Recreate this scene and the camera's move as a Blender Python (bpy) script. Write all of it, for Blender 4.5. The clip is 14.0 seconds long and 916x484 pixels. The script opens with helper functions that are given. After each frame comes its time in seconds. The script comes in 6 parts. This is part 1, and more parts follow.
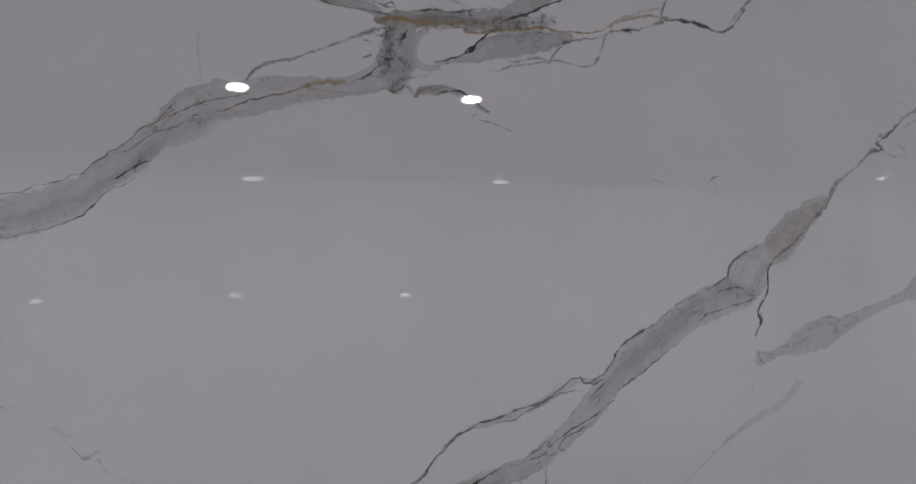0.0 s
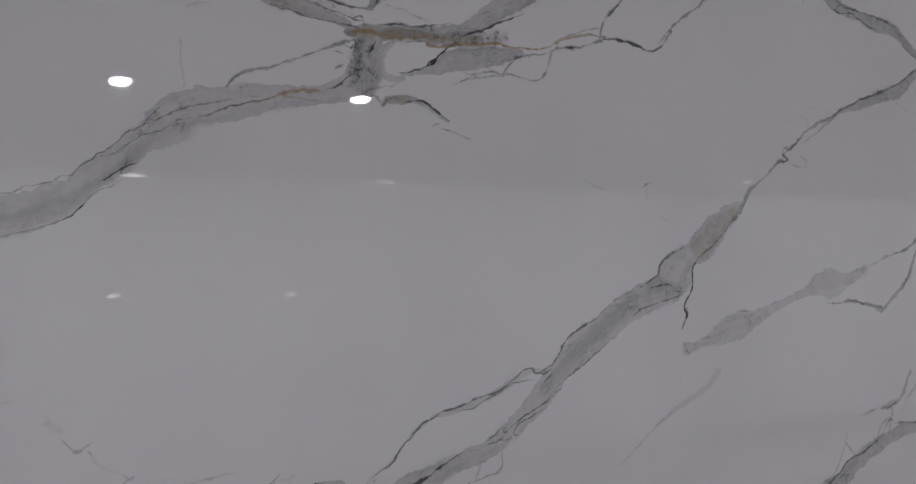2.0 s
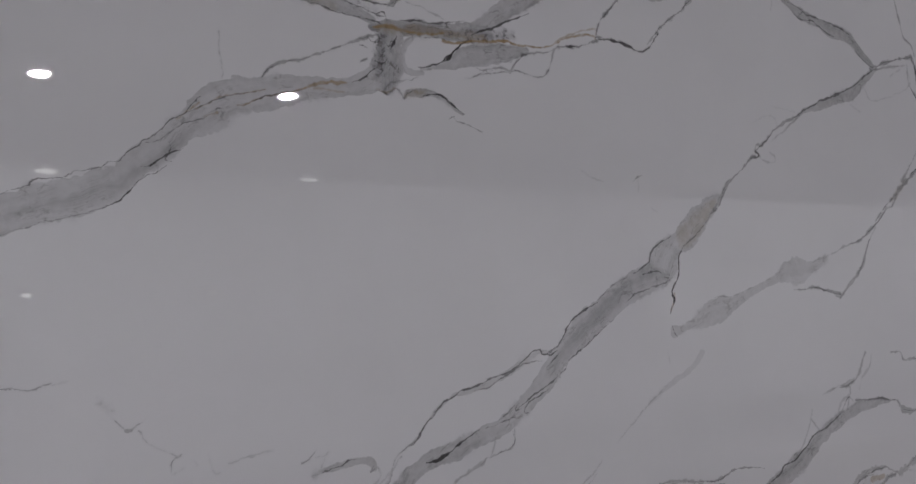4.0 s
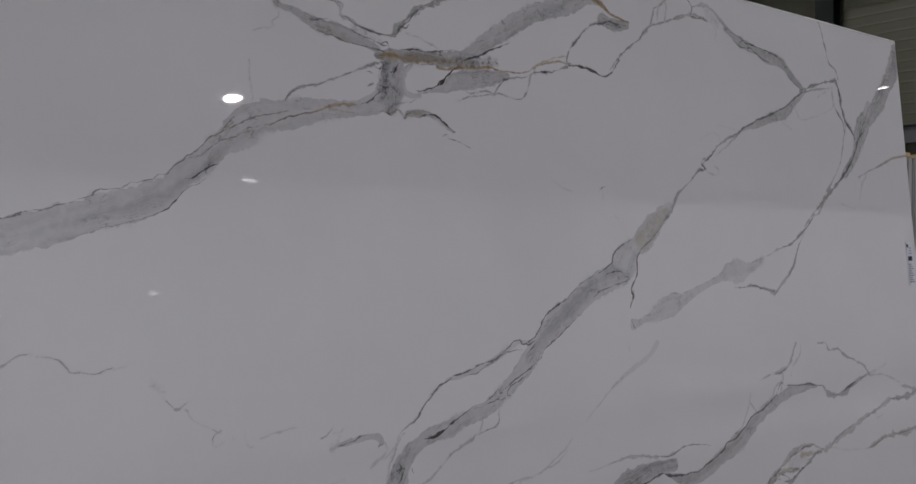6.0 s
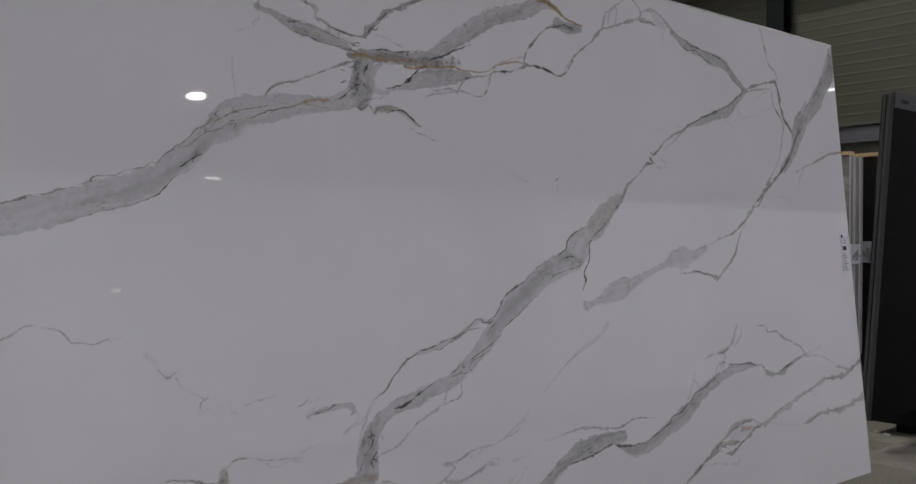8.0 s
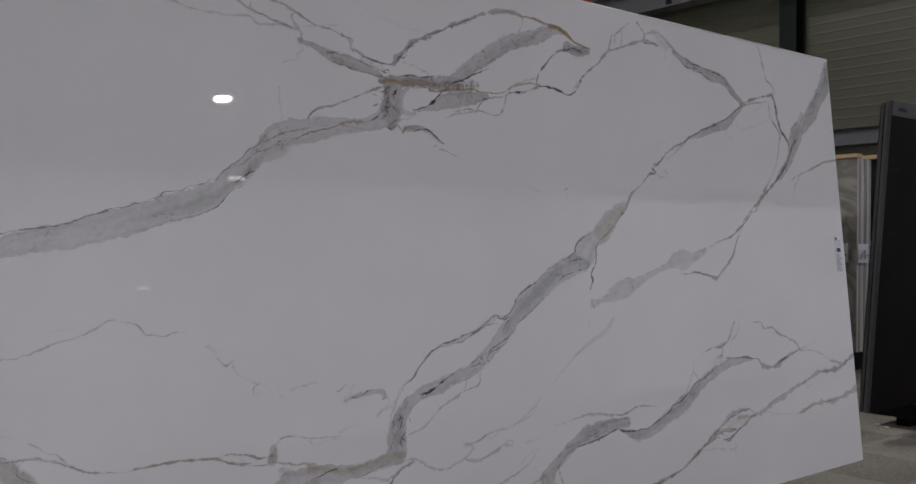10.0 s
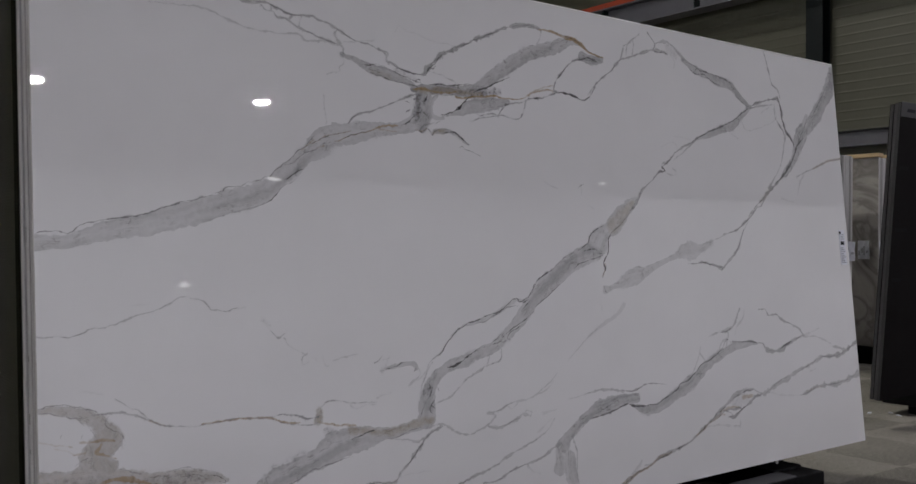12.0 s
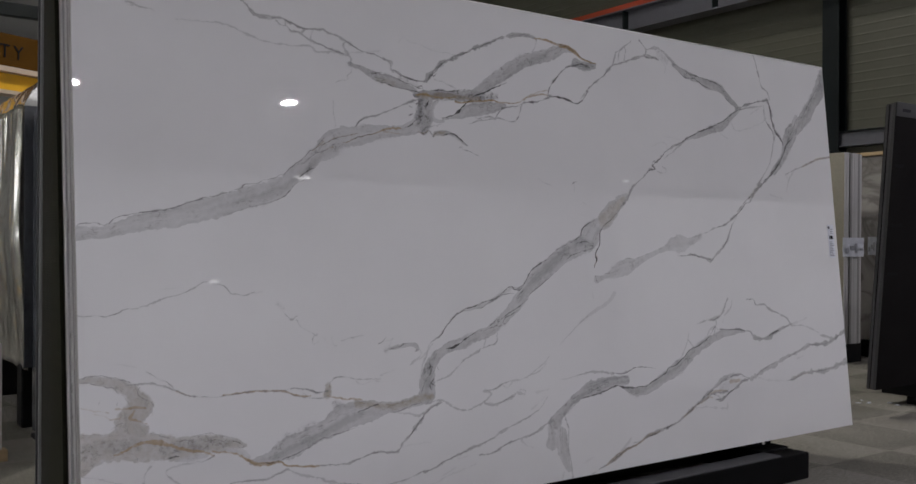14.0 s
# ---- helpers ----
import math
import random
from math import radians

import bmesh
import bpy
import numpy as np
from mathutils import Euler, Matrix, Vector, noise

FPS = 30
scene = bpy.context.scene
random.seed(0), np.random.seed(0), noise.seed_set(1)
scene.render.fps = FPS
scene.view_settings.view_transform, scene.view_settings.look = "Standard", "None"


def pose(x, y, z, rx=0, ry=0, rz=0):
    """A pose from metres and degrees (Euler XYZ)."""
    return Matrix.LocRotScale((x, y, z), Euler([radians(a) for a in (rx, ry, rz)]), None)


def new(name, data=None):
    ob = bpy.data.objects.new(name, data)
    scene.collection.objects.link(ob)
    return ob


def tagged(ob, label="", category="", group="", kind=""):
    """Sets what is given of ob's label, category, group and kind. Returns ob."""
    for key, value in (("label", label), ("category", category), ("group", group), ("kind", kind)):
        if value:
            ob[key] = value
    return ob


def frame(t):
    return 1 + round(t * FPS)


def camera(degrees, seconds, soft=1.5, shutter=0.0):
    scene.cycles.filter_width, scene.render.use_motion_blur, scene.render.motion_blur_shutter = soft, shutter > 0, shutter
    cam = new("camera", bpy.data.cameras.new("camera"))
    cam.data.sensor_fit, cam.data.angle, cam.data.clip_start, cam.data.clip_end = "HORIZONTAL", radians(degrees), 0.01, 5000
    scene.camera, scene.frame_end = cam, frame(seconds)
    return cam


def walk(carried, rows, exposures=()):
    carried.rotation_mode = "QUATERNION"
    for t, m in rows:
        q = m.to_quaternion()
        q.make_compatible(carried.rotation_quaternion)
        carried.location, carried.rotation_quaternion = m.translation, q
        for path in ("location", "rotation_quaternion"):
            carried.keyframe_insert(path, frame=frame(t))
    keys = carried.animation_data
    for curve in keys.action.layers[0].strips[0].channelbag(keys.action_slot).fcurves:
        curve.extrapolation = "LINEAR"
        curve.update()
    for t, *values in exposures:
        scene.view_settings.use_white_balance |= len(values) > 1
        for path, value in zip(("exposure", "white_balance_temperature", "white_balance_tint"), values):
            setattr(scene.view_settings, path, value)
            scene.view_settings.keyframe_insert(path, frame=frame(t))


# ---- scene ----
cam = camera(51.61, 14.0)
# seconds, eye in metres, Euler angles in degrees
PATH = [
    (0, 0.5687, -1.3732, 1.0139, 90.327, 0.139, -21.249),
    (0.5, 0.5001, -1.3965, 1.0164, 90.300, 0.091, -23.575),
    (1, 0.4606, -1.4013, 1.0177, 90.264, 0.078, -25.544),
    (1.5, 0.4303, -1.4020, 1.0151, 90.278, 0.043, -27.344),
    (2, 0.3857, -1.4098, 1.0159, 90.272, 0.002, -28.802),
    (2.5, 0.3499, -1.4015, 1.0120, 90.309, -0.007, -30.059),
    (3, 0.2950, -1.3733, 0.9996, 90.255, -0.034, -31.607),
    (5.5, -0.0044, -1.4518, 0.9902, 90.370, -0.053, -37.302),
    (6, -0.0611, -1.5011, 0.9959, 90.316, -0.153, -38.340),
    (6.5, -0.0805, -1.5254, 0.9849, 90.243, -0.153, -39.298),
    (7, -0.0986, -1.5457, 0.9781, 90.276, -0.139, -40.063),
    (7.5, -0.1286, -1.5764, 0.9670, 90.253, -0.151, -40.456),
    (8, -0.1746, -1.6271, 0.9631, 90.298, -0.119, -40.692),
    (10.5, -0.3866, -1.8797, 0.9835, 90.119, -0.186, -39.096),
    (11, -0.4265, -1.9373, 0.9758, 90.157, -0.217, -38.637),
    (11.5, -0.4724, -2.0028, 0.9572, 90.167, -0.154, -38.208),
    (12, -0.5129, -2.0753, 0.9502, 90.176, -0.159, -37.506),
    (12.5, -0.5363, -2.1521, 0.9519, 90.131, -0.190, -36.939),
    (13, -0.5505, -2.2349, 0.9514, 90.161, -0.202, -36.517),
    (13.5, -0.5701, -2.2979, 0.9448, 90.104, -0.222, -36.114),
    (14, -0.5909, -2.3320, 0.9314, 90.067, -0.197, -35.757),
]
walk(cam, [(t, pose(x, y, z, rx, ry, rz)) for t, x, y, z, rx, ry, rz in PATH],
     exposures=[(0, -0.18), (3, -0.15), (7, -0.12), (10.5, -0.06), (14, 0.0)])

# ---- light ----
EXPOSURE = 0.0
scene.view_settings.exposure = EXPOSURE
world = bpy.data.worlds.new("dim_hall_air")
scene.world = world
world.use_nodes = True
world.node_tree.nodes["Background"].inputs[0].default_value = (0.80, 0.82, 0.90, 1)
world.node_tree.nodes["Background"].inputs[1].default_value = 0.02

LEAN = 5.6            # degrees by which the displayed slabs lean back
BASE = 0.15           # height of their lower edge
CEILING = 4.2
FAR_WALL = -10.7


# ---- materials ----
def nodes_of(name):
    m = bpy.data.materials.new(name)
    m.use_nodes = True
    t = m.node_tree
    return m, t, t.nodes["Principled BSDF"]


def add(t, kind, **inputs):
    n = t.nodes.new(kind)
    for k, v in inputs.items():
        n.inputs[k.replace("_", " ")].default_value = v
    return n


def math_node(t, op, a, b=None, clamp=False):
    n = t.nodes.new("ShaderNodeMath")
    n.operation, n.use_clamp = op, clamp
    for i, v in enumerate((a, b)):
        if v is None:
            continue
        if isinstance(v, (int, float)):
            n.inputs[i].default_value = v
        else:
            t.links.new(v, n.inputs[i])
    return n.outputs[0]


def mix_colour(t, fac, a, b):
    n = t.nodes.new("ShaderNodeMix")
    n.data_type = "RGBA"
    for i, v in ((0, fac), (6, a), (7, b)):
        if isinstance(v, (int, float)):
            n.inputs[i].default_value = v
        elif isinstance(v, tuple):
            n.inputs[i].default_value = (*v, 1) if len(v) == 3 else v
        else:
            t.links.new(v, n.inputs[i])
    return n.outputs[2]


def plain(name, colour, rough=0.5, metal=0.0, vary=0.15, scale=3.0, fine=60.0, bump=0.0, stretch=(1, 1, 1), spec=0.5, coat=0.0):
    """A surface with broad and fine variation of tone and gloss, and a fine relief."""
    m, t, b = nodes_of(name)
    where = t.nodes.new("ShaderNodeTexCoord")
    lay = t.nodes.new("ShaderNodeMapping")
    lay.inputs["Scale"].default_value = stretch
    t.links.new(where.outputs["Object"], lay.inputs[0])
    big, small = add(t, "ShaderNodeTexNoise", Scale=scale, Detail=6.0, Roughness=0.6), add(t, "ShaderNodeTexNoise", Scale=fine, Detail=4.0)
    for n in (big, small):
        t.links.new(lay.outputs[0], n.inputs["Vector"])
    both = math_node(t, "ADD", math_node(t, "MULTIPLY", big.outputs[0], 0.65), math_node(t, "MULTIPLY", small.outputs[0], 0.35))
    fac = math_node(t, "MULTIPLY_ADD", math_node(t, "SUBTRACT", both, 0.5), 3.0, True)
    fac.node.inputs[2].default_value = 0.5
    low = tuple(c * (1 - vary) for c in colour)
    high = tuple(min(1, c * (1 + vary)) for c in colour)
    t.links.new(mix_colour(t, fac, low, high), b.inputs["Base Color"])
    r = math_node(t, "MULTIPLY_ADD", big.outputs[0], 0.25 * rough)
    r.node.inputs[2].default_value = rough * 0.88
    t.links.new(r, b.inputs["Roughness"])
    b.inputs["Metallic"].default_value = metal
    b.inputs["Specular IOR Level"].default_value = spec
    b.inputs["Coat Weight"].default_value = coat
    if bump:
        n = add(t, "ShaderNodeBump", Strength=min(1.0, bump), Distance=0.002)
        t.links.new(small.outputs[0], n.inputs["Height"])
        t.links.new(n.outputs[0], b.inputs["Normal"])
    return m


def glow(name, colour, strength):
    m, t, b = nodes_of(name)
    b.inputs["Emission Color"].default_value = (*colour, 1)
    b.inputs["Emission Strength"].default_value = strength
    b.inputs["Base Color"].default_value = (0.8, 0.8, 0.8, 1)
    return m


PLASTER = plain("white_plaster", (0.74, 0.74, 0.75), 0.7, vary=0.03, scale=0.6, fine=40, bump=0.1)
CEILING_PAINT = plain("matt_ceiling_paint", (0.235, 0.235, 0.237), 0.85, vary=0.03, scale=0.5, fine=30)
GREY_PAINT = plain("pale_grey_paint", (0.60, 0.60, 0.61), 0.6, vary=0.03, scale=0.6, fine=40)
DARK_STEEL = plain("dark_teal_steel", (0.006, 0.0095, 0.0105), 0.45, vary=0.2, fine=40, spec=0.25)
GREY_STEEL = plain("grey_painted_steel", (0.10, 0.10, 0.115), 0.45, vary=0.12, fine=40)
RED_STEEL = plain("red_painted_steel", (0.34, 0.05, 0.02), 0.45, vary=0.15)
BLACK_STEEL = plain("black_powder_coat", (0.006, 0.006, 0.0065), 0.5, vary=0.3, fine=120, bump=0.2, spec=0.07)
RUBBER = plain("grey_rubber_pad", (0.09, 0.09, 0.095), 0.6, vary=0.25, scale=9, fine=90, bump=0.3)
DARK_STONE = plain("near_black_polished_stone", (0.012, 0.0125, 0.014), 0.12, vary=0.35, scale=5)
DARK_EDGE = plain("sawn_dark_stone_edge", (0.034, 0.033, 0.036), 0.5, vary=0.3, stretch=(6, 6, 0.6), fine=80)
PALE_BLACK_EDGE = plain("pale_worn_black_edge", (0.06, 0.058, 0.062), 0.5, vary=0.3, stretch=(6, 6, 0.6), fine=80)
MATT_BLACK = plain("matt_black_film", (0.0085, 0.0075, 0.0075), 0.6, vary=0.4, scale=4, spec=0.03)
PORCELAIN_EDGE = plain("sawn_porcelain_edge", (0.52, 0.51, 0.50), 0.35, vary=0.10, stretch=(6, 6, 0.6), fine=80)
PINE = plain("pale_pine", (0.50, 0.36, 0.20), 0.6, vary=0.25, stretch=(8, 0.6, 8), fine=60)
YELLOW = plain("yellow_crane_paint", (0.80, 0.45, 0.02), 0.45, vary=0.15)
PAPER = plain("white_label_paper", (0.70, 0.72, 0.78), 0.6, vary=0.06)
INK = plain("black_print", (0.012, 0.012, 0.015), 0.6, spec=0.1)
ROOF = plain("pale_roof_sheet", (0.30, 0.30, 0.29), 0.7, vary=0.1, stretch=(1, 6, 1))
PALE_EDGE = plain("pale_sawn_edge", (0.54, 0.53, 0.52), 0.4, vary=0.12, stretch=(6, 6, 0.6), fine=80)
EDGE_GREY = plain("grey_sawn_edge", (0.30, 0.295, 0.28), 0.45, vary=0.2, stretch=(6, 6, 0.6), fine=80)
PALE_DARK_EDGE = plain("grey_slab_edge", (0.22, 0.22, 0.215), 0.4, vary=0.2, stretch=(6, 6, 0.8), fine=80)
HIGHLIGHT_METAL = plain("bright_highlight_metal", (0.93, 0.92, 0.91), 0.36, 0.9, vary=0.04, fine=120, spec=1.0)
FAINT_BLACK = plain("faint_film_print", (0.011, 0.011, 0.012), 0.6, spec=0.03)
VEIN_END = plain("vein_at_the_edge", (0.24, 0.235, 0.23), 0.5, vary=0.3)
PALE_INK = plain("pale_grey_print", (0.36, 0.37, 0.41), 0.6)
FAINT_INK = plain("faint_grey_print", (0.20, 0.20, 0.24), 0.6)
BEIGE_STONE = plain("beige_stone", (0.31, 0.29, 0.235), 0.3, vary=0.15, scale=2)
BLUE_STONE = plain("blue_black_polished_stone", (0.055, 0.06, 0.07), 0.15, vary=0.3, scale=3)
AMBER = plain("amber_crane_paint", (0.085, 0.038, 0.004), 0.5, vary=0.15, spec=0.1)
PALE_STEEL = plain("pale_peach_steel", (0.62, 0.50, 0.40), 0.5, vary=0.1)
FILM = plain("shiny_plastic_film", (0.80, 0.77, 0.71), 0.17, 0.7, vary=0.3, scale=6, spec=1.0, coat=1.0)


def ribbed(name, colour, pitch):
    """Painted steel sheet with shallow level ribs and a little dust."""
    m = plain(name, colour, 0.5, vary=0.06, scale=0.9, fine=14)
    t = m.node_tree
    b = t.nodes["Principled BSDF"]
    where = t.nodes.new("ShaderNodeNewGeometry").outputs["Position"]
    parts = t.nodes.new("ShaderNodeSeparateXYZ")
    t.links.new(where, parts.inputs[0])
    wave = math_node(t, "SINE", math_node(t, "MULTIPLY", parts.outputs[2], 6.2832 / pitch))
    crest = math_node(t, "POWER", math_node(t, "MULTIPLY", math_node(t, "ADD", wave, 1.0), 0.5), 12.0)
    n = add(t, "ShaderNodeBump", Strength=0.6, Distance=0.004)
    t.links.new(crest, n.inputs["Height"])
    t.links.new(n.outputs[0], b.inputs["Normal"])
    return m


CLADDING = ribbed("olive_steel_cladding", (0.082, 0.081, 0.058), 0.104)
STACK_EDGE = plain("mauve_grey_sawn_edge", (0.33, 0.32, 0.325), 0.35, vary=0.10, stretch=(6, 6, 0.6), fine=80)
STACK_EDGE_PALE = plain("pale_mauve_sawn_edge", (0.41, 0.40, 0.405), 0.35, vary=0.10, stretch=(6, 6, 0.6), fine=80)
PALE_FLOOR = plain("pale_grey_floor", (0.46, 0.455, 0.45), 0.7, vary=0.05, scale=0.8, fine=30)
BLACK_STRIP = plain("charcoal_plastic_strip", (0.011, 0.0105, 0.011), 0.5, vary=0.25)


def carpet():
    """Short-pile carpet tiles: speckled loops, tiles laid with the pile turned, soft traffic marks."""
    m, t, b = nodes_of("grey_beige_carpet")
    where = t.nodes.new("ShaderNodeTexCoord").outputs["Object"]
    loops, grain, worn = add(t, "ShaderNodeTexNoise", Scale=210.0, Detail=3.0), add(t, "ShaderNodeTexNoise", Scale=60.0, Detail=4.0), add(t, "ShaderNodeTexNoise", Scale=1.4, Detail=4.0)
    tiles = add(t, "ShaderNodeTexChecker", Scale=2.0)
    for n in (loops, grain, worn, tiles):
        t.links.new(where, n.inputs["Vector"])
    tiles.inputs["Color1"].default_value = (0.37, 0.37, 0.37, 1)
    tiles.inputs["Color2"].default_value = (0.57, 0.57, 0.57, 1)
    total = math_node(t, "ADD", math_node(t, "MULTIPLY", math_node(t, "SUBTRACT", loops.outputs[0], 0.5), 2.2), math_node(t, "MULTIPLY", math_node(t, "SUBTRACT", grain.outputs[0], 0.5), 0.8))
    total = math_node(t, "ADD", total, math_node(t, "MULTIPLY", math_node(t, "SUBTRACT", worn.outputs[0], 0.5), 0.9))
    fac = math_node(t, "ADD", total, tiles.outputs["Color"], True)
    t.links.new(mix_colour(t, fac, (0.085, 0.080, 0.068), (0.42, 0.397, 0.352)), b.inputs["Base Color"])
    b.inputs["Roughness"].default_value = 0.95
    b.inputs["Specular IOR Level"].default_value = 0.1
    n = add(t, "ShaderNodeBump", Strength=0.8, Distance=0.003)
    t.links.new(loops.outputs[0], n.inputs["Height"])
    t.links.new(n.outputs[0], b.inputs["Normal"])
    return m


CARPET = carpet()


def marbled(name, pale, deep, scale):
    """Cloudy stone with crossing veins."""
    m, t, b = nodes_of(name)
    where = t.nodes.new("ShaderNodeTexCoord").outputs["Object"]
    cloud = add(t, "ShaderNodeTexNoise", Scale=scale, Detail=8.0, Roughness=0.65, Distortion=0.8)
    vein_noise = add(t, "ShaderNodeTexNoise", Scale=scale * 0.7, Detail=5.0, Distortion=2.0)
    for n in (cloud, vein_noise):
        t.links.new(where, n.inputs["Vector"])
    gap = math_node(t, "ABSOLUTE", math_node(t, "SUBTRACT", vein_noise.outputs[0], 0.5))
    line = math_node(t, "SUBTRACT", 1.0, math_node(t, "MULTIPLY", gap, 14.0), True)
    spread = math_node(t, "MULTIPLY_ADD", math_node(t, "SUBTRACT", cloud.outputs[0], 0.5), 2.6, True)
    spread.node.inputs[2].default_value = 0.5
    first = mix_colour(t, spread, deep, pale)
    t.links.new(mix_colour(t, math_node(t, "MULTIPLY", line, 0.7), first, tuple(c * 0.5 for c in deep)), b.inputs["Base Color"])
    b.inputs["Roughness"].default_value = 0.22
    return m


BROWN_MARBLE = marbled("grey_brown_marble", (0.50, 0.475, 0.45), (0.34, 0.32, 0.30), 2.4)


def netting():
    """Olive-black woven net under uneven resin."""
    m, t, b = nodes_of("olive_net_under_resin")
    where = t.nodes.new("ShaderNodeTexCoord").outputs["Object"]
    blotch = add(t, "ShaderNodeTexNoise", Scale=7.0, Detail=6.0, Roughness=0.65)
    t.links.new(where, blotch.inputs["Vector"])
    parts = t.nodes.new("ShaderNodeSeparateXYZ")
    t.links.new(where, parts.inputs[0])
    weave = [math_node(t, "SINE", math_node(t, "MULTIPLY", parts.outputs[i], 900.0)) for i in (1, 2)]
    cloth = math_node(t, "MAXIMUM", *weave)
    edge = math_node(t, "ADD", math_node(t, "MULTIPLY", parts.outputs[1], -4.2), math_node(t, "MULTIPLY", blotch.outputs[0], 0.9))
    edge = math_node(t, "MULTIPLY_ADD", edge, 9.0, True)
    edge.node.inputs[2].default_value = 8.0
    first = mix_colour(t, edge, (0.017, 0.017, 0.0145), (0.0125, 0.0125, 0.0065))
    t.links.new(mix_colour(t, math_node(t, "MULTIPLY", math_node(t, "ADD", cloth, 1.0), 0.12), first, (0.030, 0.030, 0.017)), b.inputs["Base Color"])
    b.inputs["Roughness"].default_value = 0.6
    b.inputs["Specular IOR Level"].default_value = 0.12
    n = add(t, "ShaderNodeBump", Strength=0.4, Distance=0.0006)
    t.links.new(cloth, n.inputs["Height"])
    t.links.new(n.outputs[0], b.inputs["Normal"])
    return m


NET = netting()


def frosted(name, tint):
    m, t, b = nodes_of(name)
    b.inputs["Base Color"].default_value = (*tint, 1)
    b.inputs["Transmission Weight"].default_value = 1.0
    b.inputs["Roughness"].default_value = 0.5
    b.inputs["IOR"].default_value = 1.3
    return m


FROSTED = frosted("frosted_glass", (0.97, 0.98, 0.98))
FROSTED_GREY = frosted("grey_frosted_glass", (0.66, 0.66, 0.675))
FROSTED_LOW = frosted("pale_grey_frosted_glass", (0.82, 0.82, 0.83))
DAYLIGHT = glow("pale_daylight", (0.97, 0.96, 1.0), 0.47)
# glow of the added west panel, for film highlights and left-hand fill
WEST_FILL = glow("west_fill_glow", (0.97, 0.96, 1.0), 3.4)
DIM_LAMP_GLOW = glow("dim_diffuser", (1.0, 0.98, 0.97), 9.0)
LAMP_GLOW = glow("lit_diffuser", (1.0, 0.98, 0.97), 60)
# faint emission for weak diffusers and the imitated reflections on the glazed front
FAINT_GLOW = glow("faint_glow", (1.0, 0.98, 0.97), 4.4)


# ---- building blocks ----
def mesh_of(name, bm, material):
    me = bpy.data.meshes.new(name)
    bm.normal_update()
    bm.to_mesh(me)
    bm.free()
    for m in material if isinstance(material, (list, tuple)) else (material,):
        me.materials.append(m)
    return me


def part(name, bm, material, parent=None, label=""):
    ob = new(name, mesh_of(name, bm, material))
    if parent:
        ob.parent = parent
    return tagged(ob, label)


def thing(name, label, category, m=None, group="", kind=""):
    ob = new(name)
    ob.empty_display_size = 0.1
    ob.matrix_basis = m or Matrix()
    return tagged(ob, label, category, group, kind)


def box(x0, x1, y0, y1, z0, z1, bevel=0.0, bm=None, segments=2):
    own = bmesh.new()
    bmesh.ops.create_cube(own, size=1, matrix=Matrix.LocRotScale(((x0 + x1) / 2, (y0 + y1) / 2, (z0 + z1) / 2), None, (x1 - x0, y1 - y0, z1 - z0)))
    if bevel:
        bmesh.ops.bevel(own, geom=own.edges[:], offset=bevel, segments=segments, affect="EDGES", profile=0.6)
    if bm is None:
        return own
    me = bpy.data.meshes.new("piece")
    own.to_mesh(me)
    own.free()
    bm.from_mesh(me)
    bpy.data.meshes.remove(me)
    return bm


def disc(radius, depth, segments=40, rx=1.0, ry=1.0):
    bm = bmesh.new()
    bmesh.ops.create_cone(bm, cap_ends=True, segments=segments, radius1=radius, radius2=radius, depth=depth)
    bmesh.ops.scale(bm, vec=(rx, ry, 1), verts=bm.verts)
    return bm


# ---- the hall ----
def slab_wall(name, bm, material, label, category="wall"):
    return tagged(part(name, bm, material), label, category, kind="structure")


slab_wall("floor", box(-14, 28, -3.6, 14, -0.1, 0), CARPET, "grey-beige short-pile carpet floor with faint shading", "floor")
# unseen, made paler than the carpet to lift the reflection low on the slab
slab_wall("floor_front", box(-14, 28, -10.9, -3.602, -0.1, 0), PALE_FLOOR, "plain pale grey floor along the glazed front", "floor")
slab_wall("wall_south", box(-14, 28, FAR_WALL - 0.2, FAR_WALL, CEILING - 0.06, CEILING), PLASTER, "white plastered lintel over the glazed front")
for name, y0, y1, z0, z1 in (("wall_west", -10.9, -0.5, 0, 6.4), ("wall_west_end", 12.5, 14, 0, 6.4), ("wall_west_foot", -0.5, 12.5, 0, 0.7), ("wall_west_head", -0.5, 12.5, 3.0, 6.4)):
    slab_wall(name, box(-14.2, -14, y0, y1, z0, z1), PLASTER, "plain white plastered wall")
slab_wall("wall_north", box(-14, 9.4, 14, 14.2, 0, 6.4), ROOF, "pale grey hall end wall")
slab_wall("wall_east", box(28, 28.2, -10.9, 1.0, 0, 6.4), PLASTER, "plain white plastered wall")
slab_wall("wall_return", box(9.4, 28, 0.8, 1.0, 0, 6.4), PLASTER, "plain white plastered wall")
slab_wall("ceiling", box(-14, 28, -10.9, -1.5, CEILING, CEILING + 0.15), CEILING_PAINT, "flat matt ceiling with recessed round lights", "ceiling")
slab_wall("ceiling_hall", box(-14, 28.2, -1.5, 14.2, 6.4, 6.5), ROOF, "dim corrugated hall roof", "ceiling")
slab_wall("wall_upstand", box(-14, 28, -1.6, -1.5, CEILING + 0.15, 6.4), PLASTER, "plain white plastered upstand")

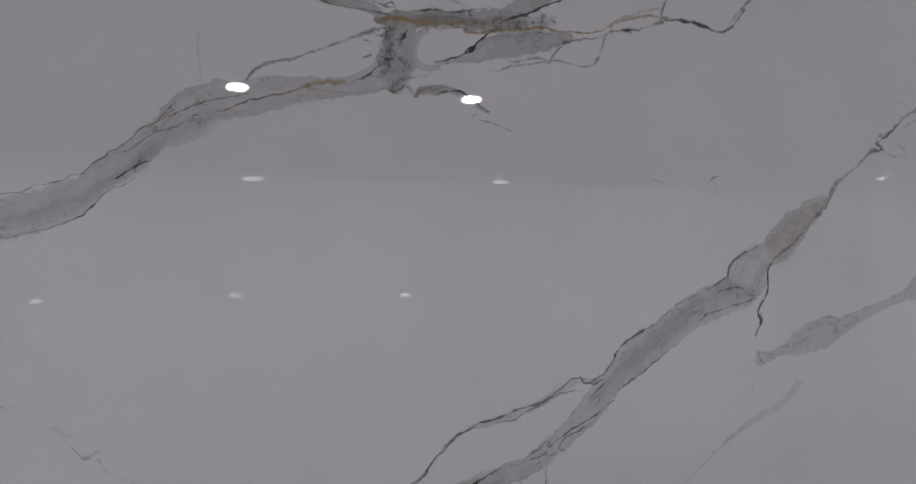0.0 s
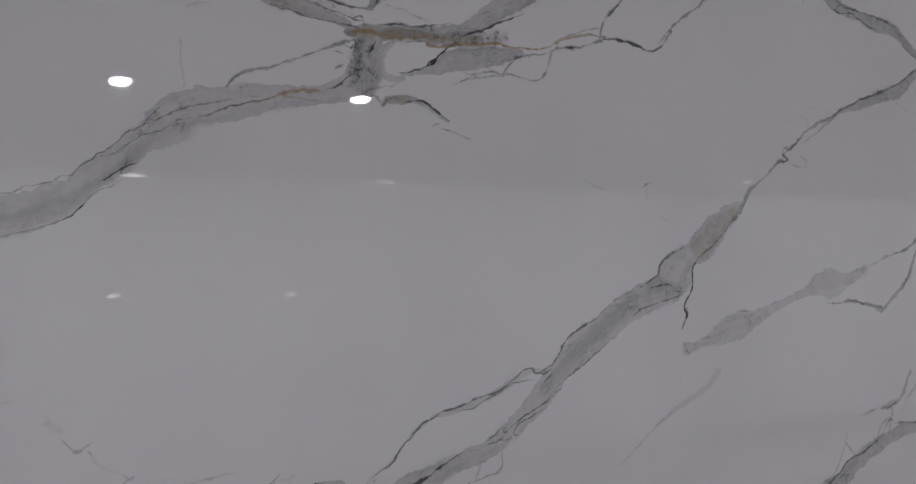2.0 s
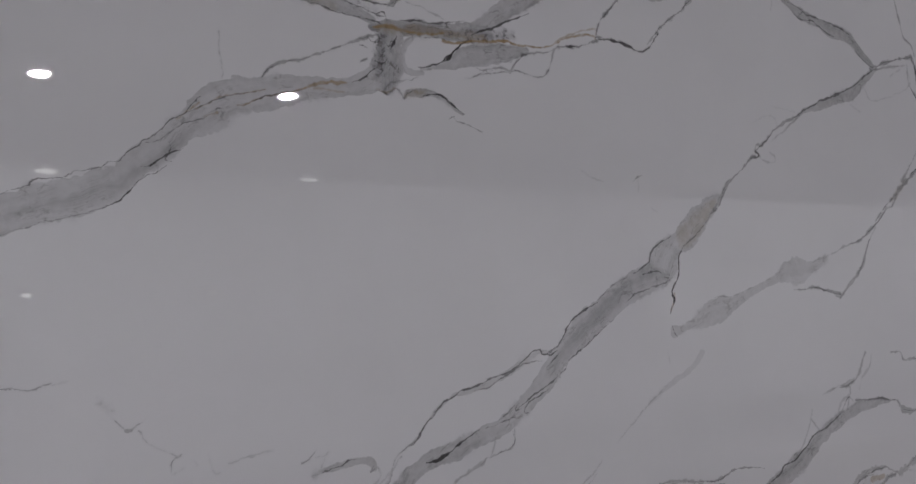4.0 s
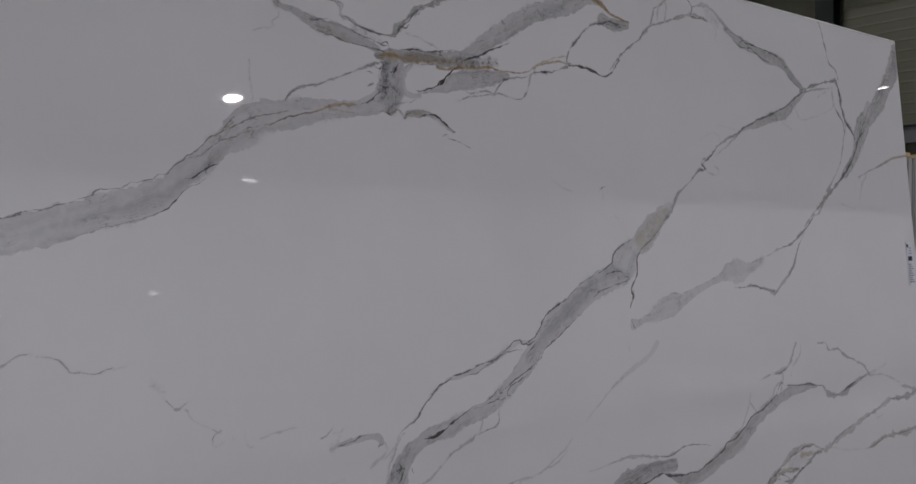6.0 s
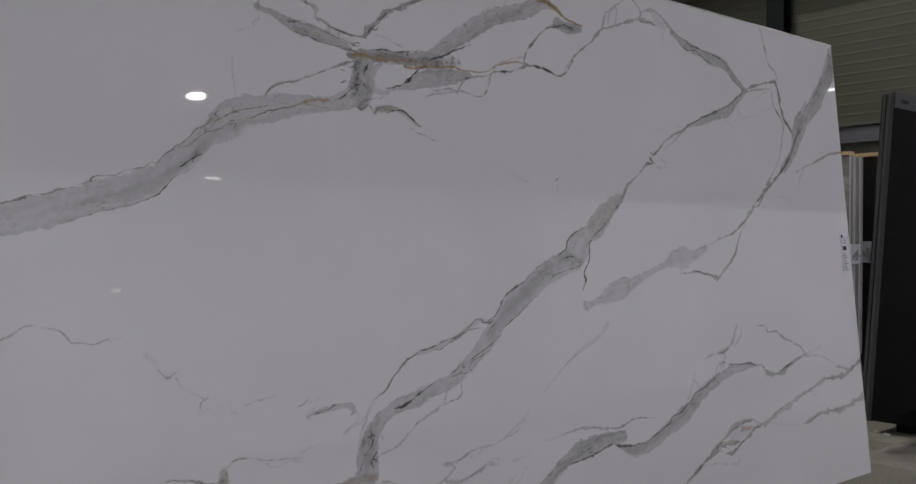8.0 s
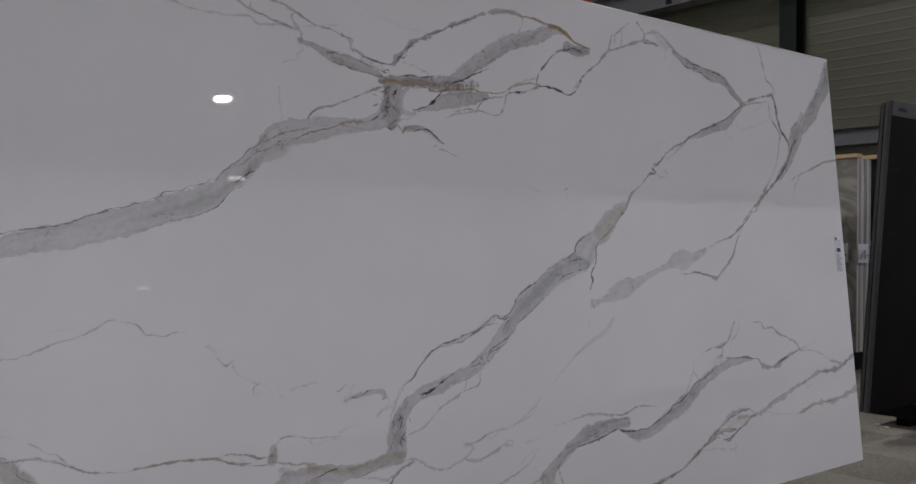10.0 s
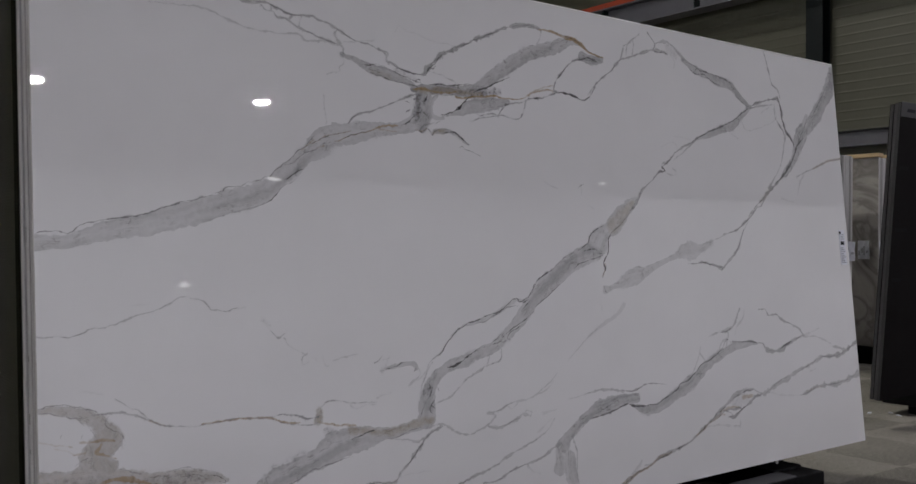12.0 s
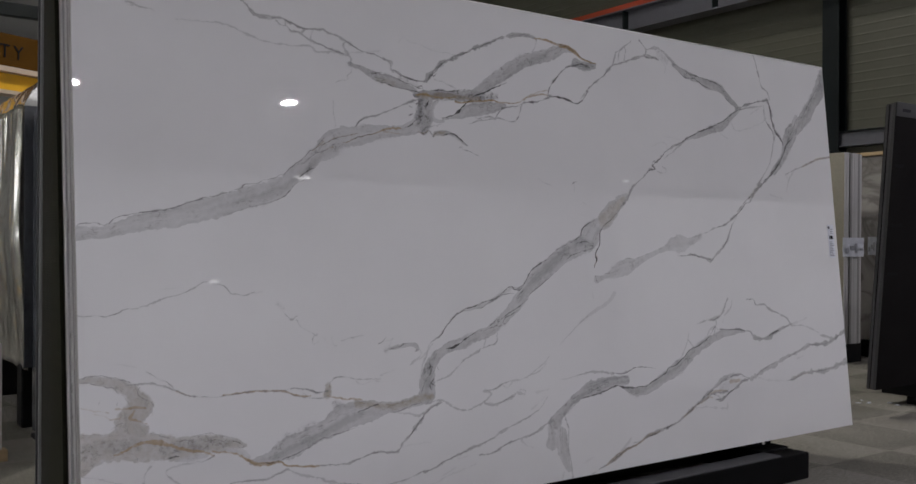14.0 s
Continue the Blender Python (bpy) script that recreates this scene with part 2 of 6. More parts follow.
# frosted glazing with daylight behind it; the west one is an unseen addition
def glazing(name, label, m, long, low, high, step, first, split, grey):
    """A frosted window front along its own x axis: mullions, rails and panes, facing +y."""
    ob = tagged(new(name), label, "window", kind="structure")
    ob.matrix_basis = m
    part("window_sill", box(0, long, -0.06, 0.02, low, low + 0.05, 0.003), PLASTER, ob)
    part("window_head", box(0, long, -0.06, 0.02, high - 0.05, high, 0.003), PLASTER, ob)
    x, k, edges = first, 0, [0.0]
    while x < long - 0.2:
        part("mullion", box(x - 0.016, x + 0.016, -0.075, -0.034, low + 0.051, high - 0.051, 0.002), PLASTER, ob)
        edges, x = edges + [x], x + step
    for a, b in zip(edges, edges[1:] + [long]):
        for z0, z1, upper in ((low + 0.051, split - 0.004, False), (split + 0.004, high - 0.051, True)):
            glass = FROSTED_GREY if k in grey else FROSTED if upper else FROSTED_LOW
            pane = part("pane", box(a + 0.0015, b - 0.0015, -0.026, -0.020, z0, z1), glass, ob)
            pane.visible_shadow = False
        k += 1
    return ob


glazing("window_1", "white-framed frosted glass front with pale daylight behind", pose(-14, FAR_WALL - 0.02, 0), 42, 0, CEILING - 0.065, 1.93, 1.79, 1.6, (13,))
# unseen west opening, added so the film folds have something bright to reflect
glazing("window_2", "white-framed frosted window with daylight behind", pose(-14.02, 12.5, 0, 0, 0, -90), 13, 0.7, 3.0, 1.5, 1.5, 1.0, ())
slab_wall("backdrop", box(-18, 32, FAR_WALL - 1.3, FAR_WALL - 1.2, -0.1, 14), DAYLIGHT, "plain pale daylight outside the frosted front", "sky")
slab_wall("backdrop_west", box(-15.3, -15.2, -2.5, 14.5, -0.1, 5), WEST_FILL, "plain pale daylight outside the frosted window", "sky")

# clad wall with its frame
slab_wall("wall_clad", box(9.12, 9.3, 1.0, 14.0, 0, 6.4), CLADDING, "olive steel cladding wall with fine horizontal ribs")
column = thing("steel_column", "dark teal steel column against the clad wall", "column", pose(9.0, 3.80, 0))
part("flange", box(-0.08, -0.065, -0.10, 0.10, 0, 6.4, 0.002), DARK_STEEL, column)
part("flange", box(0.065, 0.08, -0.10, 0.10, 0, 6.4, 0.002), DARK_STEEL, column)
part("web", box(-0.063, 0.063, -0.008, 0.008, 0, 6.4), DARK_STEEL, column)
rail = thing("steel_rail", "grey painted steel rail along the clad wall", "beam", pose(9.0, 0, 2.01), group="wall rails")
for y0, y1 in ((1.0, 3.755), (3.965, 13.0)):
    part("web", box(-0.012, 0.012, y0, y1, 0.012, 0.158), GREY_STEEL, rail)
    part("flange", box(-0.06, 0.07, y0, y1, 0.0, 0.011, 0.002), GREY_STEEL, rail)
    part("flange", box(-0.06, 0.07, y0, y1, 0.159, 0.17, 0.002), DARK_STEEL, rail)
girder = thing("crane_girder", "grey steel crane girder with a red painted top rail", "beam", pose(8.75, 0, 3.78))
part("lower_flange", box(-0.12, 0.12, 1.0, 13, 0, 0.02, 0.003), GREY_STEEL, girder)
part("web", box(-0.015, 0.015, 1.0, 13, 0.021, 0.28), GREY_STEEL, girder)
part("upper_flange", box(-0.12, 0.12, 1.0, 13, 0.281, 0.30, 0.003), GREY_STEEL, girder)
part("red_rail", box(-0.09, -0.03, 1.0, 13, 0.301, 0.375, 0.004), RED_STEEL, girder, "red painted rail")
for y in (2.2, 5.2, 6.7, 8.2, 9.7):
    part("stiffener", box(-0.11, -0.016, y, y + 0.02, 0.021, 0.28), DARK_STEEL, girder)


# ---- lights in the flat ceiling, some of them unseen fill ----
def ceiling_lamp(x, y, watts, size=0.095):
    ob = thing("ceiling_light", "round recessed white ceiling light, switched on", "ceiling light", pose(x, y, CEILING), group="ceiling lights")
    part("diffuser", disc(size, 0.003), LAMP_GLOW, ob).location.z = -0.0045
    ring = bmesh.new()
    bmesh.ops.create_cone(ring, cap_ends=False, segments=40, radius1=size * 1.12, radius2=size * 1.02, depth=0.006)
    part("trim_ring", ring, PLASTER, ob).location.z = -0.0035
    if watts < 5:
        return ob
    lamp = bpy.data.lights.new("ceiling_glow", "AREA")
    lamp.shape, lamp.size, lamp.energy, lamp.color = "DISK", size * 2, watts, (0.988, 0.958, 1.070)
    new("ceiling_glow", lamp).matrix_basis = pose(x, y, CEILING - 0.0075)
    return ob


# the last five are unseen, added to fill the slab and what surrounds it
for x, y, watts in ((4.48, -7.62, 68), (1.95, -7.65, 68), (-0.58, -7.65, 50), (-3.14, -7.65, 42), (12.82, -4.5, 2.5), (-3.3, -4.5, 14), (6.6, -2.6, 16), (9.2, -2.6, 62), (11.7, -2.6, 62), (17.0, -6.0, 60)):
    made = ceiling_lamp(x, y, watts, 0.065 if watts < 5 else 0.095)
    if watts < 5:
        made.children[0].data.materials[0] = DIM_LAMP_GLOW


# glowing ovals that imitate lights mirrored in the glazed front; no lamps hang there
def mirrored_spot(x, z, wide, high):
    ob = thing("wall_light", "small oval wall light, dimly lit", "wall light", pose(x, FAR_WALL + 0.001, z), group="wall lights")
    bm = disc(1.0, 0.06, rx=wide / 2, ry=high / 2)
    bmesh.ops.rotate(bm, matrix=Matrix.Rotation(radians(90), 3, "X"), verts=bm.verts)
    part("diffuser", bm, FAINT_GLOW, ob).location.y = -0.006
    return ob


for x, z, wide, high in ((2.58, 4.08, 0.27, 0.04), (6.15, 4.11, 0.27, 0.04), (-0.02, 2.51, 0.16, 0.05), (2.31, 2.53, 0.16, 0.05), (4.60, 2.49, 0.16, 0.05)):
    mirrored_spot(x, z, wide, high)
dim = ceiling_lamp(12.85, -10.15, 2)
dim.children[0].data.materials[0] = FAINT_GLOW


# ---- printed porcelain: its veins as fields over the slab ----
WIDE, HIGH, STEP = 3.2, 1.579, 0.002
NU, NV = int(round(WIDE / STEP)) + 1, int(round(HIGH / STEP)) + 1
GU, GV = np.meshgrid(np.linspace(0, WIDE, NU), np.linspace(0, HIGH, NV))
DICE = np.random.default_rng(7)


def lattice(u, v, cell):
    """Smooth random values between -1 and 1 with waves of about that size."""
    nu, nv = int(WIDE / cell) + 4, int(HIGH / cell) + 4
    grid = DICE.uniform(-1, 1, (nv, nu))
    a, b = u / cell + 1, v / cell + 1
    i, j = np.floor(a).astype(int), np.floor(b).astype(int)
    s, r = a - i, b - j
    s, r = s * s * (3 - 2 * s), r * r * (3 - 2 * r)
    return (grid[j, i] * (1 - s) + grid[j, i + 1] * s) * (1 - r) + (grid[j + 1, i] * (1 - s) + grid[j + 1, i + 1] * s) * r


def drift():
    return sum(size * lattice(GU, GV, cell) for size, cell in ((0.0016, 0.055), (0.0013, 0.024), (0.0012, 0.011), (0.0008, 0.0055)))


WU, WV = GU + drift(), GV + drift()
RAGGED = 0.28 * lattice(GU, GV, 0.05) + 0.28 * lattice(GU, GV, 0.018) + 0.22 * lattice(GU, GV, 0.008)
FIELDS = {k: np.full(GU.shape, -0.03) for k in ("band", "core", "line", "crack", "rust", "haze", "clay")}
EXTRA = {k + end: np.zeros(GU.shape) for k in FIELDS for end in ("_tone", "_along", "_across") if end == "_tone" or k in ("band", "line") or (k, end) == ("crack", "_across")}


def vein(kind, tone, course):
    """Lay a vein along a course of (cm along the slab, cm up it, half its width in mm)."""
    p = np.array(course) * (0.01, 0.01, 0.001)
    p = np.vstack([2 * p[0] - p[1], p, 2 * p[-1] - p[-2]])
    fine = []
    for a, b, c, d in zip(p, p[1:], p[2:], p[3:]):
        for s in (0, 0.25, 0.5, 0.75):
            fine.append(0.5 * (2 * b + (c - a) * s + (2 * a - 5 * b + 4 * c - d) * s * s + (3 * b - a - 3 * c + d) * s ** 3))
    fine = np.array(fine + [p[-2]])
    if kind == "crack":
        fine[:, 2] *= np.clip(np.minimum(np.arange(len(fine)), np.arange(len(fine))[::-1]) / 3, 0.45, 1)
    fine[:, 2] = np.maximum(fine[:, 2], 0.0005)
    rag = {"band": 0.35, "core": 0.6, "crack": 0.9, "haze": 0.6, "line": 0.7, "rust": 0.5, "clay": 0.5, "clear": 0.4}[kind]
    gone = DICE.uniform(0, 20)
    for a, b in zip(fine, fine[1:]):
        pad = max(a[2], b[2]) * 1.5 + 0.032
        i0, i1 = (int(np.clip((f(a[0], b[0]) + q) / STEP, 0, NU)) for f, q in ((min, -pad), (max, pad)))
        j0, j1 = (int(np.clip((f(a[1], b[1]) + q) / STEP, 0, NV)) for f, q in ((min, -pad), (max, pad)))
        du, dv = b[0] - a[0], b[1] - a[1]
        far = math.hypot(du, dv) + 1e-9
        if i1 > i0 and j1 > j0:
            here = (slice(j0, j1), slice(i0, i1))
            u, v = WU[here] - a[0], WV[here] - a[1]
            s = np.clip((u * du + v * dv) / far ** 2, 0, 1)
            half = (a[2] + (b[2] - a[2]) * s) * (1 + rag * RAGGED[here])
            near = half - np.hypot(u - s * du, v - s * dv)
            if kind == "clear":
                for cut in ("band", "core", "haze", "rust", "clay"):
                    FIELDS[cut][here] = np.minimum(FIELDS[cut][here], -near)
                continue
            field = FIELDS[kind]
            more = near > field[here]
            field[here] = np.where(more, near, field[here])
            for end, value in (("_tone", tone), ("_along", gone + s * far), ("_across", (v * du - u * dv) / far)):
                if kind + end in EXTRA:
                    EXTRA[kind + end][here] = np.where(more, value, EXTRA[kind + end][here])
        gone += far


vein("band", 0.48, [(-0.9, 80.6, 17.7), (0.3, 80.7, 17.8), (7.7, 81.3, 17.2), (15.8, 83.5, 23.2), (24.8, 85, 25.9), (32.7, 87.1, 28.2), (39.4, 89.2, 29.9)])
vein("band", 0.5, [(28.5, 86.3, 28.6), (33.7, 87.5, 29.7), (38.6, 89, 29.2), (43.6, 90.4, 29), (49.3, 92.1, 30.1), (53.7, 93.5, 30.3), (56.6, 95.2, 22.5), (59.6, 98, 24.8), (62.9, 100.5, 25.2), (66.2, 103.7, 23.6), (70.4, 106.6, 32.7), (74.5, 109.1, 31.5), (79.9, 110.4, 26.8), (86.5, 111.7, 23.5), (91.9, 112.4, 16.7), (97.5, 113.5, 18.5), (102.4, 115.4, 22.5)])
vein("core", 0.7, [(37.2, 88.4, 4.2), (43.2, 89.7, 7.3), (50.2, 91.9, 9.6), (55.5, 93.9, 11.5), (59.1, 96.5, 10.4), (62.9, 99.3, 10.3), (65.8, 101.8, 7.6)])
vein("crack", 0.7, [(0.4, 82.7, 1), (4.2, 83.4, 1.1), (7.4, 83, 1.1), (9.8, 84.8, 1.1), (13.1, 85.6, 1.1), (18.5, 86.3, 1.1), (24.9, 87.7, 1.1), (28.5, 89, 1.2), (32.2, 90.1, 1.2)])
vein("crack", 0.75, [(28.6, 89.3, 0.7), (30.4, 89.5, 0.7), (31.9, 90.3, 0.7), (33.1, 90.6, 0.7), (35.7, 91, 0.7), (38.2, 91.9, 0.8), (43, 93.3, 0.8), (43.5, 93.9, 0.8), (45.6, 94.7, 0.8), (46.9, 94.7, 0.8), (49.1, 95.4, 0.8), (49.9, 96, 0.8), (53.5, 96.7, 0.8), (54.5, 97.5, 0.8), (56.1, 97.5, 0.8)])
vein("crack", 0.8, [(56.1, 97.5, 0.8), (57, 98.9, 0.8), (58.8, 100.3, 0.9), (59.6, 101.2, 0.9), (61.2, 102.1, 0.9), (62.7, 103.7, 0.9), (64.9, 105.1, 0.9), (66.2, 105.7, 0.9), (67.7, 107.9, 0.9), (69, 108.8, 0.9)])
vein("crack", 0.5, [(39, 86.2, 0.8), (43.1, 87.3, 0.8), (46.2, 88.3, 0.8), (49.4, 89.2, 0.8), (53.3, 90.1, 0.8)])
vein("crack", 1, [(53.3, 90.1, 0.9), (56.1, 91.8, 1.2), (57.7, 93.5, 1.4), (58.5, 94.5, 1.1), (60.9, 95.9, 1), (63.1, 97.3, 0.8)])
vein("crack", 0.9, [(59.2, 96.9, 1.7), (61, 97.6, 2.1), (62.8, 98.8, 1.4), (64.1, 99.5, 1.4), (65.9, 100.2, 0.9)])
vein("crack", 0.8, [(63.5, 101.2, 0.9), (63.7, 99.8, 0.9), (62.8, 98.3, 0.9), (64, 97.8, 0.9)])
vein("crack", 0.6, [(60, 100.9, 0.9), (61.7, 101.3, 0.9), (64.8, 103.3, 0.9), (66.7, 104.3, 0.9), (69.2, 105.1, 0.9), (71.1, 106.1, 0.9)])
vein("crack", 0.6, [(66.2, 105.7, 0.9), (68.7, 107.1, 0.9), (70.6, 108, 0.9), (72.6, 108.9, 0.9), (75.2, 109.8, 0.9), (79.9, 110.9, 1)])
vein("crack", 0.7, [(75.1, 107.8, 0.9), (78.4, 109.2, 1), (82.6, 110.3, 1), (86.8, 111.6, 1)])
vein("crack", 0.6, [(69.2, 105.4, 0.9), (71.8, 106.9, 0.9), (72.5, 107.1, 0.9)])
vein("rust", 0.5, [(64.9, 104.7, 1.5), (66.8, 106.3, 1.6), (68.7, 107.9, 1.6)])
vein("rust", 0.5, [(68, 106.7, 1.1), (70.6, 107.9, 1.1), (72.6, 109.1, 1.1), (79.9, 110.9, 1.2)])
vein("rust", 0.75, [(75.1, 107.9, 1.3), (77.1, 108.7, 1.8), (78.4, 109.2, 1.1), (82.6, 110.3, 1), (86.1, 111.4, 1.6), (89, 112.7, 3.2), (92.7, 113.4, 3.6), (95.2, 113.6, 2.2)])
vein("rust", 0.4, [(89, 112.1, 1.7), (91.8, 112, 1.8), (94.8, 112, 1.8)])
vein("rust", 0.5, [(69.6, 105.5, 1.6), (71.8, 106.3, 1.6)])
vein("crack", 0.8, [(96.4, 113.6, 1.1), (98.7, 114.9, 1.6), (101.2, 116.9, 1.6)])
vein("line", 0.5, [(79.3, 113.2, 1.7), (81.4, 115, 2.3), (82.9, 115.8, 3.4), (86.4, 116.8, 3.5), (90, 118.4, 4.3), (93.8, 119.7, 3.6), (97.6, 121.4, 3.9), (101.9, 123, 4.3)])
vein("crack", 0.6, [(79.3, 113.4, 1), (81, 114.6, 1), (82.4, 115.4, 1)])
vein("line", 0.3, [(72.4, 119.8, 1.6), (72.2, 117.2, 1.1), (72.5, 114.8, 1.1), (73, 113.1, 1.7), (72.7, 112.1, 1.2)])
vein("line", 0.35, [(78.9, 131.5, 1.3), (79.1, 129.7, 1.3), (77.4, 128.2, 1.8), (77.4, 127, 1.3), (75.3, 126.3, 1), (73.4, 125.7, 0.8)])
vein("band", 0.98, [(78.4, 131.9, 6.8), (80.1, 131.3, 7.3), (82.6, 130.7, 9.6), (84.7, 129.7, 10.8), (86.8, 128.8, 12.8), (90.6, 128.3, 16.3), (94.3, 127.7, 15.5), (97.5, 126.9, 11.3), (101.1, 125.9, 7.6)])
vein("clay", 0.35, [(87.6, 128, 6.2), (90.2, 127.6, 8.8), (93.1, 127.2, 8.8)])
vein("crack", 0.8, [(87, 127.6, 1), (91.3, 126.8, 1), (94.5, 126.1, 1), (97.9, 125.9, 1.1), (100.5, 125.7, 1.1)])
vein("crack", 0.7, [(85.1, 130.7, 1), (86.4, 129.6, 1), (88.6, 130.1, 1), (91.4, 130.1, 1), (93.6, 129.5, 1)])
vein("crack", 0.7, [(93.7, 131.5, 1.3), (95.9, 130.3, 1.3), (98.1, 129.8, 1.3), (100.4, 129.2, 1.3), (102.7, 129.2, 1.3), (105.1, 129, 1.3)])
vein("line", 0.55, [(90, 135.1, 3), (92.4, 133.6, 3.3), (93, 131.3, 3.3), (94.5, 131.1, 2.8), (97.4, 130.1, 2.5), (99.6, 129.5, 2.1), (101.9, 129.1, 2.2), (105.4, 129.1, 2.9)])
vein("crack", 0.7, [(94.1, 129.6, 1), (95.8, 128.5, 1.1), (98, 128, 1.1), (100.3, 127.3, 1.1), (102.6, 126.7, 1.1), (104.1, 126.8, 1.1)])
vein("haze", 0.4, [(95.8, 129.2, 8.4), (98.8, 128.4, 8.5), (101.8, 127.2, 7.2)])
vein("line", 0.5, [(44.4, 146.4, 5.1), (46.4, 144.7, 6.8), (47.5, 143.4, 6.8), (48.9, 142.3, 6.8), (51.5, 142.1, 5.9), (56.8, 142.4, 5.6), (58.9, 141.7, 5.3), (60.4, 141.4, 4.6), (63.1, 140.5, 4.3), (66.8, 140.5, 4.3), (70, 141, 3.3)])
vein("line", 0.42, [(55.3, 141.7, 3.1), (56.4, 140.5, 3.1), (58.5, 140.4, 4.2), (59.7, 139.2, 3.2), (62.1, 139.2, 3.2), (63.9, 138.1, 4.1), (66.1, 137, 4.1), (68.5, 136.4, 3.3), (71.3, 135.6, 3.3), (74.1, 134.9, 4.2), (77.4, 134.4, 4.3), (78.9, 133.3, 3.7), (78.8, 131.2, 3.7)])
vein("line", 0.4, [(58, 141.9, 3.9), (58.2, 140.4, 3.5)])
vein("line", 0.4, [(64, 140.5, 3.6), (63, 138.8, 3.6)])
vein("line", 0.4, [(66.8, 140.5, 2.7), (65.8, 138.3, 2.7), (65.7, 136.9, 3.6)])
vein("line", 0.42, [(70, 141, 2.7), (71.9, 140, 3.7), (74.4, 139.8, 3.7), (76.7, 138.7, 4.5), (79.2, 137.6, 3.8), (81.5, 136.5, 2.6), (84, 135.7, 2.7), (87.1, 135.5, 2.9), (90.1, 134.6, 3.9), (93.1, 133.9, 4.7), (92.6, 131.7, 3.5), (95.1, 131, 4.5), (98.2, 129.7, 4)])
vein("line", 0.35, [(77.2, 138.4, 2.8), (76.5, 136.6, 3.7), (78, 134.6, 3.7)])
vein("line", 0.22, [(79, 135.1, 1.9), (83, 135.6, 1.9), (89.2, 137.1, 1.5)])
vein("line", 0.32, [(26.4, 137.6, 1.1), (33.6, 138.3, 1.5), (40.2, 138.2, 2.3), (44.4, 137, 3.2), (47.7, 136, 4.1), (51.5, 135.1, 5), (54.7, 134.9, 2.6), (60.1, 135, 2.1), (65.6, 135.4, 2.7), (67.4, 134.1, 3.6), (70.3, 134, 2.7), (74.1, 134.7, 3.7), (77.4, 134, 2.8)])
vein("line", 0.4, [(13.3, 140.6, 2.1), (15.1, 140.4, 2.1), (16.6, 139.9, 1.8), (18.5, 139.6, 1.5), (20, 139.5, 1.5), (20.8, 139, 1.1)])
vein("crack", 0.3, [(13.6, 139.9, 1.1), (15.1, 140, 1.1), (15.5, 140.7, 1.1)])
vein("band", 0.95, [(101.6, 124.5, 9.9), (108, 125.1, 16.1), (114.7, 125.7, 15.9), (121.1, 125.8, 20.1), (125.6, 126.2, 26.8)])
vein("clay", 0.8, [(102.4, 124.5, 6.5), (108, 124.9, 10.1), (114.7, 125.5, 8.3), (121.3, 125.4, 10.2), (125.5, 125.2, 11.6)])
vein("rust", 0.7, [(101.6, 124.4, 2.9), (104, 125.1, 3.8), (108, 124.6, 3.3), (111.2, 124.4, 2.7), (116.3, 125.4, 2.2)])
vein("rust", 0.85, [(116.2, 123.8, 2.8), (119.6, 123.8, 3.4), (123.2, 124.5, 2.9), (127.7, 125.1, 2.9), (131.4, 125.6, 3), (134.2, 125.2, 2.3), (140, 125.5, 1.7), (144, 126.6, 1.7), (146.2, 127.9, 1.8), (150.3, 129.1, 2.5), (153.5, 129.8, 2.5), (155.6, 129.7, 1.8)])
vein("crack", 0.75, [(100.2, 125.9, 1.3), (102.5, 125.6, 1.3), (103.6, 125.3, 1.3)])
vein("crack", 0.75, [(106.8, 126.6, 1.3), (109.8, 126.7, 1.3), (116.5, 127.3, 1.4), (121.7, 128.4, 1.4)])
vein("crack", 0.75, [(112, 123.8, 1.5), (115.4, 124.4, 1.5)])
vein("crack", 0.75, [(102.1, 126.9, 1.3), (103.7, 127.5, 1.3), (104.3, 126.2, 1.3)])
vein("crack", 0.75, [(101.6, 123.5, 1.3), (102.4, 122.3, 1.3), (101.1, 121.1, 1.3)])
vein("crack", 0.75, [(103.4, 122.1, 1.3), (104.2, 121.2, 1.3), (105, 122.3, 1.3)])
vein("crack", 0.75, [(102, 120.2, 1.3), (103.2, 119.7, 1.3), (102.2, 118.6, 1.3)])
vein("crack", 0.75, [(101.2, 118.2, 1.3), (103.1, 117.9, 1.3), (103.8, 118.7, 1.3)])
vein("crack", 0.75, [(101.8, 116.9, 1.3), (103, 116.8, 1.3), (102.3, 115.9, 1.3)])
vein("crack", 0.75, [(98.3, 120.7, 1.3), (100.1, 120.4, 1.3)])
vein("crack", 0.75, [(100, 122.2, 1.3), (101.2, 121.7, 1.3), (102.8, 122.6, 1.3)])
vein("crack", 1, [(104.4, 120.7, 1.5), (105.1, 121.5, 2.2), (106.1, 123.2, 1.5)])
vein("line", 0.35, [(108.4, 130.1, 1.5), (111.6, 129.6, 1.5), (114.9, 128.7, 2.1), (116.5, 128, 1.5)])
vein("line", 0.55, [(104.6, 129.1, 4), (106.9, 131.4, 8.1), (110.5, 134.8, 9.3), (112.8, 136.4, 8.3), (116.3, 137.7, 7.3), (119.9, 139.7, 7.4), (124.7, 142, 7.5), (130.9, 144.5, 6.6), (134.7, 146.6, 5.8), (139.7, 148.2, 6.7), (147.4, 149.5, 6), (151.3, 149.4, 4.6)])
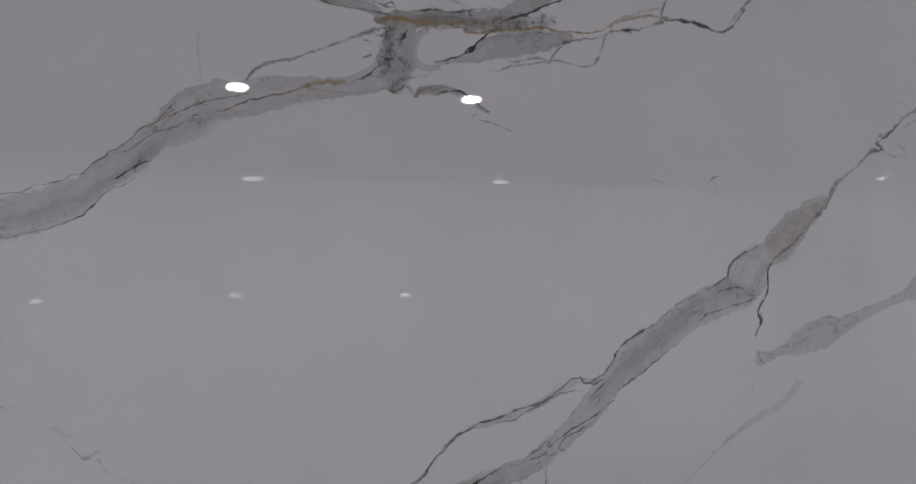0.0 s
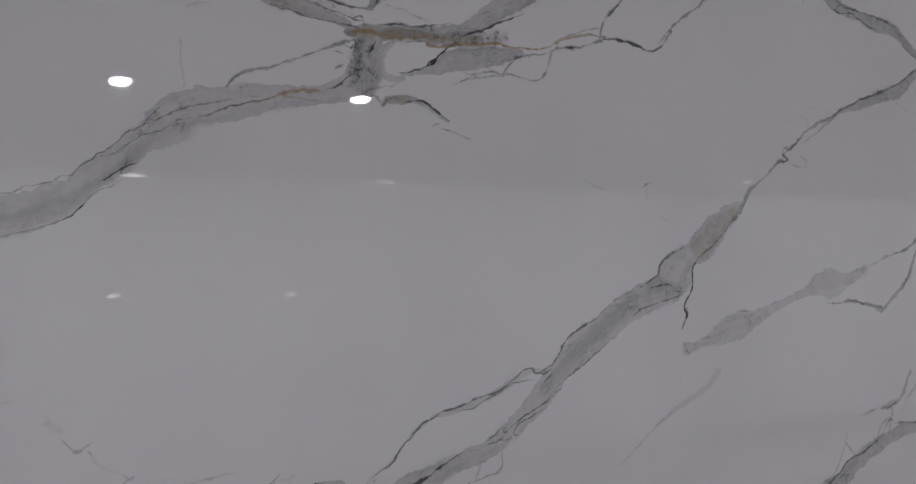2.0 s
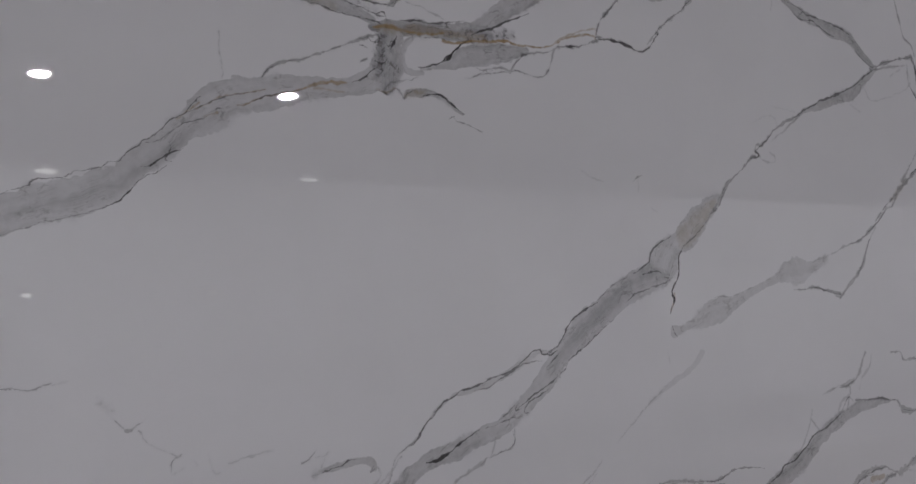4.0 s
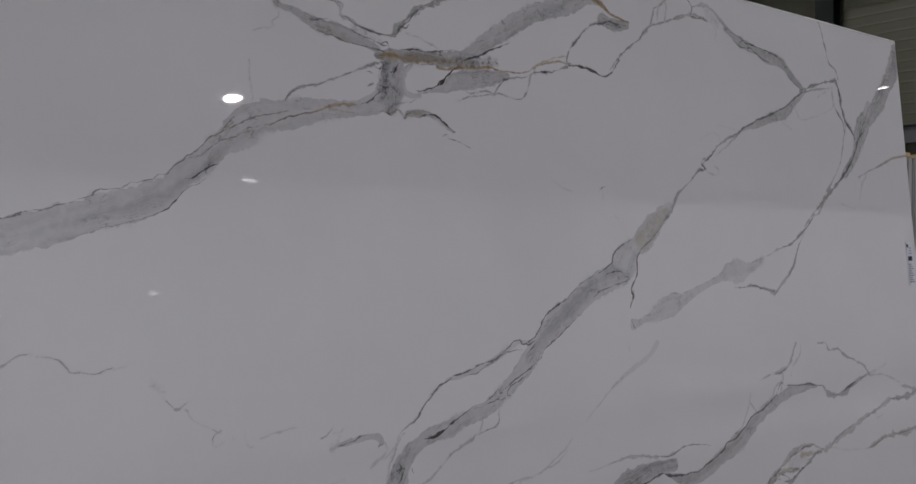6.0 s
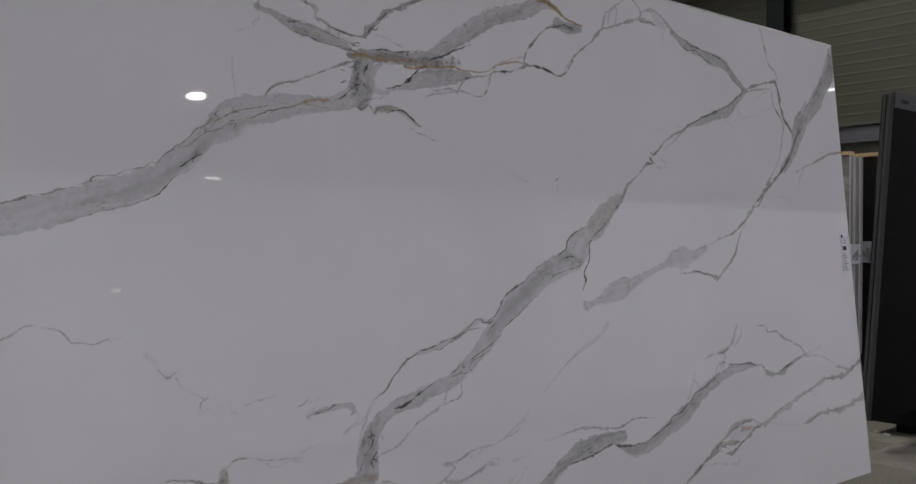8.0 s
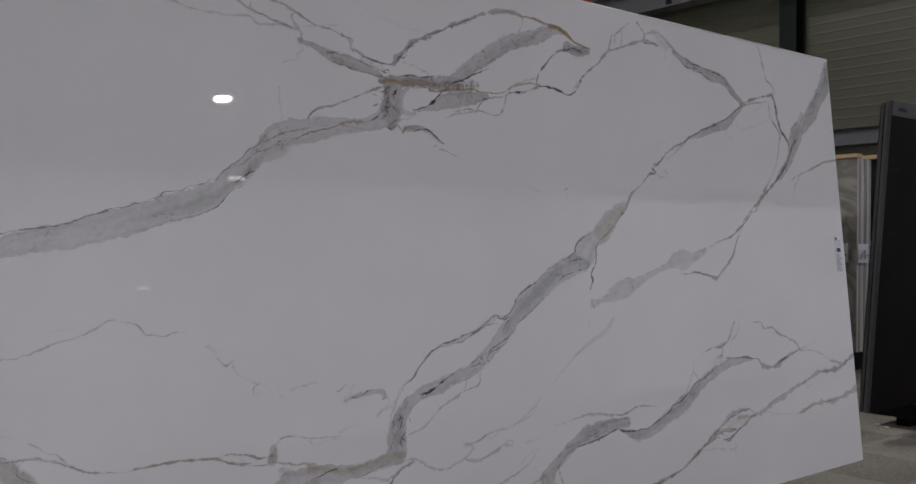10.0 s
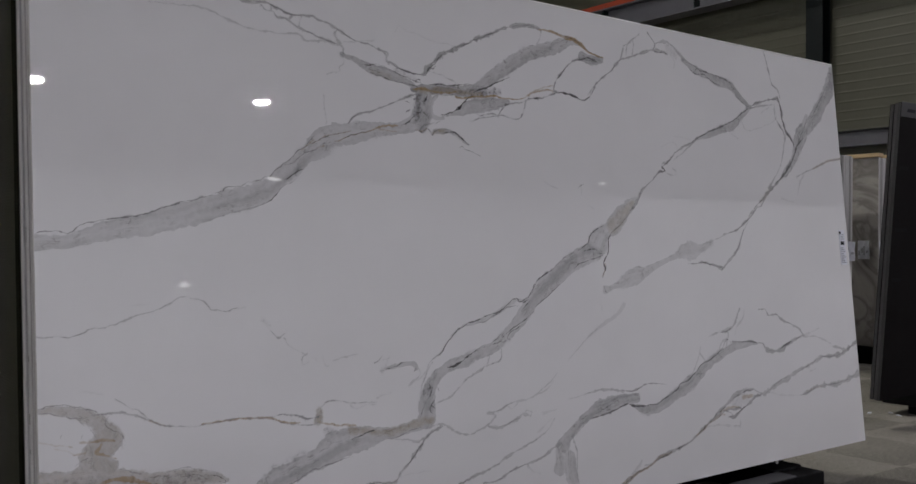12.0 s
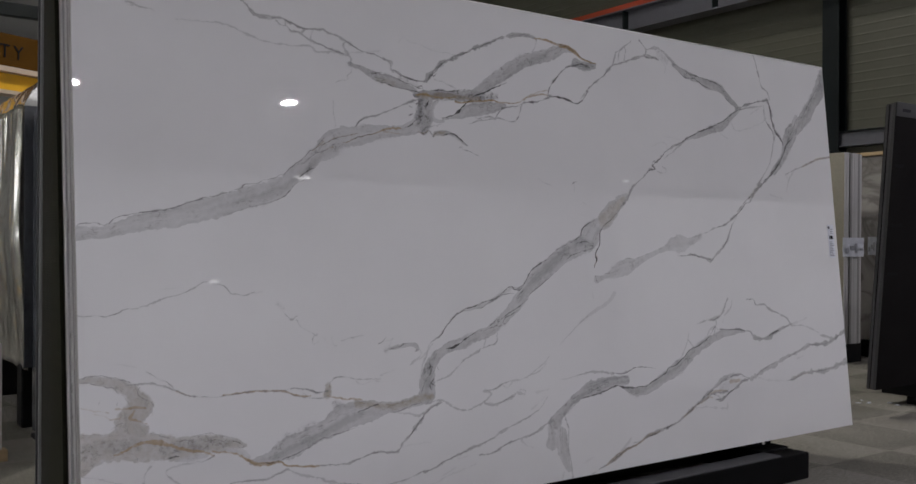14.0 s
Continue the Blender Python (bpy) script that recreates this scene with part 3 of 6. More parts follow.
vein("crack", 0.85, [(105.4, 129.1, 1.3), (106.4, 130.3, 1.3), (107.5, 131.4, 1.3), (109.4, 132.9, 1.3), (111.2, 135, 1.4), (113.8, 136.5, 1.4)])
vein("crack", 0.7, [(107.2, 131.6, 1.1), (108.4, 131.1, 1.1), (109.5, 132.1, 1.1)])
vein("crack", 0.6, [(112, 134.7, 1.1), (113.4, 136, 1.1), (116.4, 137.4, 1.2)])
vein("line", 0.18, [(117, 138.6, 1.9), (114.1, 139.4, 1.9), (109.6, 139.2, 1.9), (105.9, 140.2, 1.8), (103.1, 140.8, 1.8), (99.9, 141.3, 1.8), (97.4, 142.3, 1.8), (96, 140.5, 1.8)])
vein("rust", 0.85, [(150.8, 149.1, 2.1), (153.9, 149.1, 3), (157.9, 148.8, 4.3), (161.8, 148, 5.5), (165.9, 147.7, 8.7), (169.9, 146.5, 6.8), (172.6, 144.7, 4.4), (176.7, 143.7, 2.5), (179.6, 143.4, 1.7)])
vein("crack", 0.5, [(157.9, 148.8, 1.8), (164.5, 148, 1.8), (169.9, 146.5, 1.8), (174, 144.5, 1.8), (179.6, 143.4, 1.9)])
vein("line", 0.35, [(152.1, 148.8, 2.8), (151.3, 146.3, 3.2), (149.6, 144, 2.8)])
vein("band", 0.6, [(122, 126.3, 11), (128.3, 129.9, 15.7), (135.3, 134.6, 22.6), (142.2, 138.5, 22.9), (148.5, 141.5, 21.5), (156.1, 143.5, 21.7), (163.9, 146.6, 13.8), (168.6, 146.8, 7.2)])
vein("core", 0.7, [(129.3, 129.1, 8.9), (135.4, 133.2, 11.9), (142.4, 137.4, 10.8), (147.9, 140.6, 8.4), (155.8, 143.5, 7.8)])
vein("crack", 0.9, [(122.4, 125.5, 1.3), (126.1, 127.2, 2.3), (129.9, 128.7, 2.5), (133.7, 130.4, 1.5), (137.7, 132.4, 1)])
vein("band", 0.65, [(169.6, 142.7, 14.5), (173.9, 141.9, 18.4), (178.3, 142.6, 10.8)])
vein("crack", 0.6, [(169.4, 143.3, 1.8), (173.8, 142.3, 1.8), (178.3, 142.4, 1.9)])
vein("crack", 0.6, [(170.9, 141.6, 1.8), (176.5, 141.6, 1.9)])
vein("crack", 0.45, [(128.9, 132.6, 1.2), (129.9, 132.1, 1.2)])
vein("crack", 0.45, [(128.4, 130.9, 1.2), (129.5, 131.5, 1.2), (130.2, 131, 1.2)])
vein("crack", 0.45, [(146.5, 143.1, 1.3), (148.8, 143.8, 1.3)])
vein("crack", 0.45, [(151.1, 141.7, 1.3), (153.1, 141.4, 1.4)])
vein("crack", 0.45, [(151.4, 140.5, 1.4), (153.1, 141.1, 1.4)])
vein("crack", 0.45, [(155, 143.3, 1.4), (156.5, 142.9, 1.4)])
vein("band", 0.66, [(111.1, 117.8, 3.7), (118, 119.4, 9.9), (121.4, 121.3, 20.6), (126.8, 122.4, 21.6), (132.2, 123.4, 14), (136.4, 124.3, 7.1)])
vein("haze", 0.8, [(117.2, 125, 11), (125.3, 126.1, 11.9), (132.7, 126.9, 10)])
vein("crack", 1, [(110.5, 117.9, 1), (113.3, 118.6, 1.4), (115.9, 119.5, 1.8), (117.7, 120.8, 3.4), (119.2, 122.3, 2.8), (121.1, 124, 1.9), (122.9, 124.9, 1.1)])
vein("line", 0.45, [(132.1, 121.6, 2.3), (135, 123.3, 3.3), (137.9, 123.9, 2.4), (141.9, 124.8, 2.4), (145, 126, 3.5)])
vein("line", 0.5, [(120.9, 117, 1.1), (124.5, 118.1, 1.4), (130, 119.1, 1.8), (133.8, 119.8, 1.7), (137.5, 119.2, 1.9), (140.4, 119.4, 1.9), (142.7, 122.3, 3.8), (143.5, 124.9, 4), (145, 126.3, 3.5)])
vein("line", 0.45, [(123.7, 119.4, 2.2), (125.4, 118.9, 2.9), (129.2, 120, 2.9), (131.9, 119.6, 3), (132.9, 121.1, 2.3)])
vein("line", 0.55, [(145, 126.3, 3.1), (148.5, 126.4, 3.5), (152.3, 127.6, 2.9), (156.2, 128.9, 2.9)])
vein("crack", 0.9, [(147, 126.4, 2.6), (148.5, 126.4, 4.6), (149.7, 126.8, 2.1)])
vein("crack", 0.6, [(132.9, 120.4, 1.2), (133.4, 121.6, 1.2), (135.4, 123.2, 1.3), (137.1, 123.8, 1.3)])
vein("line", 0.75, [(156, 129.5, 2.9), (159.9, 129.4, 3.7), (164.2, 129, 3.4), (167.5, 127.9, 2.7), (169.8, 128.1, 2.3), (172.2, 129.7, 2.3), (174.4, 132.3, 2.4), (175, 133.9, 2)])
vein("crack", 0.85, [(156.6, 129.1, 2), (161, 129.2, 2), (165.3, 128.5, 2.1), (167.5, 127.9, 2.1)])
vein("crack", 0.6, [(167.5, 127.9, 1.4), (169.8, 128.1, 1.4), (172.2, 129.7, 1.5), (174.7, 132.7, 1.5)])
vein("line", 0.6, [(156.1, 130, 2.4), (156.4, 131.5, 2.4), (157.7, 133.7, 2.4), (160.1, 136.3, 3.3), (163, 138.7, 3.4), (166.6, 140.9, 3.4), (170, 141.8, 3.5), (172.4, 142.3, 5.1), (175.9, 141.8, 5.9)])
vein("crack", 0.7, [(157.5, 133.4, 1.4), (159.9, 135.9, 1.4), (162.7, 138.4, 1.4)])
vein("crack", 0.7, [(166.5, 140.7, 1.4), (170, 141.8, 1.5), (173.2, 143.1, 1.5)])
vein("rust", 0.55, [(144.1, 126.9, 1.6), (146.2, 128.2, 1.6), (152.6, 130.6, 1.6), (155.8, 131.3, 1.6)])
vein("rust", 0.6, [(156.4, 131.4, 1.8), (155.6, 129.1, 1.8)])
vein("line", 0.45, [(171.1, 129.8, 3.1), (173.7, 132.3, 3.5), (176.3, 134.7, 4.4), (180.1, 137.2, 4.6), (184.1, 140.3, 4.7), (186.9, 142.9, 5.4), (188.9, 145.6, 3.8), (190.1, 148.8, 3.8)])
vein("crack", 0.4, [(175, 133.6, 1.5), (178.8, 136.4, 1.5), (183.3, 139.7, 1.5), (186.6, 142.7, 1.5)])
vein("line", 0.5, [(186.9, 143.2, 3.7), (190.9, 144.7, 4.6), (196.2, 146.4, 5.6), (201.7, 148.5, 5.7), (205.9, 149.3, 7.5), (210, 149.4, 6.3), (212.7, 148.6, 4.5)])
vein("line", 0.42, [(190.1, 148.8, 2.9), (192.7, 150.1, 3.8), (195.6, 152.3, 4.7), (198.4, 154.2, 4.3)])
vein("line", 0.42, [(194.1, 146, 3), (195.3, 149.7, 3.8), (195, 151.3, 3.8)])
vein("line", 0.4, [(191, 145.9, 2.9), (191.8, 148.8, 3), (193, 150.1, 3)])
vein("line", 0.55, [(203.3, 155.2, 3.1), (206.2, 151.8, 5.8), (205.3, 149.2, 4.9)])
vein("line", 0.42, [(206.2, 151.8, 4.4), (211.9, 153.3, 5.9), (216, 152.2, 6), (218.6, 150.3, 7.9), (221.3, 148.1, 8)])
vein("line", 0.22, [(212.3, 149.8, 2.5), (215, 148.4, 2.5), (216.7, 146.4, 2.5), (215.8, 144.1, 2.5)])
vein("haze", 0.3, [(213.1, 151.7, 11.4), (217.1, 149.3, 13.8)])
vein("crack", 0.5, [(204.6, 150.3, 1.7), (206.1, 149, 1.7), (210, 149.3, 1.7), (213.3, 148.7, 1.7)])
vein("band", 0.72, [(220.8, 147.9, 7.9), (224.7, 146.1, 11.3), (228.5, 144.6, 17.9), (234.7, 143.6, 13.6), (238.7, 142.3, 18.6), (245.5, 141.7, 17.9), (250.2, 139.7, 13.6), (253.8, 137, 12.3), (258.2, 134.5, 9)])
vein("crack", 0.75, [(222.6, 147.2, 1.8), (227, 146.4, 1.8), (229.8, 145.2, 1.8), (232.9, 145, 1.8), (237.4, 144.4, 1.8), (243.7, 143.3, 1.9), (248.4, 142, 1.9)])
vein("crack", 0.75, [(223.8, 145.2, 1.8), (228, 143.2, 1.8), (232.7, 143.7, 1.8), (237, 141.5, 1.8), (241.7, 140.6, 1.9)])
vein("crack", 0.5, [(248.9, 138.8, 1.9), (253.4, 135.9, 1.9), (257.9, 134, 2)])
vein("crack", 0.6, [(226.6, 143.8, 1.8), (229.3, 145.6, 1.8), (230.9, 144, 1.8)])
vein("line", 0.65, [(257.2, 133.8, 6.8), (264.5, 136, 6.2), (272, 138, 7.1), (277.7, 139.1, 9.5)])
vein("band", 0.6, [(259.5, 134.1, 6.2), (256, 131.6, 9.3), (250.9, 128.1, 14.4), (246.9, 125.6, 19.1), (240, 123.7, 13), (233.1, 121.4, 10.4), (226.7, 119.4, 6.1), (223.4, 117.9, 4.1)])
vein("crack", 0.7, [(260, 134.3, 2), (254.1, 131.1, 1.9), (247.9, 127.6, 1.9), (241, 125, 1.9), (232.8, 122.4, 1.8), (226.3, 119.4, 1.8), (221.5, 117.2, 1.7)])
vein("line", 0.55, [(223.7, 117.9, 4.2), (218.5, 116, 4.1), (213.9, 113.9, 3.1), (210.2, 111.2, 3.1), (207.7, 109.3, 4.8), (205.8, 109.2, 3.1), (205.3, 107.7, 3.9), (206.8, 106.5, 4.8), (204, 106, 5.6), (201.7, 104.5, 3.9), (198.8, 102.3, 3.8), (195.4, 100.1, 3.8), (193, 97.8, 3.3), (190.1, 94.4, 2.9), (187.3, 91.9, 2)])
vein("crack", 0.7, [(213, 113.3, 1.7), (209.9, 110.8, 1.7), (207.4, 109.1, 1.6), (205.3, 107.7, 1.6), (206.6, 106.6, 1.6), (203.4, 105.6, 1.6)])
vein("line", 0.3, [(206.1, 106.9, 3.1), (208.6, 105.4, 4), (212.2, 105.4, 3.1), (212.4, 106.8, 2.2), (210.9, 107.7, 1.8)])
vein("line", 0.35, [(223.1, 117.5, 2.3), (219.2, 114.9, 2.7), (215.1, 112.4, 2.7), (212.1, 110.8, 2.2)])
vein("line", 0.2, [(221.7, 118.6, 1.9), (217.4, 119.2, 1.8), (213.2, 119.5, 1.8)])
vein("line", 0.16, [(205.7, 114.7, 1.7), (210, 116.4, 1.8), (213.7, 116.7, 1.8), (214.5, 114.5, 1.8)])
vein("line", 0.35, [(257.1, 133.2, 2.6), (267.9, 135.2, 3.8), (274.6, 136.3, 2.8)])
vein("line", 0.25, [(271.5, 134.9, 3), (266.8, 132.4, 3)])
vein("line", 0.24, [(253.8, 127.2, 2.3), (256.5, 124.5, 2.3), (266.6, 127, 2.4), (275.6, 130.7, 2.5), (275.2, 135.4, 2.5)])
vein("line", 0.16, [(246.2, 122.6, 2.8), (250.5, 121.1, 2.8)])
vein("line", 0.5, [(271.1, 157.4, 4.4), (272.6, 153.3, 4.4), (273.7, 148.4, 4.4), (275.2, 144.5, 3.3), (278.3, 142.9, 3.4), (279.7, 140, 5.1)])
vein("line", 0.62, [(277.7, 139.1, 7.3), (279.2, 136.8, 7.3), (279.8, 133.8, 7.3), (280, 130.8, 9.5), (281.4, 127.8, 9.6), (281.9, 125.8, 7.3), (284.6, 124, 5.1), (286.8, 121.1, 5.1)])
vein("line", 0.45, [(275.4, 136.4, 2.8), (275.3, 131.3, 3.9), (277.8, 128.5, 5), (280.3, 125.7, 5), (280.5, 122.2, 2.8)])
vein("crack", 0.8, [(278.8, 138.8, 2.5), (279.6, 134.8, 2.5), (280, 130.8, 2.5), (281.9, 125.8, 2.5), (284.5, 123.6, 2.5), (287.1, 120.7, 2.6)])
vein("crack", 0.6, [(275.2, 130.7, 2.1), (277.7, 128.1, 2.1), (280.3, 125.5, 2.1)])
vein("line", 0.42, [(282.2, 126, 3), (279.7, 119.8, 2.7), (277.8, 115.1, 2.7), (275.2, 110.5, 3.2), (270.6, 105.9, 4.1), (267.1, 102.5, 5.2)])
vein("band", 0.68, [(319.3, 153.8, 29), (315.4, 146.4, 35.9), (310, 140.3, 29.1), (305.6, 135.4, 32.7), (300.7, 131.4, 29.7), (296.4, 127.8, 24.8), (292.3, 123.6, 27), (288.8, 120.2, 22.7)])
vein("band", 0.5, [(297.3, 133.8, 8.2), (294.4, 128.9, 16.5), (292.1, 125.5, 21.1)])
vein("band", 0.72, [(293.8, 127.6, 31.7), (289.9, 122.3, 31.7), (286.7, 116.2, 18.6), (283.3, 112.6, 16.2), (278.6, 109, 14.1)])
vein("line", 0.6, [(283.6, 114.3, 5.4), (278.9, 109.6, 6.6), (273.6, 105.3, 6.5), (268.2, 102.1, 7.5), (265.3, 100.2, 8.6), (262, 97.9, 7.4), (258.8, 96.1, 5.1), (255.9, 93.9, 5), (253.1, 91.7, 5)])
vein("clay", 0.7, [(268.6, 102.5, 5.8), (265.3, 100.2, 8.6), (261.5, 97.5, 5.7)])
vein("crack", 0.75, [(293.6, 124.1, 2.8), (289.5, 121.5, 2.8), (286.4, 116.8, 2.7), (283.4, 113.2, 2.7), (278.8, 109.1, 2.7), (272.4, 104.9, 2.6)])
vein("line", 0.4, [(264, 99.1, 2.6), (261.7, 96.2, 3.1), (258.5, 94.6, 3.1), (255.8, 93.1, 2.5)])
vein("crack", 0.6, [(297.9, 132.6, 2.4), (292.7, 125.9, 2.3), (288.7, 121, 2.3)])
vein("crack", 0.5, [(313.8, 147.3, 2.3), (307.4, 140, 2.3), (301.2, 133.3, 2.2)])
vein("line", 0.5, [(258.8, 95.2, 4.1), (256.1, 93.2, 4.6), (253.3, 90.7, 6.6), (249.6, 88.7, 4.5), (245, 86.4, 4.4), (240, 85.3, 3.4), (236.7, 84.3, 3.4)])
vein("crack", 0.5, [(258.1, 95, 1.9), (254.5, 91.7, 1.9), (249.6, 88.6, 1.9), (243.3, 86, 1.8)])
vein("line", 0.5, [(252.8, 89.7, 2), (248.9, 85.9, 2.2), (247.1, 83.1, 4.5), (244.9, 79.4, 5.4), (241.2, 76.3, 4.4), (237.7, 73.9, 4.3), (234.2, 71.3, 4.3)])
vein("crack", 0.5, [(246.7, 82.5, 1.9), (244.2, 78.8, 1.8), (240.9, 76.1, 1.8)])
vein("line", 0.35, [(236.7, 84.3, 2.9), (231.8, 82.5, 2.4), (228.6, 81.8, 4.2), (224, 80.7, 3.2)])
vein("line", 0.52, [(215.8, 74.1, 2), (219.5, 73.9, 2), (223.1, 74.5, 5.9), (226.9, 73.8, 6), (231.3, 73, 6.1), (234.3, 72.2, 7.6)])
vein("crack", 0.6, [(221.6, 74.4, 1.7), (226, 74.1, 1.7), (230.4, 72.8, 1.8), (234.3, 72.4, 1.8)])
vein("band", 0.42, [(173.1, 66, 12), (177.4, 66.9, 8), (182.3, 68.3, 20.5), (187.2, 70, 30.6), (191.9, 71, 18.8), (197.6, 73, 10.3), (203.7, 75.2, 8.3), (209.5, 77, 10.7)])
vein("band", 0.33, [(209.5, 77, 10.7), (213.5, 78.2, 27.2), (218.1, 78.5, 34.5), (223.2, 79.3, 16.5), (229.6, 81.4, 9.8)])
vein("crack", 0.55, [(172.5, 67.4, 1.4), (173.1, 66, 1.4), (173.9, 64.7, 1.4)])
vein("crack", 0.35, [(186.3, 72.9, 1.2), (189.6, 73.3, 1.2), (192.6, 73.1, 1.2), (198, 74.3, 1.3), (203.5, 76, 1.3)])
vein("line", 0.4, [(322.3, 117.5, 5.7), (310.9, 115.9, 5.5), (304.1, 113.8, 5.4), (297.4, 111.6, 4.1), (293.1, 110.3, 3.4), (286.6, 108.1, 2.7)])
vein("rust", 0.4, [(322.3, 117.5, 5), (310.9, 115.9, 4.9), (304.1, 113.8, 4.5), (298.7, 111.9, 3.1)])
vein("line", 0.3, [(293.1, 110.3, 3.4), (290.6, 107.9, 4), (288.2, 105.5, 3.4), (286.3, 100.9, 2.1)])
vein("line", 0.22, [(286.6, 108.1, 3.3), (288.7, 106, 3.4)])
vein("line", 0.14, [(275.3, 99, 3.2), (283, 97.9, 3.3)])
vein("band", 0.45, [(191.8, 96.4, 3.4), (189.3, 95.3, 11.4), (186.6, 93.2, 23.5), (183.2, 90.4, 29.1), (179.5, 87.4, 30.6), (175.9, 85.3, 24.1), (172.9, 83.3, 33.9), (171.1, 80.6, 39.7)])
vein("band", 0.58, [(171, 80.3, 32.1), (168.6, 78.5, 29.4), (164, 76.9, 28.8), (159.3, 74.9, 30.1), (155.5, 72.8, 26.6), (150.7, 70.1, 30.3), (146.4, 67.5, 31), (142.5, 64.5, 22.7), (139.3, 61.6, 21.3), (136.4, 58.5, 20.5), (133, 55.7, 19.1), (128.9, 52.8, 18), (125.1, 50.6, 18.4), (119.7, 49.1, 16.2), (113.9, 47.4, 17.3), (108.8, 46.3, 15.8), (105.2, 44.3, 15.6), (102.7, 42.2, 15.2)])
vein("core", 0.8, [(156.7, 74.5, 15.1), (151.2, 70.6, 18.2), (146, 67.5, 16.9), (142.3, 64.3, 14.3), (139.2, 61.3, 10.8)])
vein("core", 0.8, [(125.3, 50.2, 9.3), (120.2, 49.1, 9.4), (114.8, 47.4, 11.3)])
vein("clay", 0.5, [(189.5, 95, 7.3), (185.7, 92.1, 19.6), (181.8, 89, 23.5), (177.8, 86.6, 22)])
vein("haze", 0.75, [(164.7, 79, 11.1), (168, 79, 14.9), (171.4, 78.3, 11.4)])
vein("crack", 0.6, [(195.3, 99.6, 1.6), (192.9, 97, 1.6), (190.5, 93.9, 1.5), (187.2, 91.5, 1.5), (184.5, 88.9, 1.5), (181.3, 86.6, 1.5), (177.9, 84.8, 1.5)])
vein("crack", 0.95, [(177.5, 84.6, 1.6), (176, 82.4, 2.5), (175.8, 80.5, 1.7), (175.3, 77.8, 1.9), (173.9, 76.1, 2.5), (173.3, 74.2, 3), (173.8, 72.7, 2.5), (172.1, 69.9, 1.5)])
vein("rust", 0.5, [(174, 74.2, 2.5), (173.8, 72.7, 2.5), (172.4, 70.4, 1.9)])
vein("crack", 0.8, [(174.2, 86.8, 1.7), (169.4, 84.8, 1.7), (167.3, 82.8, 1.7), (166.7, 81.3, 1.7), (164.8, 80.2, 1.7), (162, 78.7, 1.6)])
vein("crack", 0.6, [(173.7, 78.1, 1.4), (170.1, 76.6, 1.4), (166.6, 75.6, 1.4), (162, 74.5, 1.4), (159.7, 73, 1.4)])
vein("crack", 0.8, [(164.6, 78.5, 1.8), (168.1, 79.4, 3.4), (170.3, 78.9, 1.9)])
vein("crack", 0.8, [(170.9, 78, 2.3), (173.7, 77.8, 2.3)])
vein("crack", 0.5, [(159.1, 77.8, 1.4), (154.6, 75.8, 1.3), (151.3, 73.2, 1.3)])
vein("crack", 0.9, [(151.3, 73.2, 1.6), (147, 71.4, 1.5), (143.2, 69.1, 1.5), (141.2, 66.3, 1.5), (139.5, 64.7, 1.5), (137.5, 63.6, 1.5)])
vein("crack", 0.75, [(155.1, 69.4, 1.3), (152.4, 67.7, 1.3), (150, 66.2, 1.3), (146.3, 63.9, 1.3), (144.2, 63, 1.3), (142.6, 61.9, 1.3), (141.6, 60.3, 1.2), (140, 59.3, 1.2)])
vein("crack", 0.75, [(136.1, 63.3, 1.3), (138.5, 64.3, 1.3), (140.7, 65.6, 1.3)])
vein("crack", 0.75, [(136.8, 60.6, 1.3), (138.3, 61.9, 1.3), (140.4, 63.6, 1.3)])
vein("crack", 0.75, [(136.5, 63.5, 1.3), (138, 63.2, 1.3), (139.6, 64.1, 1.3)])
vein("crack", 0.75, [(136.9, 56.7, 1.3), (133.9, 55.2, 1.3), (131.6, 54.3, 1.3), (130.4, 52.7, 1.3), (131.4, 52.4, 1.3)])
vein("crack", 0.75, [(129.2, 54.5, 1.3), (128.6, 53.2, 1.3), (129.7, 53.3, 1.3)])
vein("crack", 0.75, [(139.6, 59, 1.3), (136.9, 57.5, 1.3), (134, 56.2, 1.3), (131.1, 54.6, 1.3), (129.1, 53.4, 1.3)])
vein("crack", 0.75, [(123.6, 51.6, 1.2), (126.4, 52.7, 1.2), (128.3, 54.3, 1.3)])
vein("crack", 0.75, [(128.1, 51.9, 1.2), (124.5, 51.2, 1.2), (121.3, 50.6, 1.2)])
vein("crack", 0.75, [(132.7, 58.1, 1.3), (133.5, 58.8, 1.3)])
vein("crack", 0.75, [(138.7, 59.6, 1.3), (139.9, 58.7, 1.3)])
vein("crack", 1, [(107.9, 45.7, 2.3), (110.6, 46.2, 3.2), (112.2, 47, 2.3), (114.8, 48.4, 1.5), (118.3, 50.1, 1), (120.1, 50.6, 0.9)])
vein("crack", 0.4, [(177.3, 89.7, 1.2), (179.3, 90.7, 1.2)])
vein("crack", 0.45, [(186.3, 94.3, 1.2), (184.4, 93.1, 1.2)])
vein("crack", 0.4, [(180.7, 87.7, 1.2), (183.3, 89.8, 1.2)])
vein("crack", 0.4, [(175.3, 86.5, 1.2), (177.9, 88.4, 1.2)])
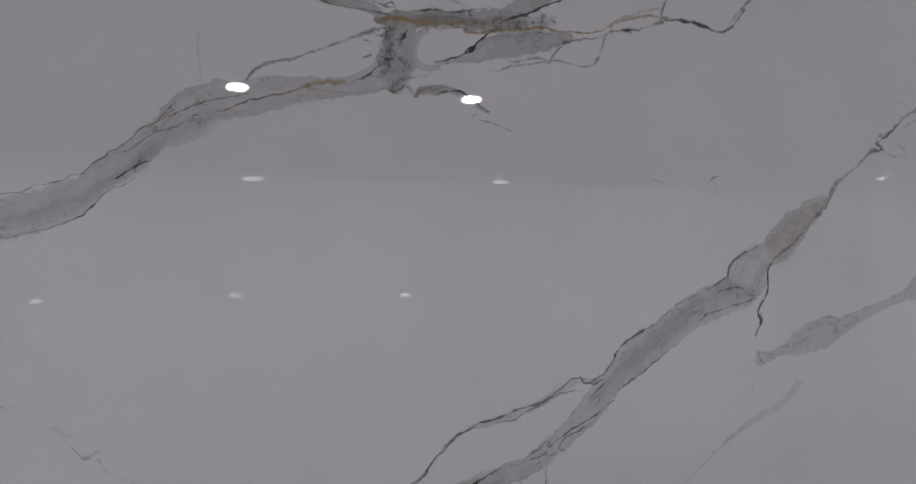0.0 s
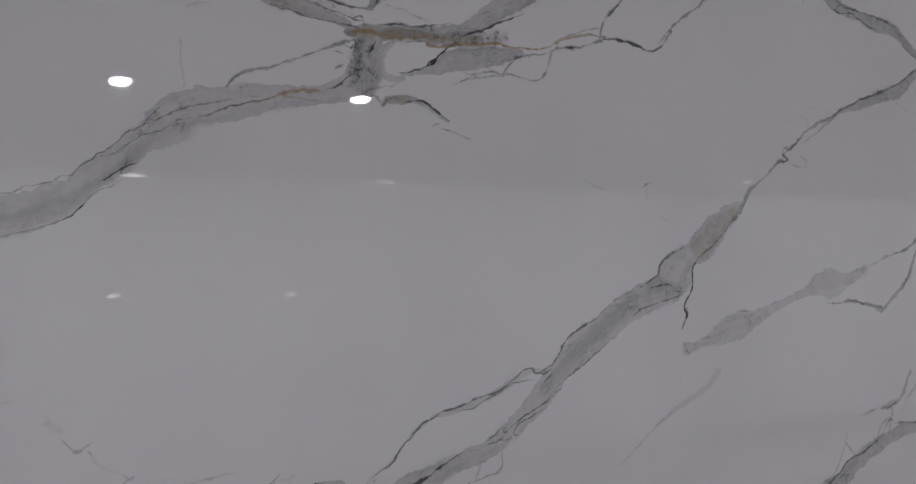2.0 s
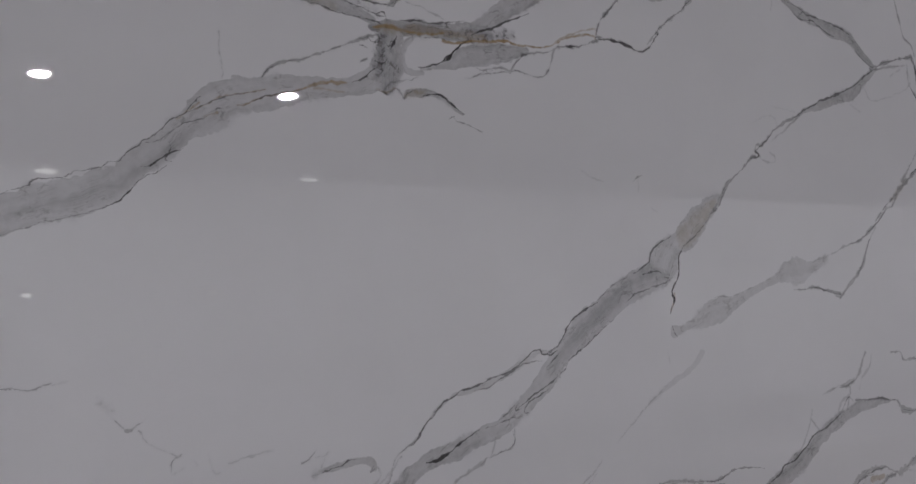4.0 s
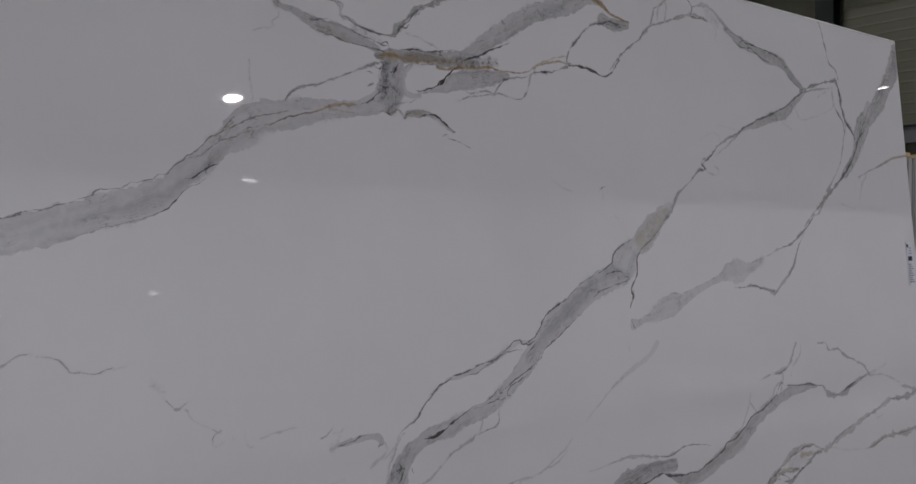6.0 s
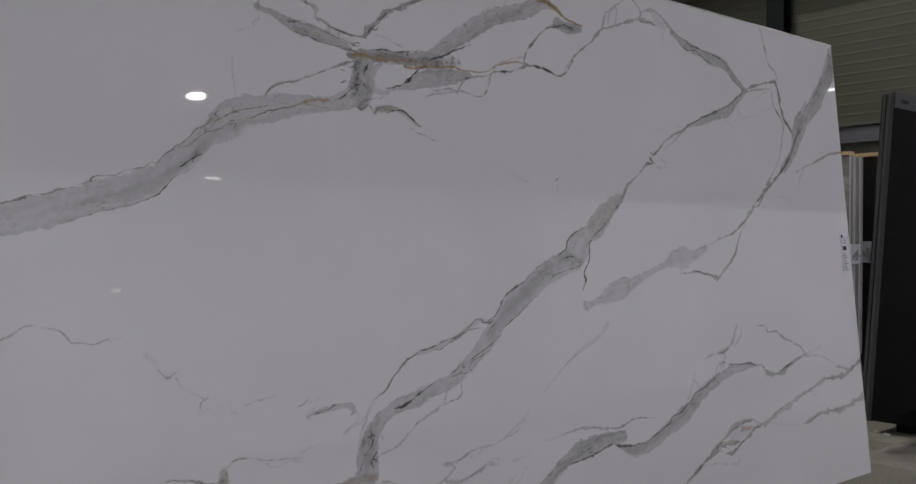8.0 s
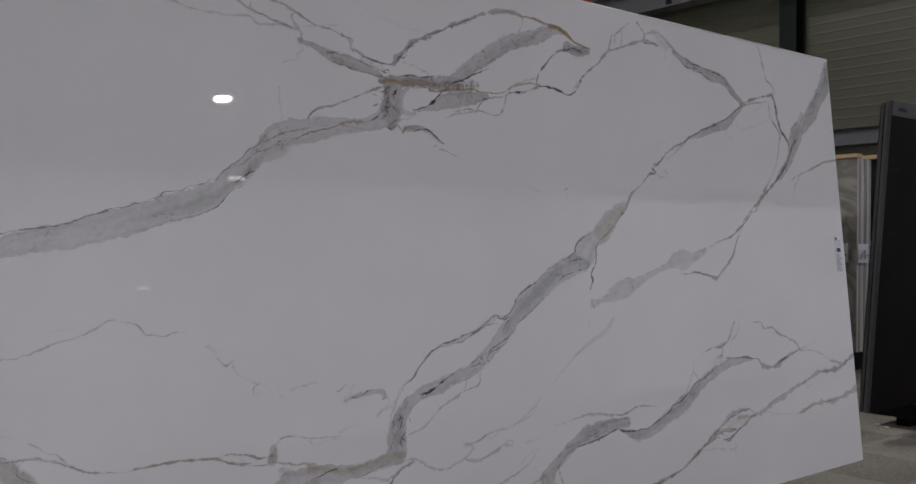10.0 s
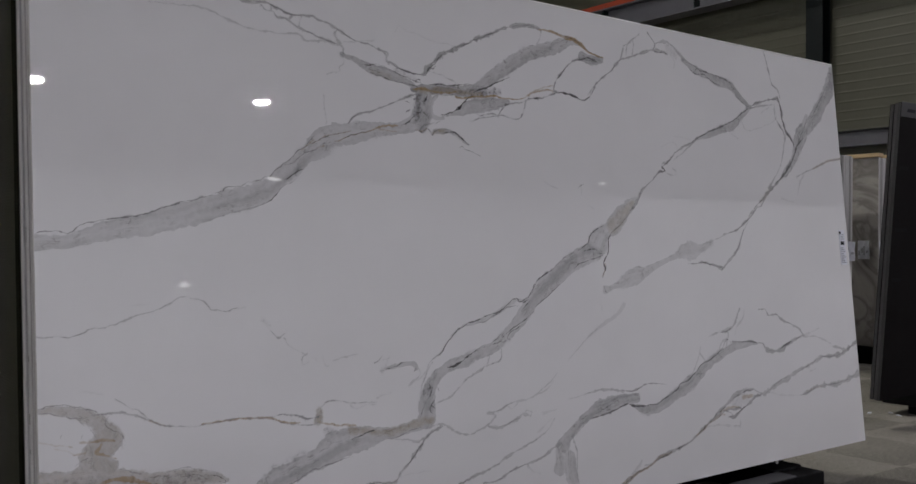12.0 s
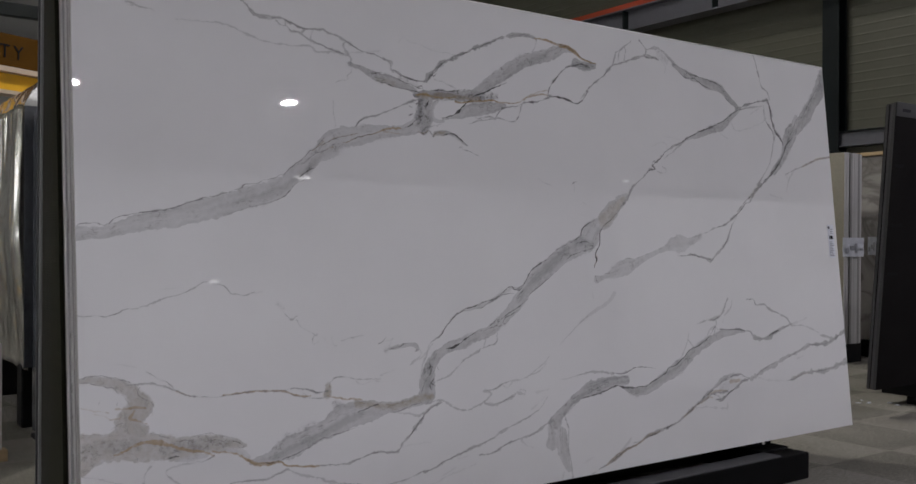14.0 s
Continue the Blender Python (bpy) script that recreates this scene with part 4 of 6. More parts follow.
vein("band", 0.5, [(138.4, 63.7, 4.3), (135, 63.9, 4.2), (133.1, 63.2, 6.4), (130.8, 62.2, 7.3), (127.9, 60.7, 6.3), (125.2, 59.8, 6.8), (121.9, 58.7, 7), (119.8, 58.1, 6), (116.4, 57.6, 4.5), (114.3, 57.2, 3.5), (112.4, 56.1, 2.9), (109.5, 53.9, 2.6)])
vein("line", 0.5, [(112.4, 56.1, 2.6), (109.5, 53.9, 2.3), (107.8, 52.1, 2.4), (106.1, 50.6, 2.1), (104.4, 49.5, 1.8), (102, 47.9, 1.8), (100.8, 45.8, 1.8)])
vein("crack", 0.85, [(138.1, 63.6, 1.5), (135.8, 63.4, 1.5), (135.1, 64.3, 1.5), (133.2, 64.1, 1.4), (131.4, 63, 1.4), (127.9, 60.7, 1.4), (124.3, 60, 1.4), (121.6, 59.1, 1.4), (119, 58.2, 1.4), (115.6, 58, 1.3), (114.7, 57.2, 1.3), (113, 56.8, 1.3)])
vein("crack", 0.6, [(136.4, 61.9, 1.2), (133.6, 62, 1.2), (130.8, 61.8, 1.2), (127.9, 60.4, 1.2), (125.2, 59.5, 1.2), (122.8, 58.3, 1.1), (118.9, 57.5, 1.1)])
vein("crack", 0.8, [(114.7, 57.2, 2.1), (112.4, 56.2, 1.5), (110.3, 54.4, 1.3), (108.1, 52.6, 1.6), (106.4, 50.6, 1.7), (104.4, 49.2, 1)])
vein("line", 0.4, [(127.9, 49.6, 1.4), (127.8, 47.8, 2), (127.3, 46.5, 2.8), (124.9, 45.8, 2.8), (121.9, 45.4, 3.5), (118.7, 43.7, 3.4), (115.2, 42.6, 2.6), (112.6, 41, 2.6), (110, 38.7, 3.3), (107.5, 37.4, 2.5), (105.1, 36.9, 3.9), (102.7, 36, 2.5)])
vein("line", 0.35, [(123.4, 48.5, 1.4), (122.7, 46.7, 1.7), (121.9, 45.4, 2.1)])
vein("crack", 0.6, [(127.5, 49.2, 1.2), (127.7, 47.2, 1.2), (125.8, 46, 1.2), (121.7, 45.2, 1.1)])
vein("band", 0.62, [(104.1, 44.1, 15.7), (101.5, 40.9, 19.2), (100.5, 37.9, 23.4), (100, 35.1, 26.5), (99.8, 32.9, 31.7)])
vein("haze", 0.6, [(101.5, 42.3, 9.6), (100.8, 39.3, 12.3), (100.7, 35.7, 12.3)])
vein("crack", 0.8, [(101.2, 42.4, 1.4), (101.7, 41.1, 1.4), (101, 39.9, 1.4)])
vein("crack", 0.8, [(100.4, 40.6, 1.4), (101.4, 40.7, 1.4), (102.3, 40.9, 1.4)])
vein("crack", 0.8, [(102.3, 40.6, 1.4), (101.6, 39.2, 1.4), (100.5, 37.9, 1.4)])
vein("crack", 0.8, [(99.4, 38.9, 1.4), (99.9, 38, 1.4)])
vein("crack", 0.8, [(102.8, 39.7, 1.4), (101.8, 38, 1.4)])
vein("crack", 0.8, [(101.7, 36.5, 1.4), (101, 35, 1.4), (101.8, 34, 1.4)])
vein("crack", 0.8, [(99.2, 36.5, 1.4), (98.5, 34.8, 1.3), (97.9, 33.6, 1.3)])
vein("crack", 0.8, [(102.8, 37.2, 1.4), (101.6, 36.1, 1.4), (102.8, 35.1, 1.4)])
vein("crack", 0.8, [(100.4, 35.7, 1.4), (101.9, 35.7, 1.4)])
vein("crack", 0.8, [(104.5, 39.8, 1.4), (104.1, 40.4, 1.4)])
vein("line", 0.25, [(102.8, 47.8, 2.1), (100.8, 45.5, 2.5), (98.9, 42, 2.7), (97.6, 37.3, 2.1)])
vein("crack", 0.5, [(101.1, 45.7, 1), (99.7, 43.2, 1), (98.6, 41.1, 1)])
vein("band", 0.55, [(85.9, 46.6, 1.9), (87.3, 47.3, 3.9), (90.1, 47.5, 5.7), (92.3, 47.9, 5.5), (95.2, 48, 5.9), (97, 47.4, 5.9), (97.5, 46.4, 4)])
vein("crack", 0.8, [(85.9, 46.6, 1.3), (88.7, 47.4, 1.3), (90.9, 47.6, 1.3), (92.3, 48.3, 1.3), (93.8, 48.5, 1.3)])
vein("crack", 0.5, [(97.4, 46.9, 1), (96.6, 46, 1), (97.5, 46.4, 1)])
vein("line", 0.5, [(83.9, 49, 2.8), (85.3, 49.4, 1.3)])
vein("line", 0.35, [(85.4, 49.6, 1.4), (86.4, 50.5, 1.4)])
vein("line", 0.35, [(86.7, 49.5, 1.4), (88.1, 49.6, 1.4), (89, 50, 1.4)])
vein("line", 0.35, [(88.3, 49.3, 1.4), (87.3, 48, 1.4)])
vein("line", 0.35, [(98.1, 46.4, 1.9), (98.8, 45.1, 1.9), (97.2, 43.7, 2.4), (95.6, 42.8, 2.4), (94.6, 42, 1.3)])
vein("line", 0.3, [(100.8, 45.8, 1.9), (98.7, 43.9, 1.9), (96.4, 43, 1.9)])
vein("band", 0.85, [(107.1, 111.9, 1.9), (108, 113, 5.9), (110.5, 113.3, 7.5), (112.4, 113.3, 6.6), (114.6, 112.9, 5.2), (116.5, 112, 4), (118.3, 110.8, 3.7), (120, 110, 3.1)])
vein("clay", 0.8, [(107.5, 112.5, 4.4), (109.2, 113.2, 5.9), (111.3, 113.3, 4.5)])
vein("crack", 0.95, [(111.2, 112.7, 1.2), (114.6, 113.2, 1.5), (116.6, 112.3, 1.8), (118.4, 111.1, 2), (120.3, 109.9, 1.2)])
vein("crack", 0.55, [(117.7, 109.1, 1.1), (119.3, 108.1, 1.1), (121.9, 107.8, 1.1), (123.3, 107.1, 1.1), (124.5, 106.9, 1.1)])
vein("crack", 0.6, [(116.8, 108.6, 1.1), (118.2, 109.4, 1.2)])
vein("crack", 0.7, [(107.1, 111.9, 1.1), (108, 113.1, 1.1), (109.7, 113.8, 1.1)])
vein("band", 0.85, [(104.9, 123.3, 27.1), (103.9, 120.9, 21.8), (104.4, 118.9, 31.4), (103.6, 116.7, 30.9), (103.4, 113.7, 15.7)])
vein("haze", 0.75, [(103.4, 122.9, 13.1), (102.9, 120, 14.4), (102.2, 116.7, 12.9)])
vein("line", 0.45, [(102.8, 113.1, 2), (104.4, 114.3, 2), (107.3, 115.2, 2.1), (109.8, 116.1, 1.3)])
vein("line", 0.45, [(102.1, 112.9, 2.6), (103.7, 112.5, 2.6), (105.6, 113.6, 2), (107.1, 111.9, 1.5)])
vein("rust", 0.5, [(101.2, 113.2, 1.7), (103.1, 112.6, 2), (105.3, 113.6, 1.7)])
vein("band", 0.38, [(109.9, 123.8, 4.5), (108, 121.9, 6.8), (107, 119.5, 7.9), (107.7, 117.6, 6.5), (109.4, 117, 5.1), (111.4, 117.1, 3)])
vein("crack", 0.6, [(100.9, 112.9, 1.1), (102.7, 112.6, 1.1), (104.7, 113, 1.1)])
vein("line", 0.5, [(98.5, 117.9, 2.8), (99.7, 118.4, 2.1)])
vein("clear", 1, [(109.8, 120.8, 11.9), (112.3, 121.1, 24.1), (115.1, 121.7, 16.8), (116.5, 122.4, 9.2)])
vein("line", 0.4, [(-2.7, 60.1, 1.5), (3.5, 60.5, 2.2), (6.1, 60.1, 2.4), (8.8, 60.7, 2.5), (11.2, 61.6, 1.8), (13.8, 61.7, 1.5), (17.2, 62.7, 1.9), (21.3, 64.1, 2.1), (26.1, 65.3, 1.6), (29.9, 67.1, 2.1), (31.8, 68, 2.3), (33.1, 68, 1.6)])
vein("crack", 0.4, [(4.5, 60.3, 1.1), (6.6, 60.2, 1.1), (9.3, 60.9, 1.1), (10.8, 61.5, 1.1)])
vein("line", 0.45, [(34.3, 67.6, 1.1), (36.9, 67.1, 1.7), (37.9, 66.4, 2.3), (38.8, 65.2, 2.3), (40.7, 64.6, 2.3), (42.7, 64.5, 1.7), (44.8, 64.9, 1.2), (45.7, 65.2, 1.7)])
vein("crack", 0.4, [(37.9, 66.3, 1), (38.8, 65.1, 1), (40.7, 64.6, 1)])
vein("line", 0.14, [(20.2, 66.6, 1.3), (22.8, 66.6, 1.3), (23.8, 66.7, 1.3)])
vein("line", 0.14, [(46.1, 65, 1.5), (48.2, 65.3, 1.5)])
vein("haze", 0.28, [(52.3, 61.7, 3.4), (53.8, 60.5, 3.4)])
vein("line", 0.45, [(54.2, 59, 1.2), (55, 57.9, 1.5), (56.4, 57.1, 3.1), (57.9, 58, 1.8)])
vein("line", 0.3, [(57.6, 56.8, 1), (59.2, 54.9, 1), (61.4, 53.7, 1), (63.3, 52.7, 1.3)])
vein("line", 0.55, [(63.8, 52.6, 1.9), (62.8, 52, 1.9), (62.5, 50.6, 1.3)])
vein("line", 0.16, [(62.7, 50.2, 1.6), (64.3, 50.6, 1.6)])
vein("line", 0.22, [(66, 51.6, 1.6), (66.6, 51, 1.6)])
vein("line", 0.24, [(68.6, 51.5, 1.6), (69.3, 49.4, 1.6), (69.9, 49.3, 1.6)])
vein("line", 0.3, [(71.7, 50.5, 1.3), (73.7, 51, 1.6), (76.1, 51.2, 2.7), (78.9, 51.6, 1.4)])
vein("line", 0.2, [(8.7, 48.3, 0.9), (11.3, 47.8, 1.1), (13.4, 47.3, 0.9)])
vein("line", 0.42, [(16.2, 45.9, 1), (18.4, 44.4, 1.3), (21.3, 42.6, 1.6), (23.5, 40.7, 1.9)])
vein("line", 0.45, [(11.1, 43.1, 1.9), (14.7, 43.2, 2.6), (17.6, 42.7, 3.4), (20.5, 41.7, 3.8), (23.5, 40.6, 3.9), (25.7, 39.4, 3.3), (28.8, 38.5, 2.4), (32.7, 38.1, 1.5), (36.6, 37.9, 2), (39.9, 38.4, 2.5), (44, 38.6, 2.1), (47.3, 38.3, 2.6), (51.5, 38, 3), (54.1, 37.7, 2.2)])
vein("rust", 0.6, [(23.5, 40.4, 1.8), (27.2, 38.9, 1.8)])
vein("rust", 0.8, [(35.8, 38, 1.6), (40.7, 38.5, 2.1), (47.3, 38.3, 2.6), (53.3, 37.8, 2.6), (55.8, 36.8, 2.2), (58.4, 36.1, 3), (61.1, 36, 2.2)])
vein("line", 0.5, [(53.3, 37.8, 1.5), (55.9, 38.2, 1.5), (59.4, 37.9, 2.2), (62.1, 37.2, 3.7), (62.9, 36.6, 2.2), (65.1, 36.5, 2.7), (66.6, 36.8, 3.5)])
vein("line", 0.45, [(54.1, 37.3, 1.7), (58.4, 35.9, 2), (64.3, 34.9, 1.7), (66.5, 35.3, 1.7)])
vein("crack", 0.6, [(60.3, 37.4, 1.3), (62.4, 37, 1.3), (63.8, 36.4, 1.3)])
vein("line", 0.4, [(59, 36.8, 1.9), (60.7, 36, 1.9)])
vein("band", 0.5, [(66.5, 35.7, 11.1), (66.8, 37.4, 9.3), (66.9, 38.5, 4.7)])
vein("clay", 0.8, [(66.5, 35.7, 11.1), (66.8, 37.4, 9.3), (66.9, 38.5, 4.7)])
vein("line", 0.42, [(67.2, 38.7, 2.2), (68.6, 39.9, 2.3), (70.1, 40.3, 1.7), (72.3, 40.1, 1.6), (76.1, 39.3, 1.6), (79.9, 39.2, 2), (83.8, 39, 1.6)])
vein("line", 0.2, [(76, 38.6, 2), (77.9, 37.6, 2), (80.9, 38.6, 2), (83.4, 38.2, 2)])
vein("line", 0.18, [(83.9, 40, 1.5), (86.9, 40.6, 1.5), (88.9, 40.8, 1.5)])
vein("rust", 0.6, [(66.5, 35.3, 1.7), (69.2, 34.6, 2.3), (72.9, 33.9, 2.3), (77.3, 33.4, 2.9)])
vein("band", 0.55, [(101.9, 32, 11.1), (98.5, 31.7, 16.3), (93.9, 30.9, 15.5), (88.8, 30.3, 13.4), (83.8, 30.1, 23.2), (78.3, 29.9, 32.6), (74.1, 29.2, 36.3), (69.8, 28.2, 35.7), (66.5, 26.7, 28.6), (63.1, 25.5, 25.4), (59.7, 24.3, 25.9), (56.3, 23.1, 30.9), (52.8, 22.2, 28.5), (50, 20.9, 19.5), (46.3, 20.4, 12.9), (43.3, 19.9, 6.4)])
vein("core", 0.8, [(76.3, 29.2, 13.8), (71.4, 27.6, 12.6), (66.6, 25.9, 12.8), (61.3, 23.9, 12.8), (55.9, 21.9, 11.8), (50.5, 20.3, 9.4)])
vein("clay", 0.75, [(101.5, 32, 9.7), (98.1, 32, 11), (94, 31.2, 10.4), (87.5, 30.5, 10.3), (81.9, 31.3, 9), (75.9, 32.2, 9.8)])
vein("haze", 0.4, [(68.6, 33, 6.9), (71.9, 32.1, 7)])
vein("haze", 0.35, [(61.6, 28.1, 6.8), (57.1, 26.5, 6.7), (52.7, 25.1, 6.6)])
vein("crack", 0.6, [(44.1, 19.5, 1.2), (49.9, 19.2, 1.2), (53.4, 19.9, 1.2), (56.9, 20.7, 1.2), (60.5, 22.2, 1.3), (64.1, 23.8, 1.3), (66, 23.9, 1.3), (68.7, 24.6, 1.3), (73.4, 25.2, 1.3), (76.3, 25.7, 1.3)])
vein("crack", 0.8, [(76, 30, 1.8), (79.5, 30.7, 2.3), (82.4, 31.4, 2.5), (83.8, 31.7, 1.5)])
vein("crack", 0.4, [(69, 28.9, 1.3), (66.2, 28.1, 1.3)])
vein("crack", 0.5, [(64.3, 26.5, 1.3), (66.4, 26, 1.3)])
vein("crack", 0.5, [(85.2, 28.6, 1.4), (89.2, 28.8, 1.4), (94.4, 30.2, 1.4), (98, 30.6, 1.4)])
vein("rust", 0.9, [(39.7, 22.2, 1.4), (42.5, 20.7, 4.1), (44.9, 19.4, 5.4), (48.2, 19, 4.8), (51.6, 19, 2.9), (53.3, 17.7, 2.9), (56.7, 17.3, 2.2), (60.2, 16.9, 3), (62.9, 16.4, 2.2)])
vein("line", 0.36, [(100.7, 30, 2.9), (103.5, 30.6, 3.9), (106, 30.2, 6.6), (108.1, 28.9, 6.7), (110.2, 27.5, 3.5), (114.6, 26.8, 2.6), (117.3, 27.5, 2.6), (120.4, 28.4, 3.7), (122.8, 29.7, 3.7), (124, 31, 5.3), (121.8, 32, 4.5)])
vein("line", 0.32, [(121.3, 31.8, 5.3), (125.2, 32, 3.7), (128.9, 33.5, 3.8), (131.8, 34, 4.6), (136.1, 34.1, 2.1), (139.9, 35.1, 1.9), (145, 36.6, 2.2), (147.7, 38.9, 2)])
vein("line", 0.26, [(128.9, 33.2, 2.3), (130.7, 32.1, 2.3), (132.7, 33.4, 2.3)])
vein("line", 0.36, [(120.4, 28.4, 3.7), (124.9, 27.3, 5.4), (128.5, 27.9, 3.7), (132.1, 28.8, 4.6), (134.6, 30.1, 5.5), (137.7, 29.6, 3.8)])
vein("line", 0.34, [(134.6, 30.1, 2.5), (136.4, 31.2, 2.6), (138.3, 30.5, 2.6), (137.7, 29.4, 2.6)])
vein("line", 0.16, [(142.7, 29.5, 2.4), (148.3, 30.2, 2.4)])
vein("line", 0.55, [(92.9, 21.3, 4.8), (95.5, 23.9, 6.4), (97.7, 25.9, 6.4), (99, 27.5, 5), (101.7, 29, 3.5), (104.9, 29.9, 3.5)])
vein("line", 0.45, [(92.9, 21.3, 4.8), (90.7, 19.5, 4.8), (88.6, 17.6, 5.5), (85.6, 17.4, 4.7), (81.7, 18.1, 4.7), (78.8, 17.8, 4.6), (75.9, 17, 3.9), (73, 16.1, 3.8), (70.2, 15.9, 3.1), (65.6, 16.2, 3.1), (62, 16.6, 2.2)])
vein("crack", 0.6, [(99, 27.5, 1.9), (97.2, 25.5, 1.9), (93.5, 21.7, 1.9), (91.8, 20.6, 1.9)])
vein("line", 0.32, [(89.2, 28.5, 3.3), (93.2, 27.8, 3.4), (96.3, 26.9, 3.4), (98.4, 27.6, 3.4)])
vein("line", 0.2, [(90.6, 18.2, 1.3), (94.8, 18.7, 1.7), (100, 18.4, 1.3)])
vein("line", 0.42, [(84.1, 7.8, 2.7), (92.2, 9.2, 3.3), (96.3, 10.1, 4.9), (101.6, 10.8, 4.2), (104.9, 12.1, 3.5), (110.4, 13.6, 5.1), (116.1, 15.1, 6.8), (119.5, 15.9, 4.4), (124.2, 17.2, 2.7), (127.8, 18.8, 3.7), (132.7, 20.4, 2.7), (138.9, 22.2, 1.9), (144, 24.5, 2), (147.3, 27.4, 1.5)])
vein("line", 0.42, [(118.1, 12.7, 2.6), (122.7, 12.4, 3.5), (126.2, 13.3, 5.3), (129.9, 14.8, 5.4), (133.5, 15.3, 3.8), (138.4, 16.1, 3.8), (142.2, 17, 3.9), (146.1, 19, 5.7), (149, 20, 5.7)])
vein("line", 0.16, [(134.7, 15.6, 2.3), (137, 13.4, 2.3), (139.8, 12.2, 2.3)])
vein("line", 0.16, [(99.2, 5.9, 2.1), (106.8, 8, 2.1), (113.4, 9.2, 2.2), (116.8, 10, 2.2)])
vein("line", 0.14, [(103.5, 7.9, 2.1), (109.1, 9.8, 2.1)])
vein("line", 0.16, [(110.3, 12.2, 2.2), (113.7, 12.7, 2.2)])
vein("line", 0.45, [(35, 14.9, 2.5), (38.2, 15.3, 2.6), (42.3, 15.4, 2.8), (46.4, 15.1, 3.5), (49.8, 15.9, 4.2), (51.5, 16.2, 5.5), (53.6, 16.7, 4.3)])
vein("line", 0.32, [(53.2, 16.8, 4.3), (56.6, 15.2, 4.3), (60.1, 14, 4.3), (63.6, 13, 3), (67.2, 11.4, 4.4), (72.7, 10.4, 4.5), (80.2, 8, 3.6)])
vein("line", 0.3, [(-0.6, 22.4, 1.2), (3, 21.5, 1.2), (7.1, 20.1, 1.8), (10.5, 18.7, 1.4)])
vein("line", 0.36, [(16.6, 22.4, 2.6), (15.3, 20.6, 3.1), (14.5, 17.9, 3.1)])
vein("line", 0.36, [(32.9, 23.2, 2.8), (30.5, 22.1, 2.7), (25.9, 21.9, 2.7), (22.9, 21.7, 2.7), (21, 21, 2.6), (20.6, 19.9, 2.6), (22.8, 17.7, 2.6), (25, 16.4, 2.1)])
vein("band", 0.5, [(-1.4, 44.7, 4.8), (-0.3, 44.7, 4.9), (2.4, 44.8, 7), (5.8, 44.3, 11.4), (8.9, 43.2, 14.2), (10.8, 42.1, 16.2)])
vein("band", 0.5, [(12.2, 41.5, 18.9), (13.4, 39.4, 21.3), (14.7, 37.7, 29.7), (13.6, 36.3, 37.3), (12.2, 35.1, 32), (11.8, 34, 38.3), (12.2, 32.2, 36.3), (13.1, 30.5, 36.3)])
vein("band", 0.48, [(-2, 27.3, 50.4), (-0.6, 27.4, 47.3), (2.1, 27.9, 40.2), (6, 28.4, 37.1), (10.2, 28.6, 36.1), (14.4, 27.9, 38.5), (17.9, 27, 33.1), (21.6, 26.2, 29.7), (25.3, 26.2, 25.6), (29.7, 26.5, 24.9), (34.4, 26.1, 17.8), (38.4, 25.7, 13.6), (41.4, 24.9, 6)])
vein("clay", 0.35, [(-1.4, 44.7, 4.8), (-0.3, 44.7, 4.9), (2.4, 44.8, 7), (5.8, 44.3, 11.4), (8.9, 43.2, 14.2), (10.8, 42.1, 16.2)])
vein("clay", 0.5, [(12.2, 41.5, 18.9), (13.4, 39.4, 21.3), (14.7, 37.7, 29.7), (13.6, 36.3, 37.3), (12.2, 35.1, 32), (11.8, 34, 38.3), (12.2, 32.2, 36.3), (13.1, 30.5, 36.3)])
vein("clay", 0.45, [(-2, 27.3, 50.4), (-0.6, 27.4, 47.3), (2.1, 27.9, 40.2), (6, 28.4, 37.1), (10.2, 28.6, 36.1), (14.4, 27.9, 38.5), (17.9, 27, 33.1), (21.6, 26.2, 29.7), (25.3, 26.2, 25.6), (29.7, 26.5, 24.9), (34.4, 26.1, 17.8), (38.4, 25.7, 13.6), (41.4, 24.9, 6)])
vein("haze", 0.5, [(1.8, 28.3, 13.7), (7.3, 28.3, 16.7), (12.9, 28.3, 17.1)])
vein("haze", 0.6, [(20.1, 26, 11.7), (27.6, 26.6, 12), (37, 25.9, 9.3)])
vein("clay", 0.8, [(9.3, 26, 7), (13.6, 27.5, 10), (17.2, 27.8, 11.6), (23, 26, 7.4)])
vein("clay", 0.7, [(12, 37, 7.1), (12.3, 34.8, 10), (13.7, 33.3, 8.6)])
vein("band", 0.32, [(32, 24.3, 4.6), (36.4, 24.2, 6), (40.4, 23.1, 8.4), (42.7, 21.6, 4.8)])
vein("band", 0.3, [(23.3, 23.2, 4.9), (28, 23.4, 9.6), (31.1, 23.5, 6.1)])
vein("rust", 0.5, [(8.5, 37.4, 2.5), (11, 37.4, 3.4), (13.8, 37.3, 3.4), (15.6, 36.7, 2.3)])
vein("rust", 0.5, [(7.1, 35.1, 2.8), (9.5, 35.1, 2.8)])
vein("rust", 0.6, [(12.8, 36.5, 3.1), (11.9, 34.9, 4.8), (13.7, 34, 3.2), (15.9, 33, 1.7)])
vein("rust", 0.7, [(7.9, 26.1, 2.2), (10.7, 26.9, 3.4), (13.6, 28.3, 3.7), (16.5, 28.6, 5.8), (19.4, 27.9, 5.8), (23.1, 26.4, 3.8), (26.8, 25.2, 3.6), (30.6, 24.4, 3.6), (32.9, 23.2, 2.4)])
